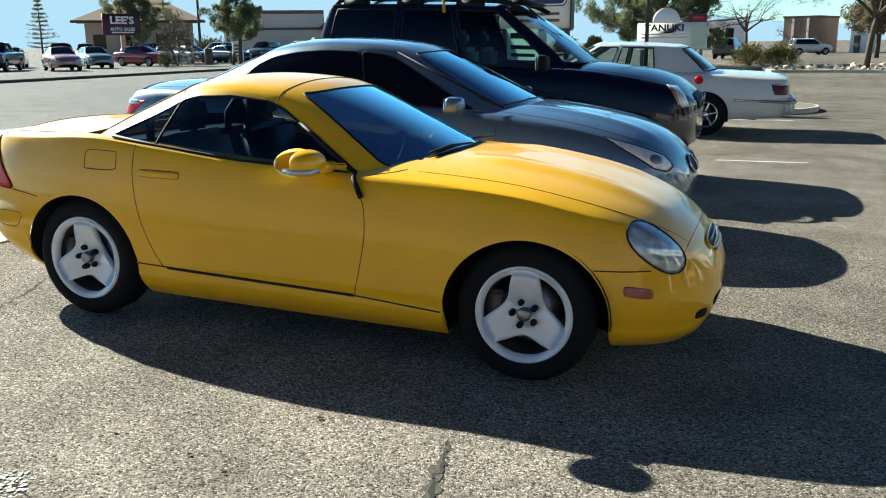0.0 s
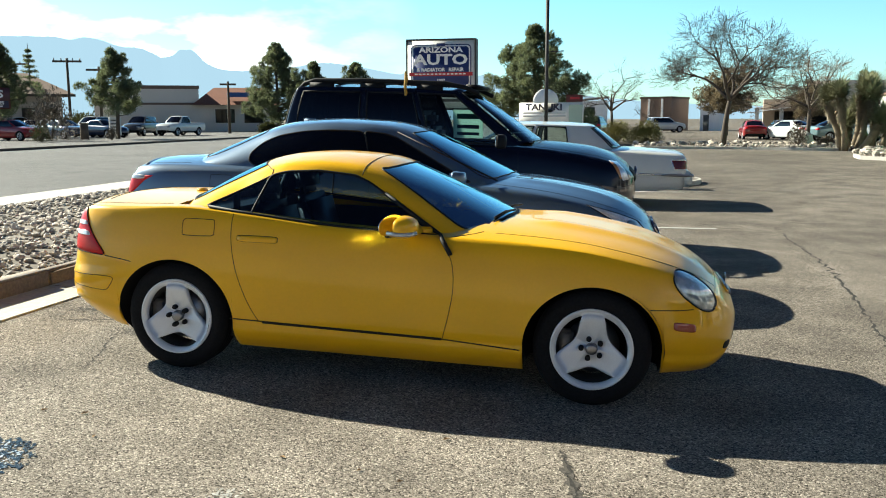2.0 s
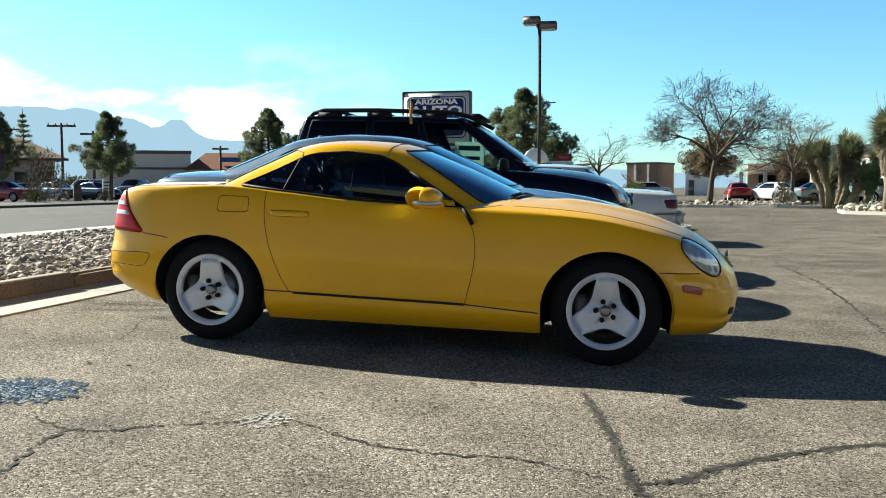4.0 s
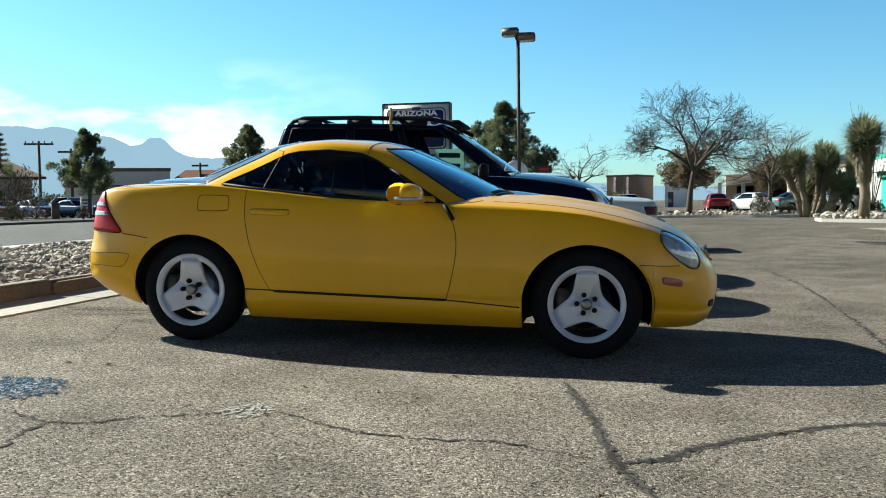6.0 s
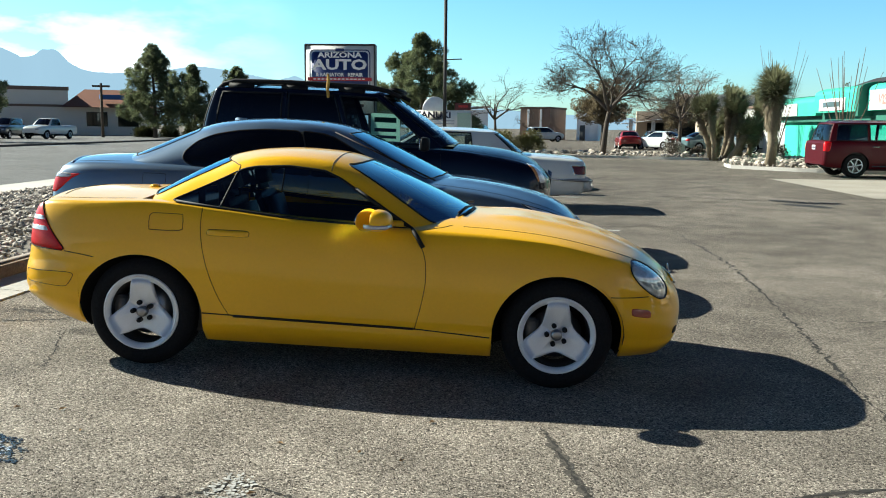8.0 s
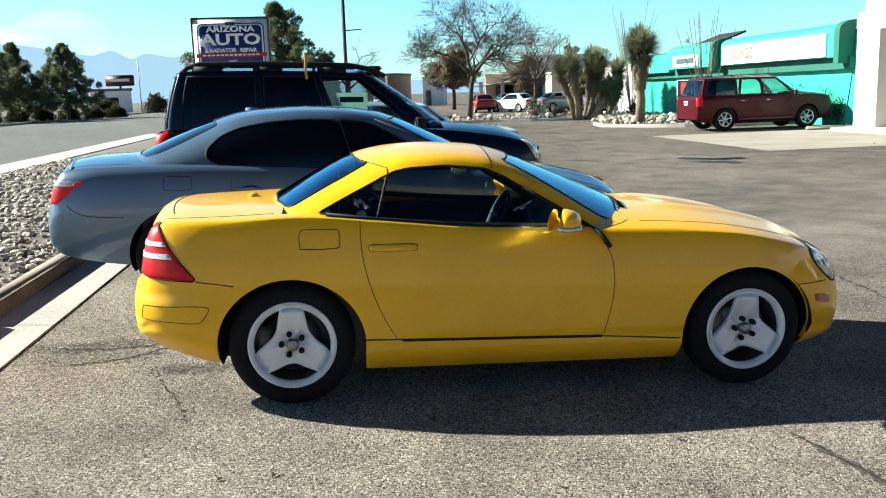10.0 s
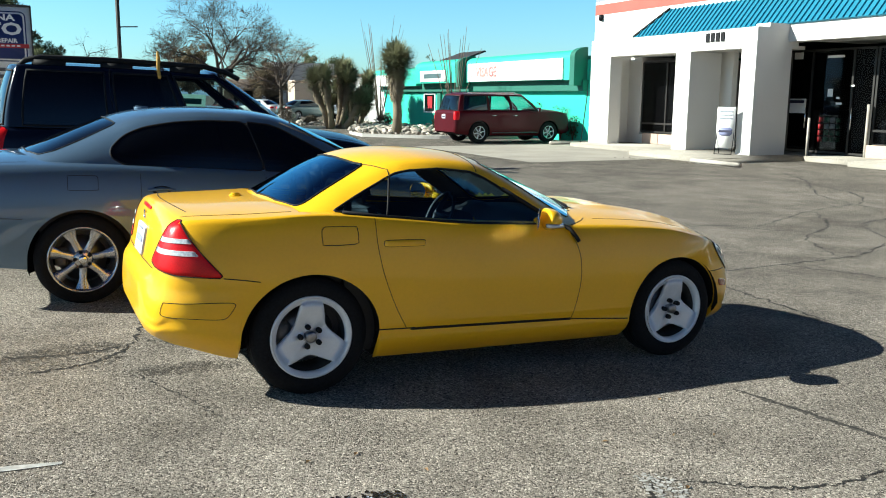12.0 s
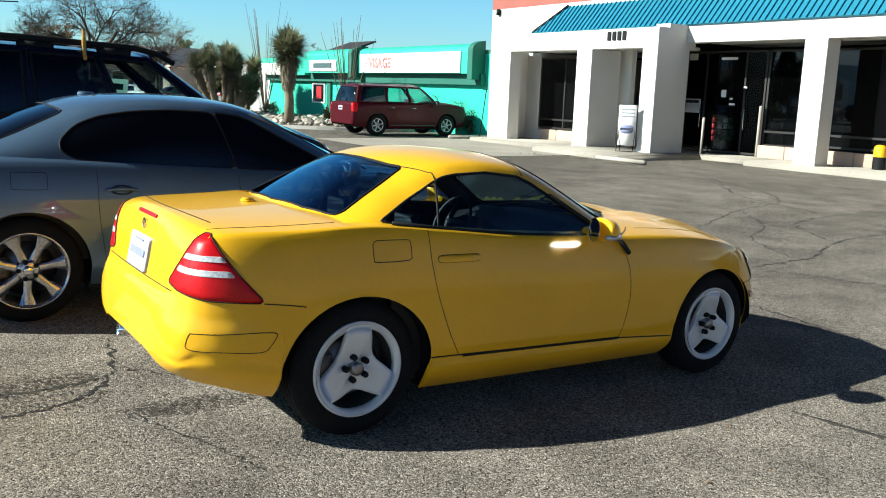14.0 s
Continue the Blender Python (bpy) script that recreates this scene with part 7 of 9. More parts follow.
def utility_pole(x, y, h, arm=1.6, z=0.1, lamp=False):
    p = thing("utility_pole", pose(x, y, z, 0, 0, 20), "dark timber utility pole with a crossarm" if not lamp else "tall lot lamp with a flat twin head", "utility pole", "poles across the street")
    part("post", tube(bmesh.new(), [(0, 0, 0), (0, 0, h)], 0.15, 8, 0.11), WOOD, p)
    part("crossarm", boxes((-arm, arm, -0.08, 0.08, h - 0.38, h - 0.2)), WOOD, p, "", False)
    if not lamp:
        for k in (-0.9, -0.4, 0.4, 0.9):
            part("insulator", lathe(bmesh.new(), [(0.0001, 0.25), (0.05, 0.2), (0.07, 0.05), (0.04, 0.0)], 8, axis="z", at=(k * arm, 0, h - 0.2)), STEEL, p)
    return p


utility_pole(-49.9, 69.0, 7.2, 1.3)
utility_pole(-44.9, 66.35, 6.2, 1.1, lamp=True)
utility_pole(-65.7, 82.3, 8.0, 1.5)
utility_pole(-37.15, 76.4, 5.2, 0.8, lamp=True)

lees = thing("lot_sign", pose(-42.6, 49.2, Z2, 0, 0, 58), "maroon and dark car lot sign on a post", "sign")
part("board", boxes((-1.38, 1.38, -0.12, 0.12, 2.20, 3.72), bevel=0.03), SIGNMAROON, lees)
part("lower_panel", boxes((-1.22, 1.22, -0.15, -0.12, 2.28, 2.78)), INK, lees, "", False)
words("word_top", "LEE'S", 0.72, pose(0, -0.15, 3.24, 90), SIGNWHITE, lees, wide=1.15)
words("word_low", "AUTO SALES", 0.32, pose(0, -0.17, 2.62, 90), SIGNWHITE, lees)
part("phone_bar", boxes((-0.8, 0.8, -0.165, -0.15, 2.34, 2.44)), SIGNWHITE, lees, "", False)
part("post", boxes((-0.16, 0.16, -0.1, 0.1, 0, 2.2)), BRICKRED, lees, "", False)
ub = thing("utility_box", pose(-36.4, 50.9, Z2, 0, 0, 40), "rusty brown metal utility box on the far kerb", "utility box")
part("box_body", boxes((-0.27, 0.27, -0.22, 0.22, 0.0, 1.12), bevel=0.03), RUSTY, ub)
part("box_lid", boxes((-0.30, 0.30, -0.25, 0.25, 1.12, 1.18), bevel=0.015), RUSTY, ub)
part("box_door", boxes((-0.22, 0.22, -0.235, -0.215, 0.10, 1.04), bevel=0.004), RUSTY, ub)
s2 = thing("pavement_sign", pose(-35.3, 53.1, Z2, 0, 0, 35), "white upright notice board on the far kerb", "sign")
part("board", boxes((-0.42, 0.42, -0.04, 0.04, 0.25, 1.6), bevel=0.02), SIGNWHITE, s2)
for i in range(4):
    part("text_bar", boxes((-0.3, 0.3, -0.05, -0.041, 1.3 - 0.24 * i, 1.4 - 0.24 * i)), GREYP, s2, "", False)
for x in (-0.3, 0.3):
    part("leg", boxes((x - 0.03, x + 0.03, -0.03, 0.03, 0, 0.3)), GREYP, s2, "", False)

tan = thing("restaurant_sign", pose(-1.9, 37.3, gz(-1.9, 37.3) - 0.5), "white low signboard with an arched top", "sign")
part("board", boxes((-1.55, 1.55, -0.12, 0.12, 1.55, 2.74), bevel=0.03), SIGNWHITE, tan)
part("arched_top", lathe(bmesh.new(), [(0.0001, -0.12), (0.60, -0.12), (0.60, 0.12), (0.0001, 0.12)], 32, at=(-0.28, 0, 2.80)), SIGNWHITE, tan)
words("word", "TANUKI", 0.42, pose(-0.35, -0.13, 2.50, 90), INK, tan, wide=1.15)
for z in (2.20, 2.05):
    part("text_bar", boxes((-1.35, 0.7, -0.13, -0.12, z, z + 0.07)), SILVER, tan, "", False)
part("green_panel", boxes((0.85, 1.5, -0.135, -0.12, 1.65, 2.62)), surface("pale green panel", (0.45, 0.58, 0.48), 0.6), tan, "pale green side panel", False)
part("red_box", boxes((0.72, 1.50, -0.14, 0.12, 2.76, 3.10)), SIGNMAROON, tan, "small red lettered box", False)
part("red_box_bar", boxes((0.90, 1.36, -0.152, -0.14, 2.88, 2.99)), SIGNRED, tan, "", False)
for x in (-1.3, 1.3):
    part("post", boxes((x - 0.08, x + 0.08, -0.08, 0.08, 0, 1.56)), GREYP, tan, "", False)
for x, z, c in ((-0.3, 3.2, SIGNRED), (0.5, 4.2, SIGNRED)):
    p = thing("pylon_sign", pose(-8.6 + x, 92 + x * 4, -0.1), "small red sign on a thin pole in the distance", "sign", "distant signs")
    part("post", tube(bmesh.new(), [(0, 0, 0), (0, 0, z)], 0.08, 6), GREYP, p)
    part("board", boxes((-0.9, 0.9, -0.1, 0.1, z, z + 1.1), bevel=0.03), c, p)
    part("text_bar", boxes((-0.6, 0.6, -0.12, -0.1, z + 0.4, z + 0.7)), SIGNWHITE, p, "", False)
p = thing("pylon_sign", pose(-33.9, 141.0, 0.1), "red roadside sign over a low white building", "sign", "distant signs")
part("post", tube(bmesh.new(), [(0, 0, 0), (0, 0, 4.2)], 0.2, 6), GREYP, p)
part("board", boxes((-2.2, 2.2, -0.2, 0.2, 4.2, 5.9), bevel=0.1), SIGNMAROON, p)
part("text_bar", boxes((-1.5, 1.5, -0.25, -0.2, 4.9, 5.35)), SIGNWHITE, p, "", False)
part("flagpole", tube(bmesh.new(), [(3.0, 0, 0), (3.0, 0, 8.2)], 0.09, 6), SIGNWHITE, p)

# ---- the white shop ----
FX, BX = 16.1, 17.5  # porch front, back wall
shop = thing("shop_building", pose(0, 0, -0.08), "white stucco shop with a porch and a blue metal awning", "building")
TOP, PX = 6.1, 18.0  # parapet height and plane
part("wall", boxes((FX, FX + 0.5, 20.38, 21.55, 0, 3.74)), WALLWHITE, shop, "", False)
part("wall", boxes((FX + 0.5, 34.0, 21.25, 21.55, 0, 3.24)), WALLWHITE, shop, "", False)
part("parapet", boxes((PX, PX + 0.3, -12.0, 24.1, 3.40, TOP)), WALLWHITE, shop, "", False)
part("parapet", boxes((PX + 0.3, 34.0, 23.8, 24.1, 3.40, TOP)), WALLWHITE, shop, "", False)
part("porch_roof", boxes((FX + 0.45, 17.3, 14.10, 21.24, 3.56, 3.70), (17.70, PX, 13.60, 21.24, 3.56, 3.86)), WALLWHITE, shop, "", False)
part("flat_roof", boxes((PX + 0.3, 34.0, -12.0, 23.8, TOP - 0.5, TOP - 0.3)), CONCRETE, shop, "", False)
part("wall", boxes((33.5, 34.0, -12.0, 21.25, 0, TOP)), WALLWHITE, shop, "", False)
for z0, z1, mt in ((4.93, 5.32, STRIPERED), (5.45, 5.93, STRIPEBLUE)):
    part("stripe", boxes((PX - 0.004, PX + 0.1, -12, 24.104, z0, z1)), mt, shop, "faded painted stripe", False)
part("wall_lamp", boxes((PX - 0.12, PX - 0.004, 23.55, 23.72, 4.70, 4.93), bevel=0.02), PLASTIC, shop)
# porch: beam and pillars
part("beam", boxes((FX, FX + 0.45, 13.57, 20.38, 3.16, 3.74)), WALLWHITE, shop, "", False)
part("beam_end", boxes((FX + 0.45, BX + 0.2, 13.575, 14.1, 3.16, 3.86)), WALLWHITE, shop, "", False)
part("beam", boxes((17.3, 17.7, -12.0, 13.57, 3.36, 3.88)), WALLWHITE, shop, "", False)
for y0, y1, xa, xb, zt in ((16.27, 16.95, FX, FX + 1.25, 3.16), (13.57, 14.14, FX, FX + 1.35, 3.16), (9.05, 9.69, 17.3, 17.85, 3.36), (3.6, 4.25, 17.3, 17.85, 3.36), (-2.0, -1.35, 17.3, 18.5, 3.36)):
    part("pillar", boxes((xa, xb, y0, y1, 0.1, zt)), WALLWHITE, shop, "", False)
part("porch_ceiling", boxes((FX + 0.45, 18.6, 14.16, 20.36, 3.2, 3.3), (17.7, 20.5, -12.0, 13.57, 3.4, 3.5)), WALLWHITE, shop, "", False)
for i in range(4):
    y = 15.62 - i * 0.21
    part("number_bar", boxes((FX - 0.03, FX - 0.003, y - 0.14, y, 3.40, 3.66)), PLASTIC, shop, "", False)
# awning with standing seams
def slope(bm, y0, y1, xa, za, xb, zb_, t=0.05):
    d = Vector((zb_ - za, 0, -(xb - xa))).normalized() * -t
    q = [Vector(p) for p in ((xa, y0, za), (xa, y1, za), (xb, y1, zb_), (xb, y0, zb_))]
    v = [bm.verts.new(p) for p in q] + [bm.verts.new(p - d) for p in q]
    for f in ((0, 1, 2, 3), (7, 6, 5, 4), (0, 4, 5, 1), (1, 5, 6, 2), (2, 6, 7, 3), (3, 7, 4, 0)):
        bm.faces.new([v[k] for k in f])
    bmesh.ops.recalc_face_normals(bm, faces=bm.faces)
    return bm


HIP = 1.0
bm = slope(bmesh.new(), -12.0, 20.6, 17.22, 3.88, PX - 0.004, 4.80)
for v in bm.verts:
    if v.co.y > 20 and v.co.z > 4.3:
        v.co.y -= HIP
aw = part("awning", bm, ROOFBLUE, shop, "blue standing-seam metal awning", False)
sx, sz = PX - 0.004 - 17.22, 0.92
ang = math.degrees(math.atan2(sz, sx))
rib = None
for i in range(158):
    y = 20.55 - i * 0.205
    if rib is None:
        o = part("seam_rib", boxes((0, math.hypot(sx, sz), -0.012, 0.012, 0.0, 0.045)), ROOFBLUE, aw, "", False)
        rib = o.data
    else:
        o = new("seam_rib", rib)
        o.parent = aw
    o.matrix_local = pose(17.22, y, 3.88, 0, -ang, 0) @ Matrix.Diagonal((min(1, (20.6 - y) / HIP), 1, 1, 1))
bm = bmesh.new()
v = [bm.verts.new(p) for p in ((17.22, 20.6, 3.87), (PX - 0.004, 20.6, 3.87), (PX - 0.004, 20.6 - HIP, 4.79))]
bm.faces.new(v)
part("awning_end", bm, ROOFBLUE, shop, "", False)
part("hip_edge", tube(bmesh.new(), [(17.20, 20.62, 3.88), (PX - 0.02, 20.62 - HIP, 4.83)], 0.045, 6), SEAM, shop)
# recessed fronts
part("recess_wall", boxes((BX + 0.1, BX + 0.3, 18.3, 21.25, 0, 0.45), (BX + 0.1, BX + 0.3, 20.55, 21.25, 0.45, 3.2), (BX + 0.1, BX + 0.3, 16.0, 17.9, 0, 3.2)), WALLWHITE, shop, "", False)


def shopfront(y0, y1, z0, z1, x, mullions, rail=None, glass=DARKSHOP):
    w = new("window")
    w.parent = shop
    part("pane", boxes((x + 0.03, x + 0.045, y0, y1, z0, z1)), glass, w, "dark reflecting shop glass", False)
    rows = [(x, x + 0.08, y0, y1, z0 - 0.03, z0 + 0.03), (x, x + 0.08, y0, y1, z1 - 0.03, z1 + 0.03)]
    for y in [y0, y1] + mullions:
        rows.append((x, x + 0.08, y - 0.03, y + 0.03, z0, z1))
    if rail:
        rows.append((x - 0.02, x + 0.06, y0, y1, rail - 0.03, rail + 0.03))
    part("window_frame", boxes(*rows), FRAMEDARK, w, "", False)
    return w


shopfront(17.95, 20.5, 0.55, 3.0, BX + 0.15, [19.2], 0.85)
shopfront(14.2, 15.95, 0.30, 3.1, BX + 0.6, [15.1], 0.85)
shopfront(11.85, 14.92, 0.20, 3.18, 18.8, [12.55, 14.0], None, DOORSHOP)
shopfront(9.8, 11.75, 0.50, 3.18, 18.8, [], 0.89, DOORSHOP)
shopfront(4.3, 9.72, 0.58, 3.18, 18.8, [6.0], 0.89)
shopfront(-1.3, 3.55, 0.62, 3.25, 18.8, [0.2, 1.8], 1.02)
# near-black room surfaces put the unlit shop's shade into the colour
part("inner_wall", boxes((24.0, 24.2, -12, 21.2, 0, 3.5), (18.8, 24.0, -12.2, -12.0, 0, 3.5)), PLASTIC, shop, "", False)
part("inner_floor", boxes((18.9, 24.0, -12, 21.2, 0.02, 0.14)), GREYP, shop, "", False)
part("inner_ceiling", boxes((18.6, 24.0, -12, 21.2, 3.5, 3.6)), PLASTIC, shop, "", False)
for y in (12.45, 14.08):
    part("door_pull", tube(bmesh.new(), [(18.74, y, 0.9), (18.74, y, 1.5)], 0.02, 6), CHROME, shop)
part("notice", boxes((18.76, 18.79, 14.12, 14.78, 1.33, 1.76)), SIGNWHITE, shop, "white notice with dark bars", False)
# white cards on the glass paint in the glints and lamps showing there
for y, z, w_, h_ in ((14.36, 2.94, 0.32, 0.2), (12.87, 2.94, 0.58, 0.07), (13.18, 1.83, 0.17, 0.22), (12.93, 1.76, 0.10, 0.06), (12.45, 2.11, 0.12, 0.05), (12.84, 1.60, 0.20, 0.06)):
    part("notice", boxes((18.772, 18.79, y, y + w_, z, z + h_)), SIGNWHITE, shop, "small white card painting a bright spot on the glass", False)
part("notice_bar", boxes((18.752, 18.76, 14.17, 14.73, 1.63, 1.72)), INK, shop, "", False)
for x, y, h in ((18.66, 11.82, 1.62), (18.60, 13.78, 1.20)):
    part("rail_post", boxes((x - 0.03, x + 0.03, y - 0.035, y + 0.035, 0.06, h), bevel=0.006), CONCRETE, shop)
# plinths of long salmon blocks under the shop windows
b0 = boxes((0, 0.09, 0.006, 0.894, 0.0, 0.36), bevel=0.012)
block_mesh = bpy.data.meshes.new("block")
b0.to_mesh(block_mesh)
b0.free()
block_mesh.materials.append(BRICKRED)
for x, y0, n in ((BX + 0.05, 18.5, 2), (18.62, 9.98, 2), (18.62, 4.3, 6)):
    pl = part("plinth", boxes((x + 0.03, x + 0.25, y0, y0 + n * 0.9, 0.12, 0.48)), CONCRETE, shop, "low plinth of salmon blocks", False)
    for i in range(n):
        o = new("block", block_mesh)
        o.parent = pl
        o.matrix_local = pose(x, y0 + i * 0.9, 0.135)
rng = random.Random(31)
spots = []
for _ in range(90):
    y = rng.uniform(12.8, 15.6)
    x = 13.15 + (15.6 - y) * 0.25 + rng.gauss(0, 0.12)
    spots.append((x, y, gz(x, y) + 0.01, rng.uniform(0.012, 0.04)))
strew("rubble", spots, EARTH, "loose pale rubble in front of the porch slab", "rubble", 12)
slab = part("porch_slab", boxes((14.15, 17.55, 12.9, 16.6, -0.2, 0.06), (15.2, 24.0, 16.6, 21.4, -0.2, 0.05), (17.0, 24.0, -12, 11.0, -0.2, 0.06), (17.5, 24.0, 11.0, 13.0, -0.2, 0.055), bevel=0.02), DRIVECON, None, "")
tagged(slab, "pale concrete porch slab and walk", "pavement", kind="structure")
ap = part("driveway", grid_sheet([9.6, 10.5, 12, 14.2, 17.5], [14.8, 16.6, 18.2, 20.6, 22.6], lambda x, y: gz(x, y) + 0.008), DRIVECON, None, "", False)
tagged(ap, "pale concrete drive apron by the shop", "pavement", kind="structure")
for y0, y1 in ((12.3, 14.1),):
    w = part("wheel_stop", boxes((13.75, 13.93, 11.6, 13.4, gz(14, 12), gz(14, 12) + 0.13), bevel=0.03), CONCRETE)
    tagged(w, "concrete wheel stop in front of the porch", "wheel stop")
w = part("wheel_stop", boxes((15.0, 16.9, 22.35, 22.53, gz(16, 22), gz(16, 22) + 0.13), bevel=0.03), CONCRETE)
tagged(w, "concrete wheel stop beside the parked maroon car", "wheel stop")
st = thing("sandwich_board", pose(15.8, 14.25, 0.055, 0, 0, -62), "white sandwich board on thin legs with a blue emblem", "sign")
part("board", boxes((-0.27, 0.27, -0.03, 0.0, 0.18, 1.36), bevel=0.01), SIGNWHITE, st)
part("emblem", rounded_plate(0.40, 0.24, 0.10, 0.008), STRIPEBLUE, st).matrix_local = pose(0, -0.04, 0.66)
part("emblem_band", boxes((-0.2, 0.2, -0.046, -0.041, 0.64, 0.70)), INK, st, "", False)
for z in (1.22, 1.12, 1.02):
    part("text_bar", boxes((-0.2, 0.2, -0.04, -0.031, z, z + 0.035)), SILVER, st, "", False)
for x in (-0.25, 0.25):
    part("leg", tube(bmesh.new(), [(x, -0.16, 0.0), (x, -0.035, 0.5), (x, 0.0, 0.9), (x, 0.26, 0.0)], 0.013, 6), PLASTIC, st)
part("foot_bar", tube(bmesh.new(), [(-0.25, -0.16, 0.013), (0.25, -0.16, 0.013)], 0.012, 6), PLASTIC, st)
ash = thing("vending_box", pose(19.25, 13.52, 0.06, 0, 0, -60), "dark display rack with red, white and green packs inside the door", "display rack")
part("body", boxes((-0.35, 0.35, -0.25, 0.25, 0, 1.15), bevel=0.02), PLASTIC, ash)
rng = random.Random(17)
for i in range(4):
    for j in range(4):
        z, xx = 0.36 + j * 0.19, -0.31 + i * 0.16
        mt = SIGNRED if i == 0 and j < 4 else SIGNWHITE if rng.random() < 0.5 else GREENPACK
        part("pack", boxes((xx, xx + 0.13, -0.30 - rng.uniform(0, 0.02), -0.25, z, z + 0.15), bevel=0.008), mt, ash)
part("header_card", boxes((-0.22, 0.22, -0.20, -0.17, 1.15, 1.42), bevel=0.01), NAVYP, ash)
stand = thing("plant_stand", pose(19.75, 12.05, 0.06), "dark square stand with a potted plant on it", "stand")
part("column", boxes((-0.16, 0.16, -0.16, 0.16, 0.0, 1.0), bevel=0.01), PLASTIC, stand)
part("top", boxes((-0.2, 0.2, -0.2, 0.2, 1.0, 1.03), bevel=0.008), PLASTIC, stand)
bol = thing("safety_bollard", pose(18.35, 7.95, -0.02), "short black bollard with a yellow top", "bollard")
part("post", lathe(bmesh.new(), [(0.0001, 0), (0.17, 0), (0.17, 0.04), (0.15, 0.05), (0.15, 0.42), (0.0001, 0.42)], 24, axis="z"), PLASTIC, bol)
part("yellow_top", lathe(bmesh.new(), [(0.153, 0.40), (0.153, 0.62), (0.13, 0.67), (0.08, 0.70), (0.0001, 0.71)], 24, axis="z"), YELLOW, bol)
pipe = part("leaning_rod", tube(bmesh.new(), [(16.0, 21.9, -0.08), (16.05, 21.62, 1.9)], 0.018, 6), PLASTIC)
tagged(pipe, "thin dark rod leaning on the white wall", "rod")

# ---- the green shop ----
GX = 17.3
green = thing("green_shop", pose(0, 0, -0.08), "mint green stucco shop with curved awnings and white sign bands", "building")
part("wall", boxes((GX, GX + 0.3, 21.6, 45.0, 0, 3.2)), WALLGREEN, green, "", False)
part("wall", boxes((GX + 0.3, 30.0, 44.7, 45.0, 0, 3.2)), WALLGREEN, green, "", False)
part("flat_roof", boxes((GX, 30.0, 21.6, 45.0, 3.2, 3.35)), DARKGREEN, green, "", False)
part("fascia", boxes((GX - 0.25, GX + 0.02, 23.4, 45.0, 2.0, 2.42)), DARKGREEN, green, "dark green fascia", False)


def barrel(y0, y1, z0, z1, depth, name, material, label):
    """An awning with a rounded top, along y."""
    bm = bmesh.new()
    prof = [(GX - depth, z0), (GX - depth, z1 - 0.35)] + [(GX - depth * math.cos(a), z1 - 0.35 + 0.35 * math.sin(a)) for a in np.linspace(0.15, 1.57, 7)] + [(GX, z0)]
    A = [bm.verts.new((x, y0, z)) for x, z in prof]
    B = [bm.verts.new((x, y1, z)) for x, z in prof]
    n = len(prof)
    for k in range(n):
        bm.faces.new((A[k], A[(k + 1) % n], B[(k + 1) % n], B[k]))
    bm.faces.new(A[::-1])
    bm.faces.new(B)
    bmesh.ops.recalc_face_normals(bm, faces=bm.faces)
    return part(name, bm, material, green, label, False)


barrel(23.6, 32.9, 2.42, 3.6, 0.55, "awning", AWNGREEN, "")
barrel(33.2, 38.6, 2.42, 3.6, 0.75, "awning", AWNGREEN, "")
barrel(38.9, 46.2, 2.3, 3.3, 0.55, "awning", AWNGREEN, "")
for y in (23.5, 32.95):
    barrel(y, y + 0.32, 2.2, 3.68, 0.9 if y > 30 else 0.62, "awning_end", DARKGREEN, "dark green awning end")
for y0, y1, z0, z1, dx in ((24.35, 32.6, 2.45, 3.28, 0.56), (34.7, 37.8, 2.5, 3.05, 0.76), (41.5, 46.0, 2.32, 2.95, 0.56)):
    part("sign_band", boxes((GX - dx - 0.04, GX - dx + 0.02, y0, y1, z0, z1)), SIGNWHITE, green, "white sign band", False)
words("word", "VISAGE", 0.62, Matrix.Translation((GX - 0.605, 30.75, 2.85)) @ Matrix(((0, 0, -1, 0), (-1, 0, 0, 0), (0, 1, 0, 0), (0, 0, 0, 1))), surface("pale red letters", (0.62, 0.22, 0.20), 0.6), green)
part("word_bar", boxes((GX - 0.815, GX - 0.80, 35.2, 37.3, 2.66, 2.9)), BLUEP, green, "", False)
part("window", boxes((GX - 0.03, GX + 0.02, 37.6, 38.9, 0.95, 1.85)), DARKSHOP, green, "", False)
part("window_frame", boxes((GX - 0.05, GX + 0.01, 37.5, 39.0, 0.87, 0.95), (GX - 0.05, GX + 0.01, 37.5, 39.0, 1.85, 1.93), (GX - 0.05, GX + 0.01, 37.5, 37.6, 0.95, 1.85), (GX - 0.05, GX + 0.01, 38.9, 39.0, 0.95, 1.85)), SIGNWHITE, green, "", False)
part("poster", boxes((GX - 0.045, GX - 0.032, 37.9, 38.5, 1.1, 1.75)), SIGNRED, green, "", False)
part("pilaster", boxes((GX - 0.12, GX + 0.02, 36.7, 37.1, 0, 2.0)), DARKGREEN, green, "", False)
part("dormer", slope(bmesh.new(), 37.4, 40.4, GX + 0.8, 3.5, GX + 2.9, 4.25, 0.09), POLEGREY, green, "dark roof slope behind the awning", False)

# ---- far buildings ----
lb = thing("tiled_house", pose(-57.6, 69.8, Z2, 0, 0, 39), "tan building with a brown hipped roof and a white gable edge", "building")
part("wall", boxes((-5.2, 5.2, 0, 9, 0, 3.9)), TAN, lb, "", False)
bm = bmesh.new()
v = [bm.verts.new(p) for p in ((-6.4, -1.2, 3.9), (6.4, -1.2, 3.9), (6.4, 10, 3.9), (-6.4, 10, 3.9), (-1.4, 4.5, 6.2), (2.4, 4.5, 6.2))]
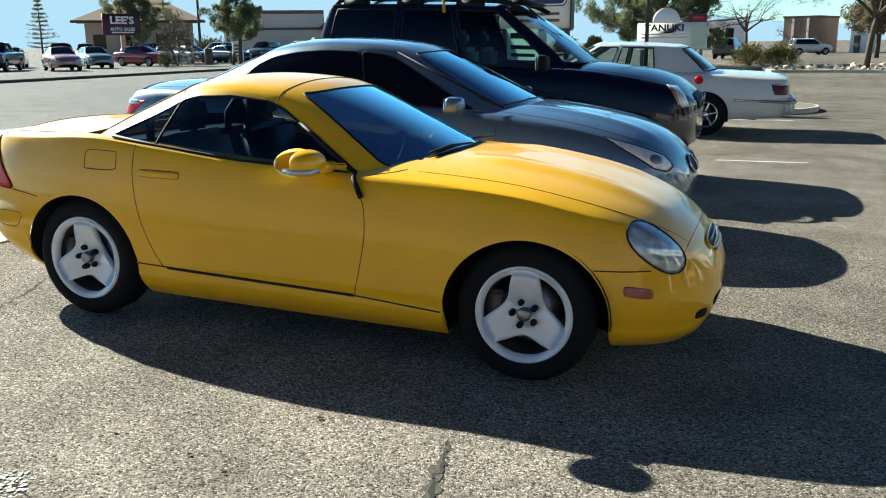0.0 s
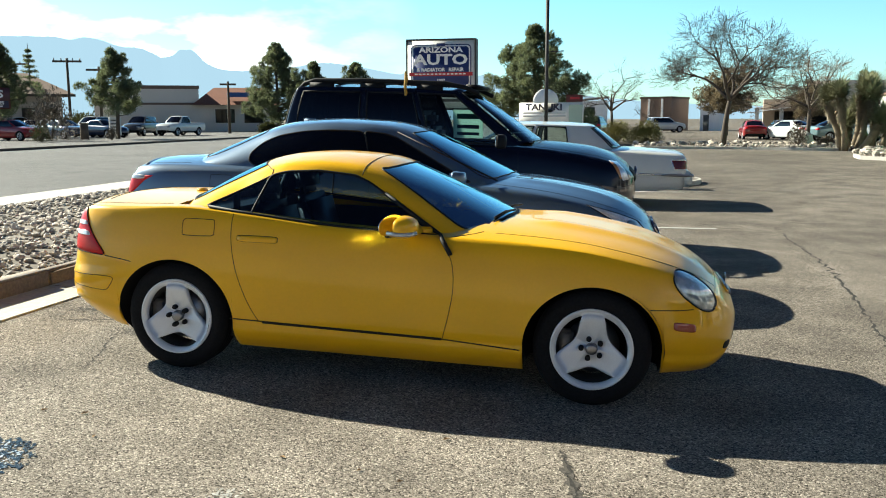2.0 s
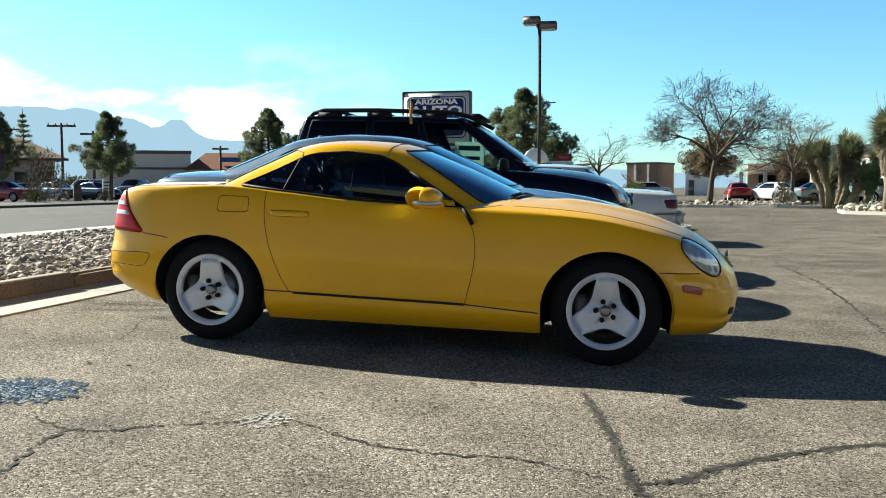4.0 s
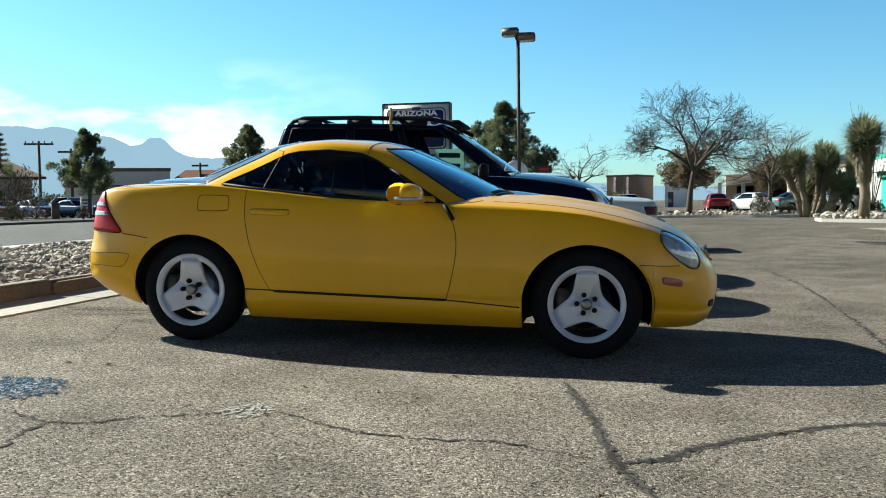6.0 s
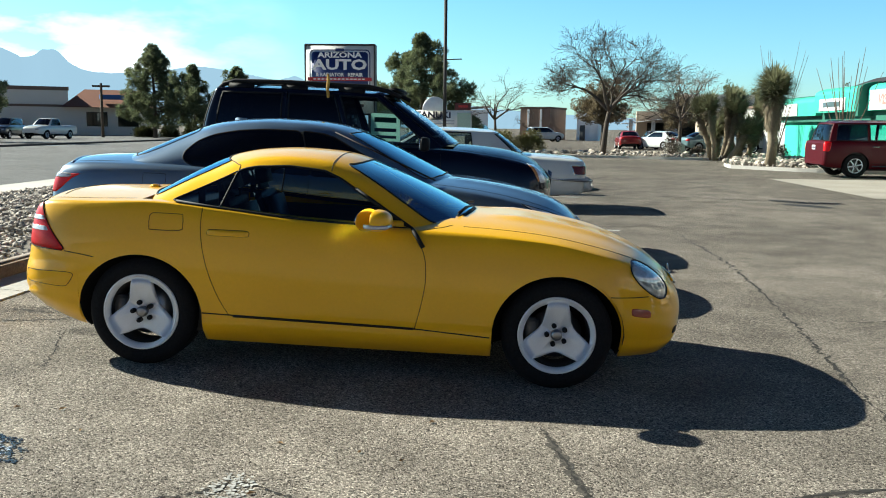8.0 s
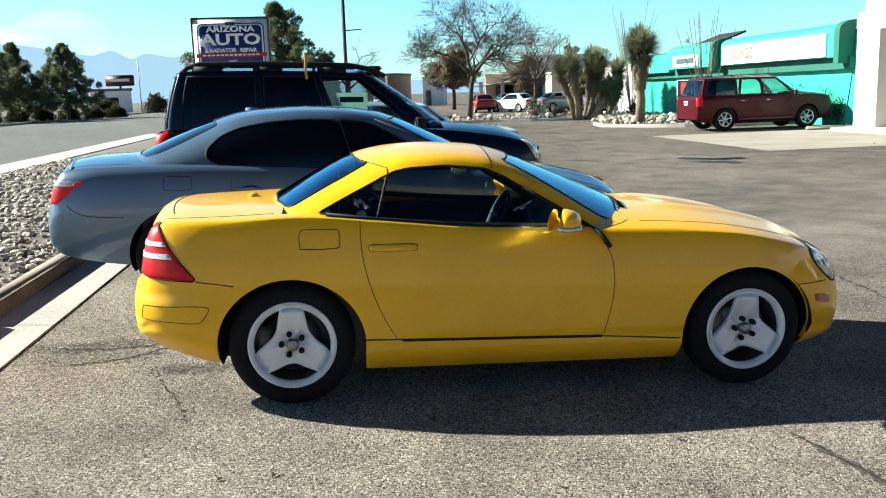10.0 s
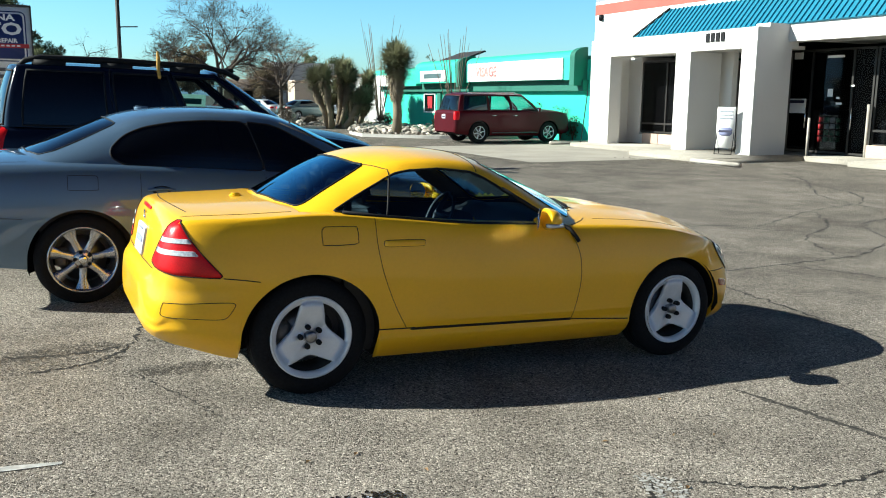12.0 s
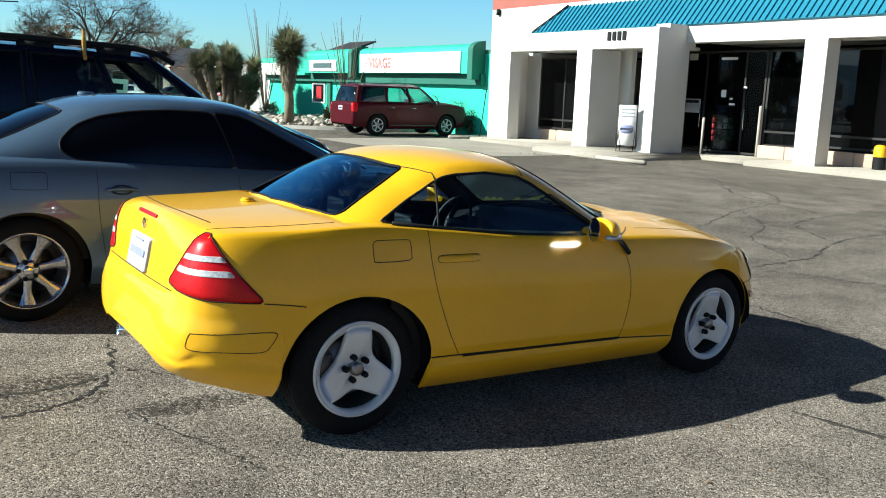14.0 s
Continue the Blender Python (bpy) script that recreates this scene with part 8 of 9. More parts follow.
for f in ((0, 1, 5, 4), (1, 2, 5), (2, 3, 4, 5), (3, 0, 4), (3, 2, 1, 0)):
    bm.faces.new([v[k] for k in f])
part("roof", bm, TANROOF, lb, "", False)
part("gable_edge", slope(bmesh.new(), -1.4, -1.2, 0.6, 3.4, -0.9, 6.0, 0.25), SIGNWHITE, lb, "", False)
part("eave", boxes((-6.4, 6.4, -1.25, -1.15, 3.7, 3.95)), WOOD, lb, "", False)
for x in (-4.5, -2.0, 1.5, 3.6):
    part("window", boxes((x, x + 1.2, -0.03, 0.05, 1.2, 2.6)), DARKSHOP, lb, "", False)
tb = thing("store_building", pose(-46.9, 88.3, Z2, 0, 0, 27), "long tan store with a brown parapet and red tile roof", "building")
part("wall", boxes((-11, 0.4, 0, 12, 0, 5.25)), TANLIT, tb, "", False)
part("parapet", boxes((-11.1, 0.5, -0.15, 0, 3.1, 3.35), (-11.1, 0.5, -0.12, 0, 4.9, 5.3)), TANROOF, tb, "", False)
part("wall", boxes((0.4, 9.0, 0, 10, 0, 3.2)), TANLIT, tb, "", False)
bm = bmesh.new()
v = [bm.verts.new(p) for p in ((-0.4, -1.4, 3.1), (9.8, -1.4, 3.1), (9.8, 10, 3.1), (-0.4, 10, 3.1), (2.2, 3.5, 5.2), (8.0, 3.5, 5.2))]
for f in ((0, 1, 5, 4), (1, 2, 5), (2, 3, 4, 5), (3, 0, 4), (3, 2, 1, 0)):
    bm.faces.new([v[k] for k in f])
part("roof", bm, TILEROOF, tb, "red tile roof", False)
for x in (2.2, 5.5):
    part("window", boxes((x, x + 2.2, -0.05, 0.05, 1.0, 2.6)), DARKSHOP, tb, "", False)
part("awning", boxes((3.6, 6.2, -1.6, 0.2, 4.0, 4.5)), surface("blue sign panel", (0.03, 0.10, 0.30), 0.5), tb, "", False)
lw = thing("low_store", pose(-46.0, 96.0, 0.1, 0, 0, 24), "low pale store with a red band behind the pines", "building")
part("wall", boxes((-9, 6, 0, 8, 0, 2.2)), TAN, lw, "", False)
part("band", boxes((-9.1, 6.1, -0.1, 0.2, 2.2, 2.9)), TILEROOF, lw, "", False)
part("flat_roof", boxes((-9, 6, 0.2, 8, 2.2, 2.8)), TANROOF, lw, "", False)
dw = thing("white_store", pose(-38.0, 138.0, 0.1, 0, 0, 15), "low white store in the distance by the road", "building")
part("wall", boxes((0, 6.2, 0, 8, 0, 3.4)), SIGNWHITE, dw, "", False)
part("window", boxes((1.0, 4.2, -0.05, 0.1, 0.8, 2.4)), DARKSHOP, dw, "", False)
part("flat_roof", boxes((-0.2, 6.4, -0.2, 8, 3.4, 3.8)), TANROOF, dw, "", False)
wb_ = thing("white_hut", pose(12.9, 110.0, gz(12.9, 110.0), 0, 0, -12), "small plain white building in the distance", "building")
part("wall", boxes((-1.4, 1.4, 0, 5, 0, 3.6)), SIGNWHITE, wb_, "", False)
part("flat_roof", boxes((-1.5, 1.5, -0.1, 5.1, 3.6, 3.75)), CONCRETE, wb_, "", False)
part("door", boxes((-1.0, -0.3, -0.04, 0.05, 0, 2.0)), GREYP, wb_, "", False)
bb = thing("brick_building", pose(6.0, 110.5, gz(6.0, 110.5), 0, 0, -25), "low brown brick building in the distance", "building")
part("wall", boxes((-2.1, 2.1, 0, 6, 0, 4.1)), TANROOF, bb, "", False)
part("flat_roof", boxes((-2.2, 2.2, -0.1, 6.1, 4.1, 4.35)), WOOD, bb, "", False)
for x in (-0.9, 0.9):
    part("column", boxes((x - 0.12, x + 0.12, -0.2, 0, 0, 4.05)), SIGNWHITE, bb, "", False)
sr = thing("shop_row", pose(0, 0, -0.1), "pale shop row with a shaded arcade and flat roof", "building")
part("wall", boxes((14.5, 30, 80, 80.4, 0, 3.3)), TAN, sr, "", False)
part("parapet", boxes((18.6, 25.5, 79.5, 80, 2.9, 4.95)), TANLIT, sr, "", False)
part("arcade_roof", slope(bmesh.new(), 77.0, 80.0, 13.0, 2.1, 20.0, 3.0), SIGNWHITE, sr, "", False)
for x in (13.4, 15.5, 17.6, 19.6):
    part("post", boxes((x, x + 0.3, 77.2, 77.5, 0, 2.5)), SIGNWHITE, sr, "", False)
for x in (15.5, 18.5, 21.5):
    part("window", boxes((x, x + 1.8, 79.9, 80.05, 0.6, 2.2)), DARKSHOP, sr, "", False)
gw = thing("grey_store", pose(0, 0, -0.1), "plain grey-white store wall behind the yuccas", "building")
part("wall", boxes((19.0, 19.4, 47.5, 62, 0, 3.1)), WALLWHITE, gw, "", False)
part("wall", boxes((19.4, 30.0, 47.5, 47.9, 0, 3.1)), WALLWHITE, gw, "", False)
part("flat_roof", boxes((18.9, 30.0, 47.4, 62, 3.1, 3.3)), TANROOF, gw, "", False)
part("parapet", boxes((17.0, 19.0, 64, 66, 0, 3.0)), TAN, gw, "", False)
rb = thing("far_house", pose(-4.0, 135.0, gz(-4.0, 135.0)), "distant white house behind the bare tree", "building")
part("wall", boxes((-3.5, 3.5, 0, 6, 0, 4.2)), SIGNWHITE, rb, "", False)
part("roof", slope(bmesh.new(), -0.3, 6.3, -3.8, 4.2, 3.8, 4.9, 0.2), CONCRETE, rb, "", False)
for x in (-2.0, 0.4):
    part("window", boxes((x, x + 1.2, -0.05, 0.05, 1.8, 3.2)), DARKSHOP, rb, "", False)

# unseen wall added behind the viewpoint to warm the roadster's shaded side
bk = thing("unseen_back_wall", pose(0, 0, gz(0, -34)), "plain tan wall added out of view to warm the shade", "building")
part("wall", boxes((-30, 45, -36, -34, 0, 4.6)), TAN, bk, "", False)
part("parapet", boxes((-30.2, 45.2, -36.2, -33.9, 4.6, 5.0)), TANROOF, bk, "", False)

# ---- mountains ----
def ridge(name, pts, dist, depth, base, seed):
    """A far range: its skyline by azimuth and elevation in degrees."""
    f = smooth_curve(pts)
    a0, a1 = pts[0][0], pts[-1][0]
    bm, n, m = bmesh.new(), 900, 4
    v = []
    for i in range(n + 1):
        a = a0 + (a1 - a0) * i / n
        e = f(a) + 0.03 * noise.noise(Vector((a * 2.0, seed, 0))) + 0.04 * noise.noise(Vector((a * 6.0, seed, 4))) + 0.03 * noise.noise(Vector((a * 17.0, seed, 7)))
        col = []
        for j in range(m + 1):
            k = j / m
            d = dist - depth * (1 - k)
            h = dist * math.tan(radians(max(e, 0.05))) * (k ** 0.8) * (1 + 0.10 * noise.noise(Vector((a * 2.5, k * 3, seed))) * (1 - k))
            col.append(bm.verts.new((d * math.sin(radians(a)), d * math.cos(radians(a)), base + h)))
        v.append(col)
    for i in range(n):
        for j in range(m):
            bm.faces.new((v[i][j], v[i + 1][j], v[i + 1][j + 1], v[i][j + 1]))
    return bm


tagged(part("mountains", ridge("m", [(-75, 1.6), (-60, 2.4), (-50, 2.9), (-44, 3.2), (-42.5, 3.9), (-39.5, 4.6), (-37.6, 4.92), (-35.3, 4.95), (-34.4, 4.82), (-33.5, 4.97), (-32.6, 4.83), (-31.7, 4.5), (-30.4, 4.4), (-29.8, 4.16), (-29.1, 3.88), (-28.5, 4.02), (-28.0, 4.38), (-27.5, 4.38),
                                           (-27.0, 4.06), (-26.5, 3.57), (-25.5, 3.18), (-24.4, 3.12), (-21.7, 3.3), (-19.1, 3.64), (-16.3, 3.3), (-14.2, 2.95), (-13.1, 3.2), (-11.9, 2.68), (-11.2, 3.0), (-9.5, 2.76), (-8.3, 2.95), (-7.4, 2.6), (-5, 2.0), (-2, 1.5), (2, 1.1), (8, 0.8), (20, 0.5), (60, 0.4)], 2600, 500, 0, 1.0), HAZEHILL), "hazy blue mountain range on the horizon", "mountains", kind="structure")


# ---- plants ----
def blades(name, spots, material, parent=None):
    """Leaves as thin bent blades: (place, direction, length, width)."""
    V, Fc = [], []
    for p, d, ln, w in spots:
        d = Vector(d).normalized()
        s = d.cross(Vector((0, 0, 1)))
        s = (s.normalized() if s.length > 1e-4 else Vector((1, 0, 0))) * w / 2
        up = s.cross(d).normalized() * ln * 0.06
        b, p = len(V), Vector(p)
        V += [tuple(p - s), tuple(p + s), tuple(p + d * ln * 0.55 + s * 0.9 + up), tuple(p + d * ln * 0.55 - s * 0.9 + up), tuple(p + d * ln)]
        Fc += [(b, b + 1, b + 2, b + 3), (b + 3, b + 2, b + 4)]
    me = bpy.data.meshes.new(name)
    me.from_pydata(V, [], Fc)
    me.materials.append(material)
    ob = new(name, me)
    ob.parent = parent
    return ob


def ball(rng):
    while True:
        v = Vector((rng.uniform(-1, 1), rng.uniform(-1, 1), rng.uniform(-1, 1)))
        if 0.05 < v.length <= 1:
            return v


def needles(name, centres, radii, count, length, width, up, seed, material, parent):
    """Small tufts of thin needles round given centres, as one crown."""
    rg = np.random.default_rng(seed)
    c, r = np.repeat(np.array(centres), count, 0), np.repeat(np.array(radii), count)[:, None]
    d = rg.normal(size=c.shape)
    d /= np.linalg.norm(d, axis=1)[:, None]
    d[:, 2] = d[:, 2] * 0.85 + up
    base = c + d * r * rg.uniform(0.15, 0.75, (len(c), 1))
    d = d + rg.normal(size=c.shape) * 0.35
    d /= np.linalg.norm(d, axis=1)[:, None]
    side = np.cross(d, rg.normal(size=c.shape))
    side /= np.linalg.norm(side, axis=1)[:, None]
    ln = length * rg.uniform(0.7, 1.3, (len(c), 1))
    v = np.stack([base, base + d * ln * 0.5 + side * width / 2, base + d * ln, base + d * ln * 0.5 - side * width / 2], 1).reshape(-1, 3)
    me = bpy.data.meshes.new(name)
    me.from_pydata(v.tolist(), [], np.arange(len(v)).reshape(-1, 4).tolist())
    me.materials.append(material)
    ob = new(name, me)
    ob.parent = parent
    return ob


def pine(x, y, h, w, seed, label="dark green pine with uneven open clumps", z=None, lean=0.0, limbs=62, first=0.20, count=95, blunt=1.0):
    """Limbs in loose whorls that turn up at the end, longest at a third of the height, each with rounded tufts."""
    rng = random.Random(seed)
    t = thing("pine_tree", pose(x, y, gz(x, y) if z is None else z), label, "tree", "pines")
    bm = tube(bmesh.new(), [(0, 0, 0), (lean * h * 0.3 + 0.06, 0.05, h * 0.35), (lean * h * 0.7 - 0.05, -0.05, h * 0.7), (lean * h, 0, h * 0.95)], h * 0.026, 8, h * 0.004)
    centres, radii = [], []
    for i in range(limbs):
        k = ((i + rng.random()) / limbs) ** 0.92
        zz = h * (first + (0.93 - first) * k)
        a = i * 2.399 + rng.uniform(-0.5, 0.5)
        lobe = 0.98 + 0.7 * noise.noise(Vector((math.cos(a) * 1.1, math.sin(a) * 1.1, k * 3.2 + seed * 1.7)))
        ln = w / 2 * min(1, 0.55 + 2.4 * k) * (1.02 - k) ** blunt * 1.12 * lobe * rng.uniform(0.85, 1.15) + 0.02 * h
        rise = rng.uniform(0.0, 0.35) + 0.35 * k
        base = Vector((lean * zz, 0, zz))
        out = Vector((math.cos(a), math.sin(a), 0))
        mid = base + out * ln * 0.6 + Vector((0, 0, ln * rise * 0.25))
        tip = base + out * ln + Vector((0, 0, ln * rise))
        tube(bm, [base, mid, tip], h * 0.007, 4, h * 0.0018)
        n = max(2, int(ln / (0.075 * h)))
        for j in range(n):
            u = 0.42 + 0.63 * (j + rng.random()) / n
            c = base.lerp(mid, u / 0.6) if u < 0.6 else mid.lerp(tip, (u - 0.6) / 0.4)
            r = h * rng.uniform(0.040, 0.070) * (1.08 - 0.42 * k)
            side = out.cross(Vector((0, 0, 1))) * rng.uniform(-0.5, 0.5) * ln * u
            c = c + side * 0.8 + Vector((0, 0, rng.uniform(-0.02, 0.035) * h))
            for q in range(2):
                centres.append(tuple(c + Vector((rng.uniform(-0.6, 0.6) * r, rng.uniform(-0.6, 0.6) * r, q * r * rng.uniform(0.5, 1.2)))))
                radii.append(r * (1.0 - 0.25 * q))
    for q in range(6):
        centres.append((lean * h + rng.uniform(-0.02, 0.02) * h, rng.uniform(-0.02, 0.02) * h, h * (0.90 + 0.016 * q)))
        radii.append(h * 0.026)
    part("trunk", bm, BARK, t)
    needles("crown", centres, radii, int(count * 2.1), h * 0.032, h * 0.0055, 0.30, seed, PINE, t)
    return t


def thin_conifer(x, y, h, w, seed, z):
    """A straight pole with flat, nearly bare whorls of limbs, getting shorter to the tip."""
    rng = random.Random(seed)
    t = thing("conifer_tree", pose(x, y, z), "thin half-bare conifer with flat whorls", "tree", "thin conifers")
    bm, centres = tube(bmesh.new(), [(0, 0, 0), (0.03, 0, h * 0.5), (0, 0, h)], h * 0.016, 8, h * 0.003), []
    for i in range(13):
        k = i / 13
        zz = h * (0.22 + 0.76 * k) + rng.uniform(-0.05, 0.05)
        for j in range(6):
            a = j * math.tau / 6 + i * 0.5 + rng.uniform(-0.3, 0.3)
            ln = w / 2 * (1.04 - k) * rng.uniform(0.65, 1.1)
            out = Vector((math.cos(a), math.sin(a), 0))
            base, tip = Vector((0, 0, zz)), Vector((0, 0, zz + rng.uniform(0.02, 0.16) * ln)) + out * ln
            tube(bm, [base, base.lerp(tip, 0.5) - Vector((0, 0, 0.04 * ln)), tip], h * 0.005, 4, h * 0.0015)
            centres += [tuple(base.lerp(tip, rng.uniform(0.2, 1.0))) for _ in range(6)]
    part("trunk", bm, BARK, t)
    needles("crown", centres, [h * 0.014] * len(centres), 14, h * 0.020, h * 0.005, 0.05, seed, PINE, t)
    return t


def leafy_tree(x, y, h, w, seed, mat, label):
    """A short trunk with spreading limbs and a rounded crown of loose leaf clumps."""
    rng = random.Random(seed)
    t = thing("leafy_tree", pose(x, y, gz(x, y)), label, "tree", "broad trees")
    bm, centres, radii = tube(bmesh.new(), [(0, 0, 0), (0.05, 0.03, h * 0.2), (0, 0, h * 0.42)], h * 0.03, 8, h * 0.018), [], []
    for i in range(46):
        d = ball(rng).normalized()
        d.z = abs(d.z) * 0.9 + 0.05
        k = 0.9 + 0.5 * noise.noise(d * 1.9 + Vector((seed, 0, 0)))
        end = Vector((d.x * w / 2 * k, d.y * w / 2 * k, h * 0.36 + d.z * h * 0.60 * k))
        start = Vector((0, 0, h * rng.uniform(0.25, 0.42)))
        tube(bm, [start, start.lerp(end, 0.5) + ball(rng) * 0.04 * h, end], h * 0.008, 4, h * 0.002)
        for _ in range(11):
            centres.append(tuple(start.lerp(end, rng.uniform(0.45, 1.0)) + ball(rng) * h * 0.07))
            radii.append(h * rng.uniform(0.03, 0.06))
    part("trunk", bm, BARK, t)
    needles("crown", centres, radii, 34, h * 0.028, h * 0.014, 0.1, seed, mat, t)
    return t


def bare_tree(x, y, h, spread, seed, label, depth=6, z=None, twig_mat=None, first=0.24, dense=1.0):
    rng = random.Random(seed)
    t = thing("bare_tree", pose(x, y, gz(x, y) if z is None else z), label, "tree", "leafless trees")
    trunk, twigs = bmesh.new(), []

    def grow(p, d, ln, r, level):
        n = 4
        pts = [p]
        q, dd = p.copy(), d.copy()
        for _ in range(n):
            dd = (dd + ball(rng) * (0.22 if level else 0.06) + Vector((0, 0, 0.03 if level > 2 else 0.0))).normalized()
            q = q + dd * ln / n
            pts.append(q.copy())
        if level <= 3:
            tube(trunk, pts, r, 6 if level < 2 else 4, r * 0.62)
        else:
            twigs.append((pts, r))
        if level >= depth:
            return
        count = 5 if level == 0 else 2 if level < 2 else int(rng.choice((2, 3, 3)) * dense + 0.5)
        turn0 = rng.uniform(0, math.tau)
        for b_ in range(count):
            side = ball(rng).normalized()
            if level == 0:
                side = Vector((math.cos(turn0 + b_ * math.tau / count), math.sin(turn0 + b_ * math.tau / count), 0.25)) * (1.15 if b_ else 0.3)
            nd = (dd * 0.75 + side * 0.72 + Vector((0, 0, 0.10))).normalized()
            nd.x *= spread
            nd.y *= spread
            grow(pts[rng.choice((2, 3, 4))].copy() if level > 0 else pts[-1].copy(), nd.normalized(), ln * rng.uniform(0.62, 0.86), r * 0.58, level + 1)

    grow(Vector((0, 0, 0)), Vector((rng.uniform(-0.1, 0.1), 0, 1)), h * first, h * 0.017, 0)
    part("trunk", trunk, BARK, t)
    V, Fc = [], []
    for pts, r in twigs:
        s0 = Vector((1, 0.3, 0)).normalized()
        for i in range(len(pts) - 1):
            for s in (s0, Vector((0, 0.3, 1)).normalized()):
                b = len(V)
                ra, rb_ = max(r * (1 - i * 0.2), 0.006), max(r * (0.8 - i * 0.2), 0.004)
                V += [tuple(pts[i] - s * ra), tuple(pts[i] + s * ra), tuple(pts[i + 1] + s * rb_), tuple(pts[i + 1] - s * rb_)]
                Fc.append((b, b + 1, b + 2, b + 3))
    me = bpy.data.meshes.new("crown")
    me.from_pydata(V, [], Fc)
    me.materials.append(twig_mat or TWIG)
    new("crown", me).parent = t
    return t


def yucca(x, y, h, seed, heads=1, size=0.85, label="tree yucca with a shaggy trunk and spiky grey-green crown", trunk_r=0.17, lean=0.0, leaves=480, skirt=320):
    rng = random.Random(seed)
    t = thing("yucca_tree", pose(x, y, gz(x, y)), label, "yucca", "yuccas")
    bm, live, dead = bmesh.new(), [], []
    for k in range(heads):
        a = k * 2.4 + seed
        off = 0 if heads == 1 else rng.uniform(0.6, 2.0)
        hh = h * (1 if k == 0 else rng.uniform(0.5, 0.92))
        base = Vector((0.35 * off * math.cos(a), 0.35 * off * math.sin(a), 0))
        top = Vector((off * math.cos(a) + lean * hh, off * math.sin(a), hh - size * 0.75))
        tube(bm, [base, base.lerp(top, 0.35) + Vector((0.05, 0, 0)), base.lerp(top, 0.7) - Vector((0.04, 0, 0)), top], trunk_r * 1.25, 10, trunk_r * 0.9)
        for _ in range(leaves):
            d = ball(rng).normalized()
            if d.z < -0.2:
                d.z *= -1
            live.append((top + d * 0.10 + Vector((0, 0, rng.uniform(-0.2, 0.25))), d, size * rng.uniform(0.7, 1.05), 0.075))
            live.append((top + d * 0.08 + Vector((0, 0, rng.uniform(-0.55, -0.1))), Vector((d.x, d.y, -0.15 + d.z * 0.3)), size * rng.uniform(0.55, 0.85), 0.05)) if rng.random() < 0.35 else None
        for _ in range(skirt):
            a2, kz = rng.uniform(0, math.tau), rng.random() ** 1.3
            p = top.lerp(base, kz * 0.42)
            d = Vector((math.cos(a2), math.sin(a2), -0.55 - 2.2 * kz))
            dead.append((p + Vector((math.cos(a2), math.sin(a2), 0)) * trunk_r * 0.9, d, size * rng.uniform(0.35, 0.62) * (1 - 0.4 * kz), 0.05))
    part("trunk", bm, DRYLEAF, t)
    blades("crown", live, YUCCA, t)
    blades("dead_leaves", dead, DRYLEAF, t)
    return t


HEDGE = surface("olive hedge leaves", (0.20, 0.185, 0.05), 0.85, grain=20, var=0.4, stain=3, stain_var=0.3)


def bush(x, y, w, h, seed, mat=None, label="rounded low dry desert shrub", leaves=1400, z=None, leaf=0.09, name="shrub"):
    rng = random.Random(seed)
    t = thing(name, pose(x, y, gz(x, y) if z is None else z), label, "shrub", "shrubs")
    bm, spots = bmesh.new(), []
    for _ in range(14):
        d = ball(rng).normalized()
        d.z = abs(d.z) + 0.3
        d.normalize()
        tube(bm, [(0, 0, 0), tuple(Vector((d.x * w * 0.2, d.y * w * 0.2, d.z * h * 0.5))), tuple(Vector((d.x * w * 0.42, d.y * w * 0.42, d.z * h * 0.85)))], 0.025, 4, 0.006)
    for _ in range(leaves):
        d = ball(rng).normalized()
        d.z = abs(d.z)
        k = rng.uniform(0.55, 1.0) * (0.82 + 0.25 * noise.noise(d * 2.5 + Vector((seed, 0, 0))))
        p = Vector((d.x * w / 2 * k, d.y * w / 2 * k, 0.05 + d.z * h * k))
        spots.append((p, d + ball(rng) * 0.9, leaf * rng.uniform(0.7, 1.4), leaf * 0.45))
    part("woody_base", bm, BARK, t)
    blades("foliage", spots, mat or BUSH, t)
    return t


def ocotillo(x, y, h, seed, n=14):
    rng = random.Random(seed)
    t = thing("ocotillo", pose(x, y, gz(x, y)), "clump of tall thin leafless ocotillo stalks", "shrub", "ocotillos")
    for _ in range(n):
        a, k = rng.uniform(0, math.tau), rng.uniform(0.1, 0.32)
        part("stalk", tube(bmesh.new(), [(0, 0, 0), (k * math.cos(a) * h * 0.35, k * math.sin(a) * h * 0.35, h * 0.4), (k * math.cos(a) * h * 0.8, k * math.sin(a) * h * 0.8, h * rng.uniform(0.75, 1.0))], 0.028, 4, 0.008), TWIG, t)
    return t


pine(-3.9, 49.6, 7.1, 7.4, 1, "tall olive pine behind the low shop sign", limbs=48, first=0.12)
pine(-32.4, 77.5, 8.9, 8.2, 2, z=0.1, limbs=52, first=0.08)
pine(-26.3, 84.5, 7.3, 6.6, 5, z=0.1, limbs=50, first=0.06, blunt=0.85)
pine(-30.2, 82.6, 7.4, 4.8, 6, z=0.1, limbs=44, first=0.06)
pine(-34.6, 52.3, 6.3, 4.1, 3, z=0.13, limbs=34, first=0.26, blunt=0.8)
pine(-49.8, 59.4, 7.9, 5.4, 4, z=0.13, limbs=40)
thin_conifer(-56.3, 72.1, 8.9, 4.2, 7, 0.13)
thin_conifer(-60.9, 60.0, 6.4, 3.2, 8, 0.13)
leafy_tree(23.3, 50.5, 4.6, 3.6, 9, PINE, "round dark evergreen behind the green shop")
leafy_tree(24.3, 86.7, 6.8, 5.6, 12, PINE, "round dark evergreen behind the low shops")
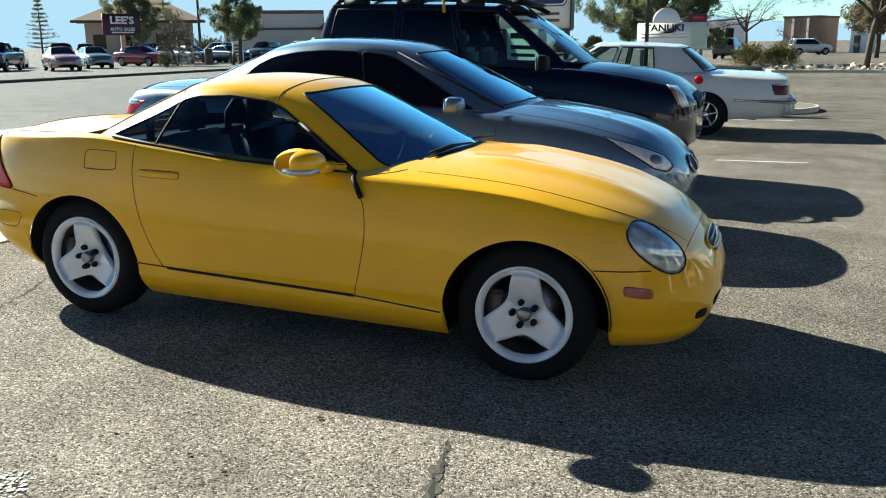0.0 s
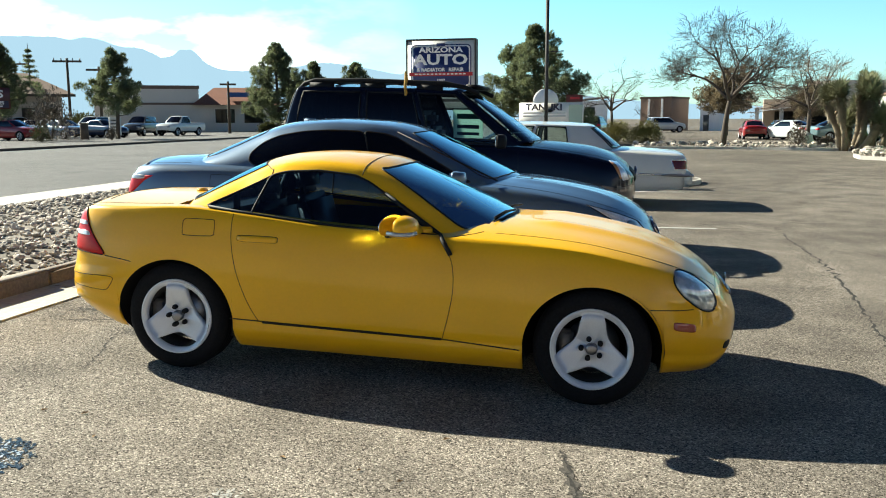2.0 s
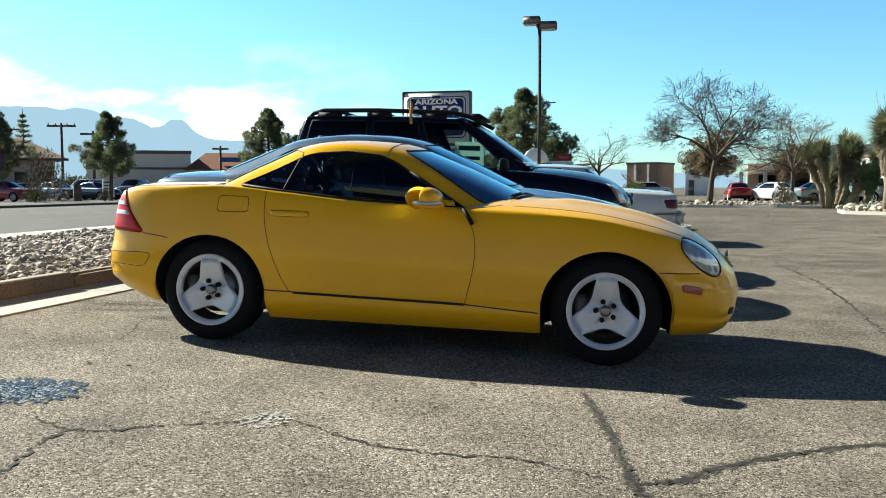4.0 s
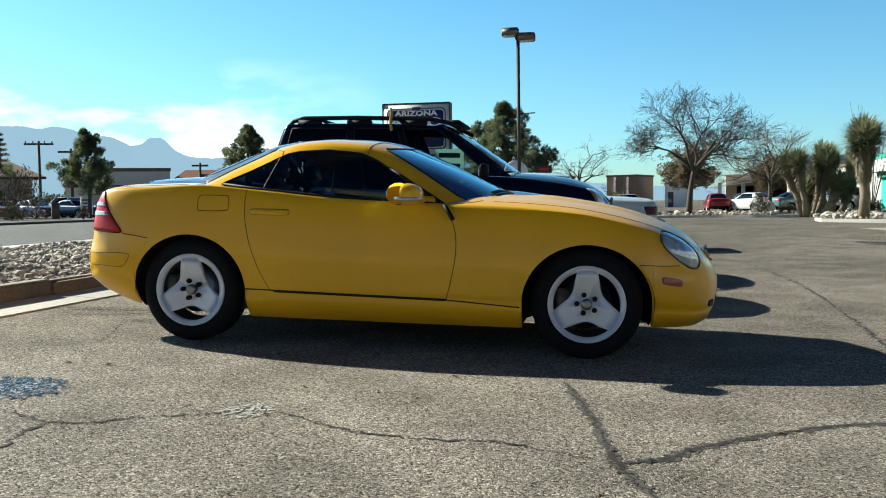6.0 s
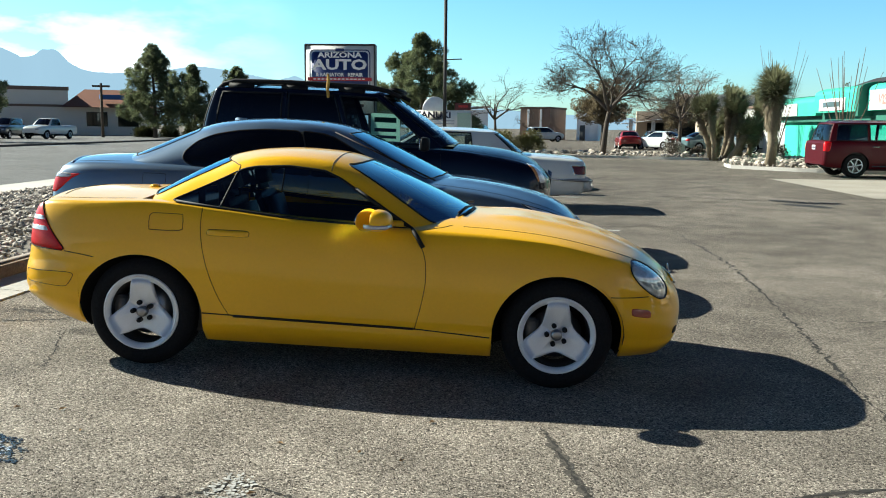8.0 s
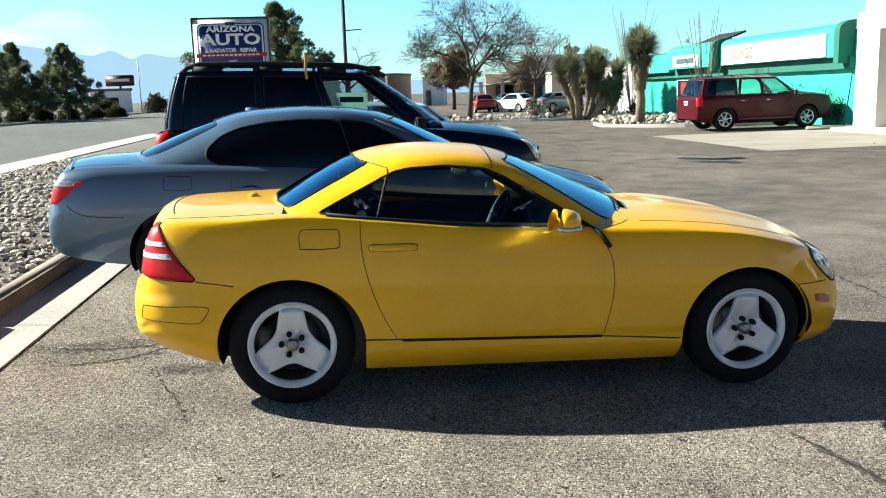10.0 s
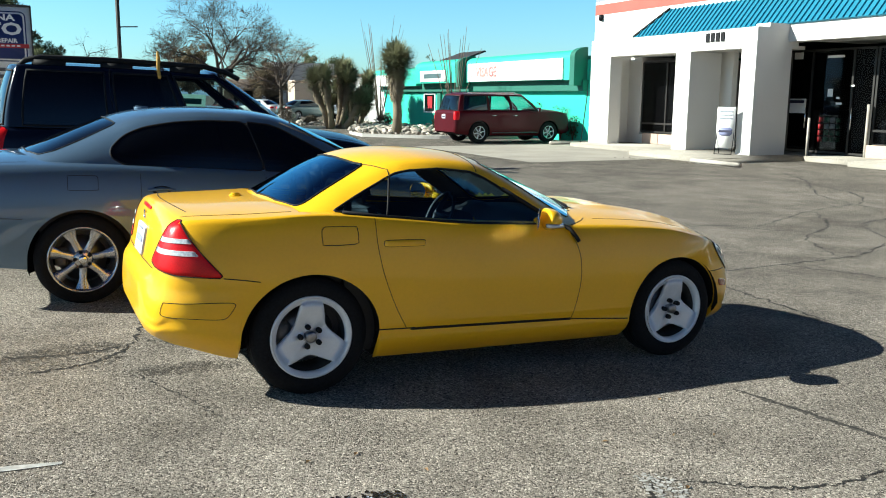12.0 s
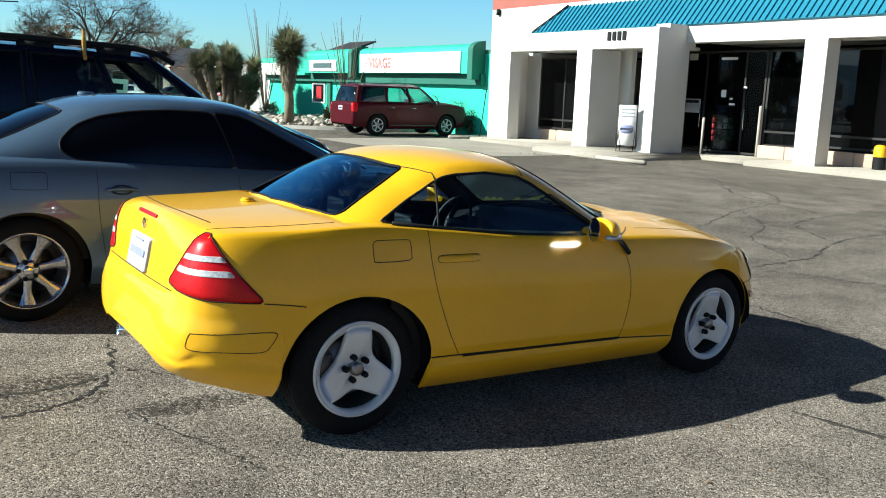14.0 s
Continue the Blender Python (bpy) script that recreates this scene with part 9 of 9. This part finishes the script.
leafy_tree(27.75, 85.6, 6.3, 4.6, 13, PINE, "round dark evergreen behind the low shops")
leafy_tree(11.0, 78.0, 6.9, 6.2, 14, DRYCROWN, "broad tree with dry brown leaves")
leafy_tree(17.6, 75.0, 5.4, 5.0, 10, DRYCROWN, "broad tree with dry brown leaves")
bare_tree(0.85, 64.4, 9.0, 1.6, 21, "small bare tree beyond the white car")
bare_tree(6.8, 43.0, 10.6, 1.3, 22, "large leafless tree in the stony strip", 7, dense=1.45)
bare_tree(13.4, 55.0, 9.2, 1.6, 23, "leafless tree with fine pale twigs", 6, dense=1.45, twig_mat=TWIGPALE)
bare_tree(-3.0, 110.0, 7.0, 1.4, 25, "distant leafless tree with thin twigs", 5)
bare_tree(5.0, 105.0, 6.0, 1.4, 26, "distant leafless tree with thin twigs", 5)
yucca(11.85, 29.8, 3.75, 31, 1, 1.02, trunk_r=0.17, leaves=1700, skirt=1500)
yucca(12.3, 39.6, 3.5, 32, 6, 0.82, "clump of leaning tree yuccas", 0.13, 0.0, 420, 620)
yucca(13.7, 40.6, 3.6, 33, 5, 0.82, "clump of leaning tree yuccas", 0.13, 0.03, 420, 620)
bush(10.6, 43.4, 1.5, 1.5, 34, DRYBUSH, "tall dry shrub beside the yuccas")
bush(12.0, 43.0, 1.3, 0.7, 35, DRYBUSH)
bush(15.3, 33.2, 0.45, 0.95, 36, BUSH, "small barrel-shaped cactus shrub", 700)
bush(15.9, 41.5, 1.5, 0.9, 37, DRYBUSH)
bush(3.0, 50.0, 3.1, 1.65, 38, HEDGE, "clipped rounded hedge shrub", 7000)
bush(1.3, 53.0, 3.0, 1.6, 39, HEDGE, "clipped rounded hedge shrub", 6000)
bush(-36.5, 47.3, 4.2, 3.9, 40, DRYBUSH, "grey-green desert shrub on the far kerb", 3200, 0.13, 0.14)
bush(-34.6, 43.6, 1.6, 1.2, 41, BUSH, "low dark shrub on the far kerb", 1400, 0.13)
bush(-42.6, 50.4, 2.0, 1.3, 42, DRYBUSH, "dry shrub below the lot sign", 1300, 0.13)
bush(-33.4, 49.6, 1.0, 1.0, 43, DRYBUSH, "dry shrub on the far kerb", 900, 0.13)
bush(-52.5, 73.5, 7.0, 2.4, 44, BUSH, "broad dark hedge behind the parked cars", 2600, 0.13, 0.2)
bush(-46.8, 66.6, 5.0, 2.5, 45, BUSH, "broad dark hedge behind the parked cars", 2600, 0.13, 0.2)
for i in range(7):
    bush(-34.5 + i * 1.9, 80.0 + i * 1.7, 2.9, 1.3, 50 + i, BUSH, "low clipped hedge shrub under the pines", 3600, 0.1, 0.18)
bush(19.75, 12.05, 0.6, 0.6, 81, BUSH, "leafy green plant on the dark stand", 700, 1.09, 0.10, "house_plant")
for x, y, w, h, sd in ((-24.2, 118.0, 4.6, 3.0, 71), (-20.6, 121.0, 4.2, 2.6, 72), (-27.8, 104.0, 3.2, 2.2, 73)):
    bush(x, y, w, h, sd, BUSH, "dark rounded shrub beside the far road", 3600, 0.1, 0.26)
ocotillo(16.2, 43.0, 6.4, 61)
ocotillo(14.9, 30.4, 4.9, 62)
rngv = random.Random(77)
for i, (y0, h) in enumerate(((25.2, 1.35), (27.4, 1.5), (24.3, 1.0), (29.2, 1.2))):
    t = thing("vine", pose(GX - 0.02, y0, -0.07), "dry vine climbing the green wall", "vine", "vines")
    bm = bmesh.new()
    for _ in range(12):
        a = rngv.uniform(-0.5, 0.5)
        tube(bm, [(-0.03, 0, 0), (-0.03, a * h * 0.4, h * 0.5), (-0.03, a * h * 0.9, h * rngv.uniform(0.7, 1.0))], 0.012, 4, 0.004)
    part("stems", bm, TWIG, t)
    blades("leaves", [((-0.05, rngv.uniform(-0.4, 0.4) * h, rngv.uniform(0.2, 1.0) * h), (-0.4, rngv.uniform(-1, 1), rngv.uniform(-1, 1)), 0.09, 0.05) for _ in range(160)], BUSH, t)

# planted strips of stone and earth in the lot
def island(points, name, label, h=0.13):
    bm = bmesh.new()
    c = catmull(points + points[:1], 5)[:-1]
    low = [bm.verts.new((x, y, gz(x, y))) for x, y in c]
    top = [bm.verts.new((x, y, gz(x, y) + h)) for x, y in c]
    n = len(c)
    for i in range(n):
        bm.faces.new((low[i], low[(i + 1) % n], top[(i + 1) % n], top[i]))
    cx, cy = sum(p[0] for p in c) / n, sum(p[1] for p in c) / n
    inner = [bm.verts.new((cx + (x - cx) * 0.95, cy + (y - cy) * 0.93, gz(x, y) + h)) for x, y in c]
    for i in range(n):
        bm.faces.new((top[i], top[(i + 1) % n], inner[(i + 1) % n], inner[i]))
    ob = part(name, bm, PALECON, None, "", False)
    tagged(ob, label, "kerb", kind="structure")
    bm = bmesh.new()
    mid = bm.verts.new((cx, cy, gz(cx, cy) + h + 0.06))
    ring = [bm.verts.new((cx + (x - cx) * 0.96, cy + (y - cy) * 0.94, gz(x, y) + h - 0.012)) for x, y in c]
    for i in range(n):
        bm.faces.new((ring[i], ring[(i + 1) % n], mid))
    tagged(part("planted_bed", bm, EARTH, None, "", True), "dry earth bed inside the kerb", "gravel bed", kind="structure")
    return c, cx, cy


c1, cx1, cy1 = island([(10.4, 30.2), (12.9, 27.6), (16.0, 26.9), (17.0, 29.0), (17.0, 36.0), (16.4, 40.5), (13.0, 38.0), (11.0, 33.5)], "island_kerb", "curved pale kerb round the yucca bed")
c2, cx2, cy2 = island([(2.5, 41.5), (7.0, 41.2), (11.5, 39.5), (15.8, 41.8), (16.2, 45.5), (11.0, 48.5), (6.0, 47.8), (2.3, 46.0)], "island_kerb", "pale kerb round the planted strip")
island([(0.5, 15.7), (2.2, 15.2), (3.15, 16.0), (3.3, 17.2), (2.4, 18.0), (0.5, 17.7)], "island_kerb", "pale kerb round the end of a lot island", 0.11)
spots = []
rng = random.Random(8)
for poly, n, smax in ((c1, 700, 0.20), (c2, 650, 0.18)):
    xs, ys = [p[0] for p in poly], [p[1] for p in poly]
    k = 0
    while k < n:
        x, y = rng.uniform(min(xs), max(xs)), rng.uniform(min(ys), max(ys))
        if inside([(p[0], p[1]) for p in poly], x, y):
            s = 0.05 + smax * rng.random() ** 3
            spots.append((x, y, gz(x, y) + 0.15 + s * 0.3, s))
            k += 1
strew("bed_stones", spots, STONES, "pale rounded stones in the planted beds", "stones", 9)
for x, y, s in ((11.2, 45.2, 0.62), (13.2, 41.4, 0.35)):
    rng = random.Random(int(x * 10))
    bm = bmesh.new()
    bmesh.ops.create_icosphere(bm, subdivisions=3, radius=s)
    for v in bm.verts:
        v.co *= 1 + 0.16 * noise.noise(v.co * 2.2 / s + Vector((x, 0, 0)))
        v.co.z *= 0.8
    o = part("boulder", bm, PALECON)
    o.location = (x, y, gz(x, y) + s * 0.6)
    tagged(o, "pale rounded boulder at the strip's edge", "boulder")

# kerb line and bits across the street
kb = part("far_kerb", boxes((-26.65, -26.35, -60, 120, 0.02, 0.22), bevel=0.03), SHADEKERB)
tagged(kb, "long concrete kerb across the street", "kerb", kind="structure")

# ---- surface of the lot ----
def crack(points, width, seed, name="crack", rough=0.038, mat=None, lift=0.003):
    rng = random.Random(seed)
    fine = catmull(points, 26)
    pts = []
    for i, p in enumerate(fine):
        k = i / max(len(fine) - 1, 1)
        j = rough * (noise.noise(Vector((i * 0.27, seed, 0))) + 0.3 * rng.uniform(-1, 1))
        pts.append((p[0] + j, p[1] + rough * noise.noise(Vector((i * 0.3, seed, 9))), (0.25 + 1.3 * rng.random() ** 1.5) * min(1, 6 * k + 0.2, 6 * (1 - k) + 0.2)))
    ob = part(name, ribbon(bmesh.new(), pts, width, lift, gz), mat or TAR, None, "", False)
    return tagged(ob, "dark open crack running across the asphalt", "crack", "asphalt cracks", "structure")


GROOVE = surface("worn asphalt groove", (0.075, 0.066, 0.056), 0.95, grain=70, var=0.5, stain=5, stain_var=0.3, bump=0.4)
crack([(1.10, -1.46), (1.17, -1.85), (1.24, -2.25), (1.28, -2.58), (1.31, -2.79), (1.36, -2.97), (1.6, -3.6)], 0.050, 31, rough=0.02, mat=GROOVE, lift=0.002)
crack([(1.31, -2.79), (1.47, -2.70), (1.60, -2.54), (1.82, -2.34), (2.06, -2.19), (2.33, -2.07), (3.2, -1.9)], 0.055, 32, rough=0.02, mat=GROOVE, lift=0.002)
crack([(-1.27, -2.58), (-1.07, -2.64), (-0.85, -2.74), (-0.68, -2.71), (-0.58, -2.61), (-0.31, -2.48), (-0.16, -2.34), (0.07, -2.45), (0.29, -2.58), (0.57, -2.64), (0.87, -2.62), (1.04, -2.68), (1.31, -2.79)], 0.013, 1)
crack([(1.31, -2.79), (1.47, -2.70), (1.60, -2.54), (1.82, -2.34), (2.06, -2.19), (2.33, -2.07), (3.2, -1.9)], 0.022, 2)
crack([(1.10, -1.46), (1.17, -1.85), (1.24, -2.25), (1.28, -2.58), (1.31, -2.79), (1.36, -2.97), (1.6, -3.6)], 0.014, 3)
crack([(-0.74, -3.28), (-0.83, -2.98), (-0.85, -2.74)], 0.016, 4)
crack([(3.6, 8.0), (3.56, 6.45), (3.57, 4.84), (3.47, 3.4), (3.29, 1.76), (3.15, 0.71), (3.05, -0.08), (2.9, -1.2)], 0.027, 5, rough=0.06)
crack([(2.71, 14.0), (4.31, 13.5), (5.66, 13.1), (8.4, 12.7), (11, 12.5)], 0.042, 6, rough=0.04)
crack([(3.2, 20.8), (6, 20.2), (10, 20.5), (14, 19.9)], 0.048, 7, rough=0.04)
crack([(4.79, 3.85), (5.99, 3.93), (6.4, 3.2), (7.3, 2.6)], 0.027, 8, rough=0.06)
crack([(3.4, 1.35), (4.48, 1.39), (5.44, 1.43), (5.8, 1.48), (7.02, 1.98), (8.41, 2.12), (10, 2.0)], 0.030, 9, rough=0.06)
crack([(6.22, 3.52), (8.6, 4.62), (10.53, 5.26), (11.8, 7.2), (11.0, 9.5)], 0.036, 10, rough=0.07)
crack([(5.44, 1.43), (6.2, 2.6), (7.4, 3.3), (8.6, 4.62)], 0.030, 11, rough=0.07)
crack([(7.02, 1.98), (8.0, 3.2), (9.6, 3.6), (11.5, 3.5)], 0.030, 12, rough=0.07)
crack([(-2.6, 0.05), (-2.30, 0.13), (-2.08, 0.30), (-1.92, 0.65), (-1.82, 1.23)], 0.020, 13, rough=0.04)
crack([(-1.92, 0.65), (-1.61, 0.36), (-1.2, 0.3)], 0.014, 14)
crack([(-2.7, 0.42), (-2.4, 0.38), (-2.02, 0.47)], 0.03, 15, rough=0.05)
crack([(-1.99, -0.18), (-1.78, -0.72), (-1.7, -1.0)], 0.010, 16)
crack([(4.48, 1.39), (5.0, 0.2), (5.2, -1.2), (5.9, -2.6)], 0.024, 17, rough=0.06)
crack([(9.6, 3.6), (10.4, 6.0), (12.6, 8.4), (14.0, 10.6)], 0.036, 18, rough=0.07)
crack([(1.4, 8.3), (2.6, 8.1), (5.0, 8.5), (9.0, 8.0)], 0.030, 19, rough=0.06)


def blot(points, name, label, mat, lift=0.004):
    bm = bmesh.new()
    c = catmull(points + points[:1], 8)[:-1]
    n = len(c)
    cx, cy = sum(p[0] for p in c) / n, sum(p[1] for p in c) / n
    ring = []
    for i, (x, y) in enumerate(c):
        k = 1 + 0.14 * noise.noise(Vector((i * 0.6, cx, cy)))
        px, py = cx + (x - cx) * k, cy + (y - cy) * k
        ring.append(bm.verts.new((px, py, gz(px, py) + lift)))
    mid = bm.verts.new((cx, cy, gz(cx, cy) + lift))
    for i in range(n):
        bm.faces.new((ring[i], ring[(i + 1) % n], mid))
    return tagged(part(name, bm, mat, None, "", False), label, "stain", "", "structure")


OIL = surface("dark oily asphalt", (0.010, 0.010, 0.010), 0.85, grain=60, var=0.5, stain=6, stain_var=0.3)
blot([(6.85, 13.75), (7.05, 13.45), (7.45, 13.15), (7.55, 13.5), (7.25, 13.9), (7.0, 14.05)], "stain", "dark patch of tar on the lot", OIL)
blot([(6.85, 12.75), (7.1, 12.35), (7.5, 12.05), (7.7, 12.35), (7.4, 12.75), (7.05, 12.95)], "stain", "dark patch of tar on the lot", OIL)


def speckle(name, cx, cy, rx, ry, count, smin, smax, mat, label, seed):
    """Many small flecks flat on the ground."""
    rng = random.Random(seed)
    V, Fc = [], []
    for _ in range(count):
        d = ball(rng)
        x, y, s = cx + d.x * rx, cy + d.y * ry, rng.uniform(smin, smax)
        b, n = len(V), 5
        for k in range(n):
            a = k * math.tau / n + rng.uniform(-0.4, 0.4)
            r = s * rng.uniform(0.5, 1.0)
            px, py = x + r * math.cos(a), y + r * math.sin(a)
            V.append((px, py, gz(px, py) + 0.0035 + 0.0005 * rng.random()))
        Fc.append(tuple(range(b, b + n)))
    me = bpy.data.meshes.new(name)
    me.from_pydata(V, [], Fc)
    me.materials.append(mat)
    return tagged(new(name, me), label, "stain", kind="stuff")


WET = surface("wet oily asphalt", (0.016, 0.016, 0.017), 0.14, grain=90, var=0.5, bump=0.5)
speckle("wet_spatter", -1.40, -2.25, 0.30, 0.26, 900, 0.004, 0.018, WET, "dark wet spatter shining on the asphalt", 5)
# sky sheen of the wet spatter, painted as pale flat flecks
SHEENPALE = surface("pale sky sheen painted on the spill", (0.42, 0.47, 0.54), 0.4, grain=60, var=0.3)
speckle("sheen_flecks", -1.42, -2.27, 0.27, 0.23, 420, 0.003, 0.012, SHEENPALE, "pale bluish flecks painting the sky's sheen on the spatter", 6)
speckle("chalk_smudge", -0.18, -2.40, 0.10, 0.16, 160, 0.004, 0.014, LINE, "pale chalky smudge beside the crack", 7)
DIRT = surface("brown dirt", (0.060, 0.050, 0.039), 0.95, grain=40, var=0.4)
for cx, cy, rx, ry, seed in ((-2.62, 0.42, 0.34, 0.10, 21), (-2.28, 0.50, 0.30, 0.12, 22), (-2.45, 0.22, 0.45, 0.16, 23), (-1.75, -0.1, 0.35, 0.10, 24)):
    speckle("dirt_patch", cx, cy, rx, ry * 1.25, 620, 0.003, 0.011, DIRT, "brown dirt drifted over the asphalt", seed)
LEAF = surface("dry fallen leaf", (0.36, 0.22, 0.10), 0.9, grain=40, var=0.3)
rng = random.Random(14)
for i in range(16):
    x, y = rng.uniform(-2.6, 2.6), rng.uniform(-3.4, -1.2)
    bm = bmesh.new()
    s = rng.uniform(0.012, 0.026)
    a = rng.uniform(0, 6.28)
    v = [bm.verts.new((s * cx_ * math.cos(a) - s * cy_ * math.sin(a), s * cx_ * math.sin(a) + s * cy_ * math.cos(a), zz)) for cx_, cy_, zz in ((-1, 0, 0.004), (-0.2, 0.45, 0.012), (1, 0, 0.005), (-0.2, -0.45, 0.010), (0, 0, 0.003))]
    for q in ((0, 4, 1), (1, 4, 2), (2, 4, 3), (3, 4, 0)):
        bm.faces.new([v[k] for k in q])
    o = part("fallen_leaf", bm, LEAF)
    o.location = (x, y, gz(x, y))
    tagged(o, "small dry fallen leaf on the asphalt", "leaf", "fallen leaves")
lines = bmesh.new()
for y in (7.55, 13.9):
    box(lines, 1.3, 2.75, y - 0.05, y + 0.05, gz(2, y) + 0.002, gz(2, y) + 0.006)
tagged(part("bay_line", lines, LINE, None, "", False), "worn white parking bay lines", "marking", kind="structure")
tagged(part("bay_line", ribbon(bmesh.new(), [(-2.85, -1.28, 0.8), (-2.6, -1.29, 1.0), (-2.42, -1.30, 0.5)], 0.05, 0.004, gz), LINE, None, "", False), "worn stub of a white bay line", "marking", kind="structure")
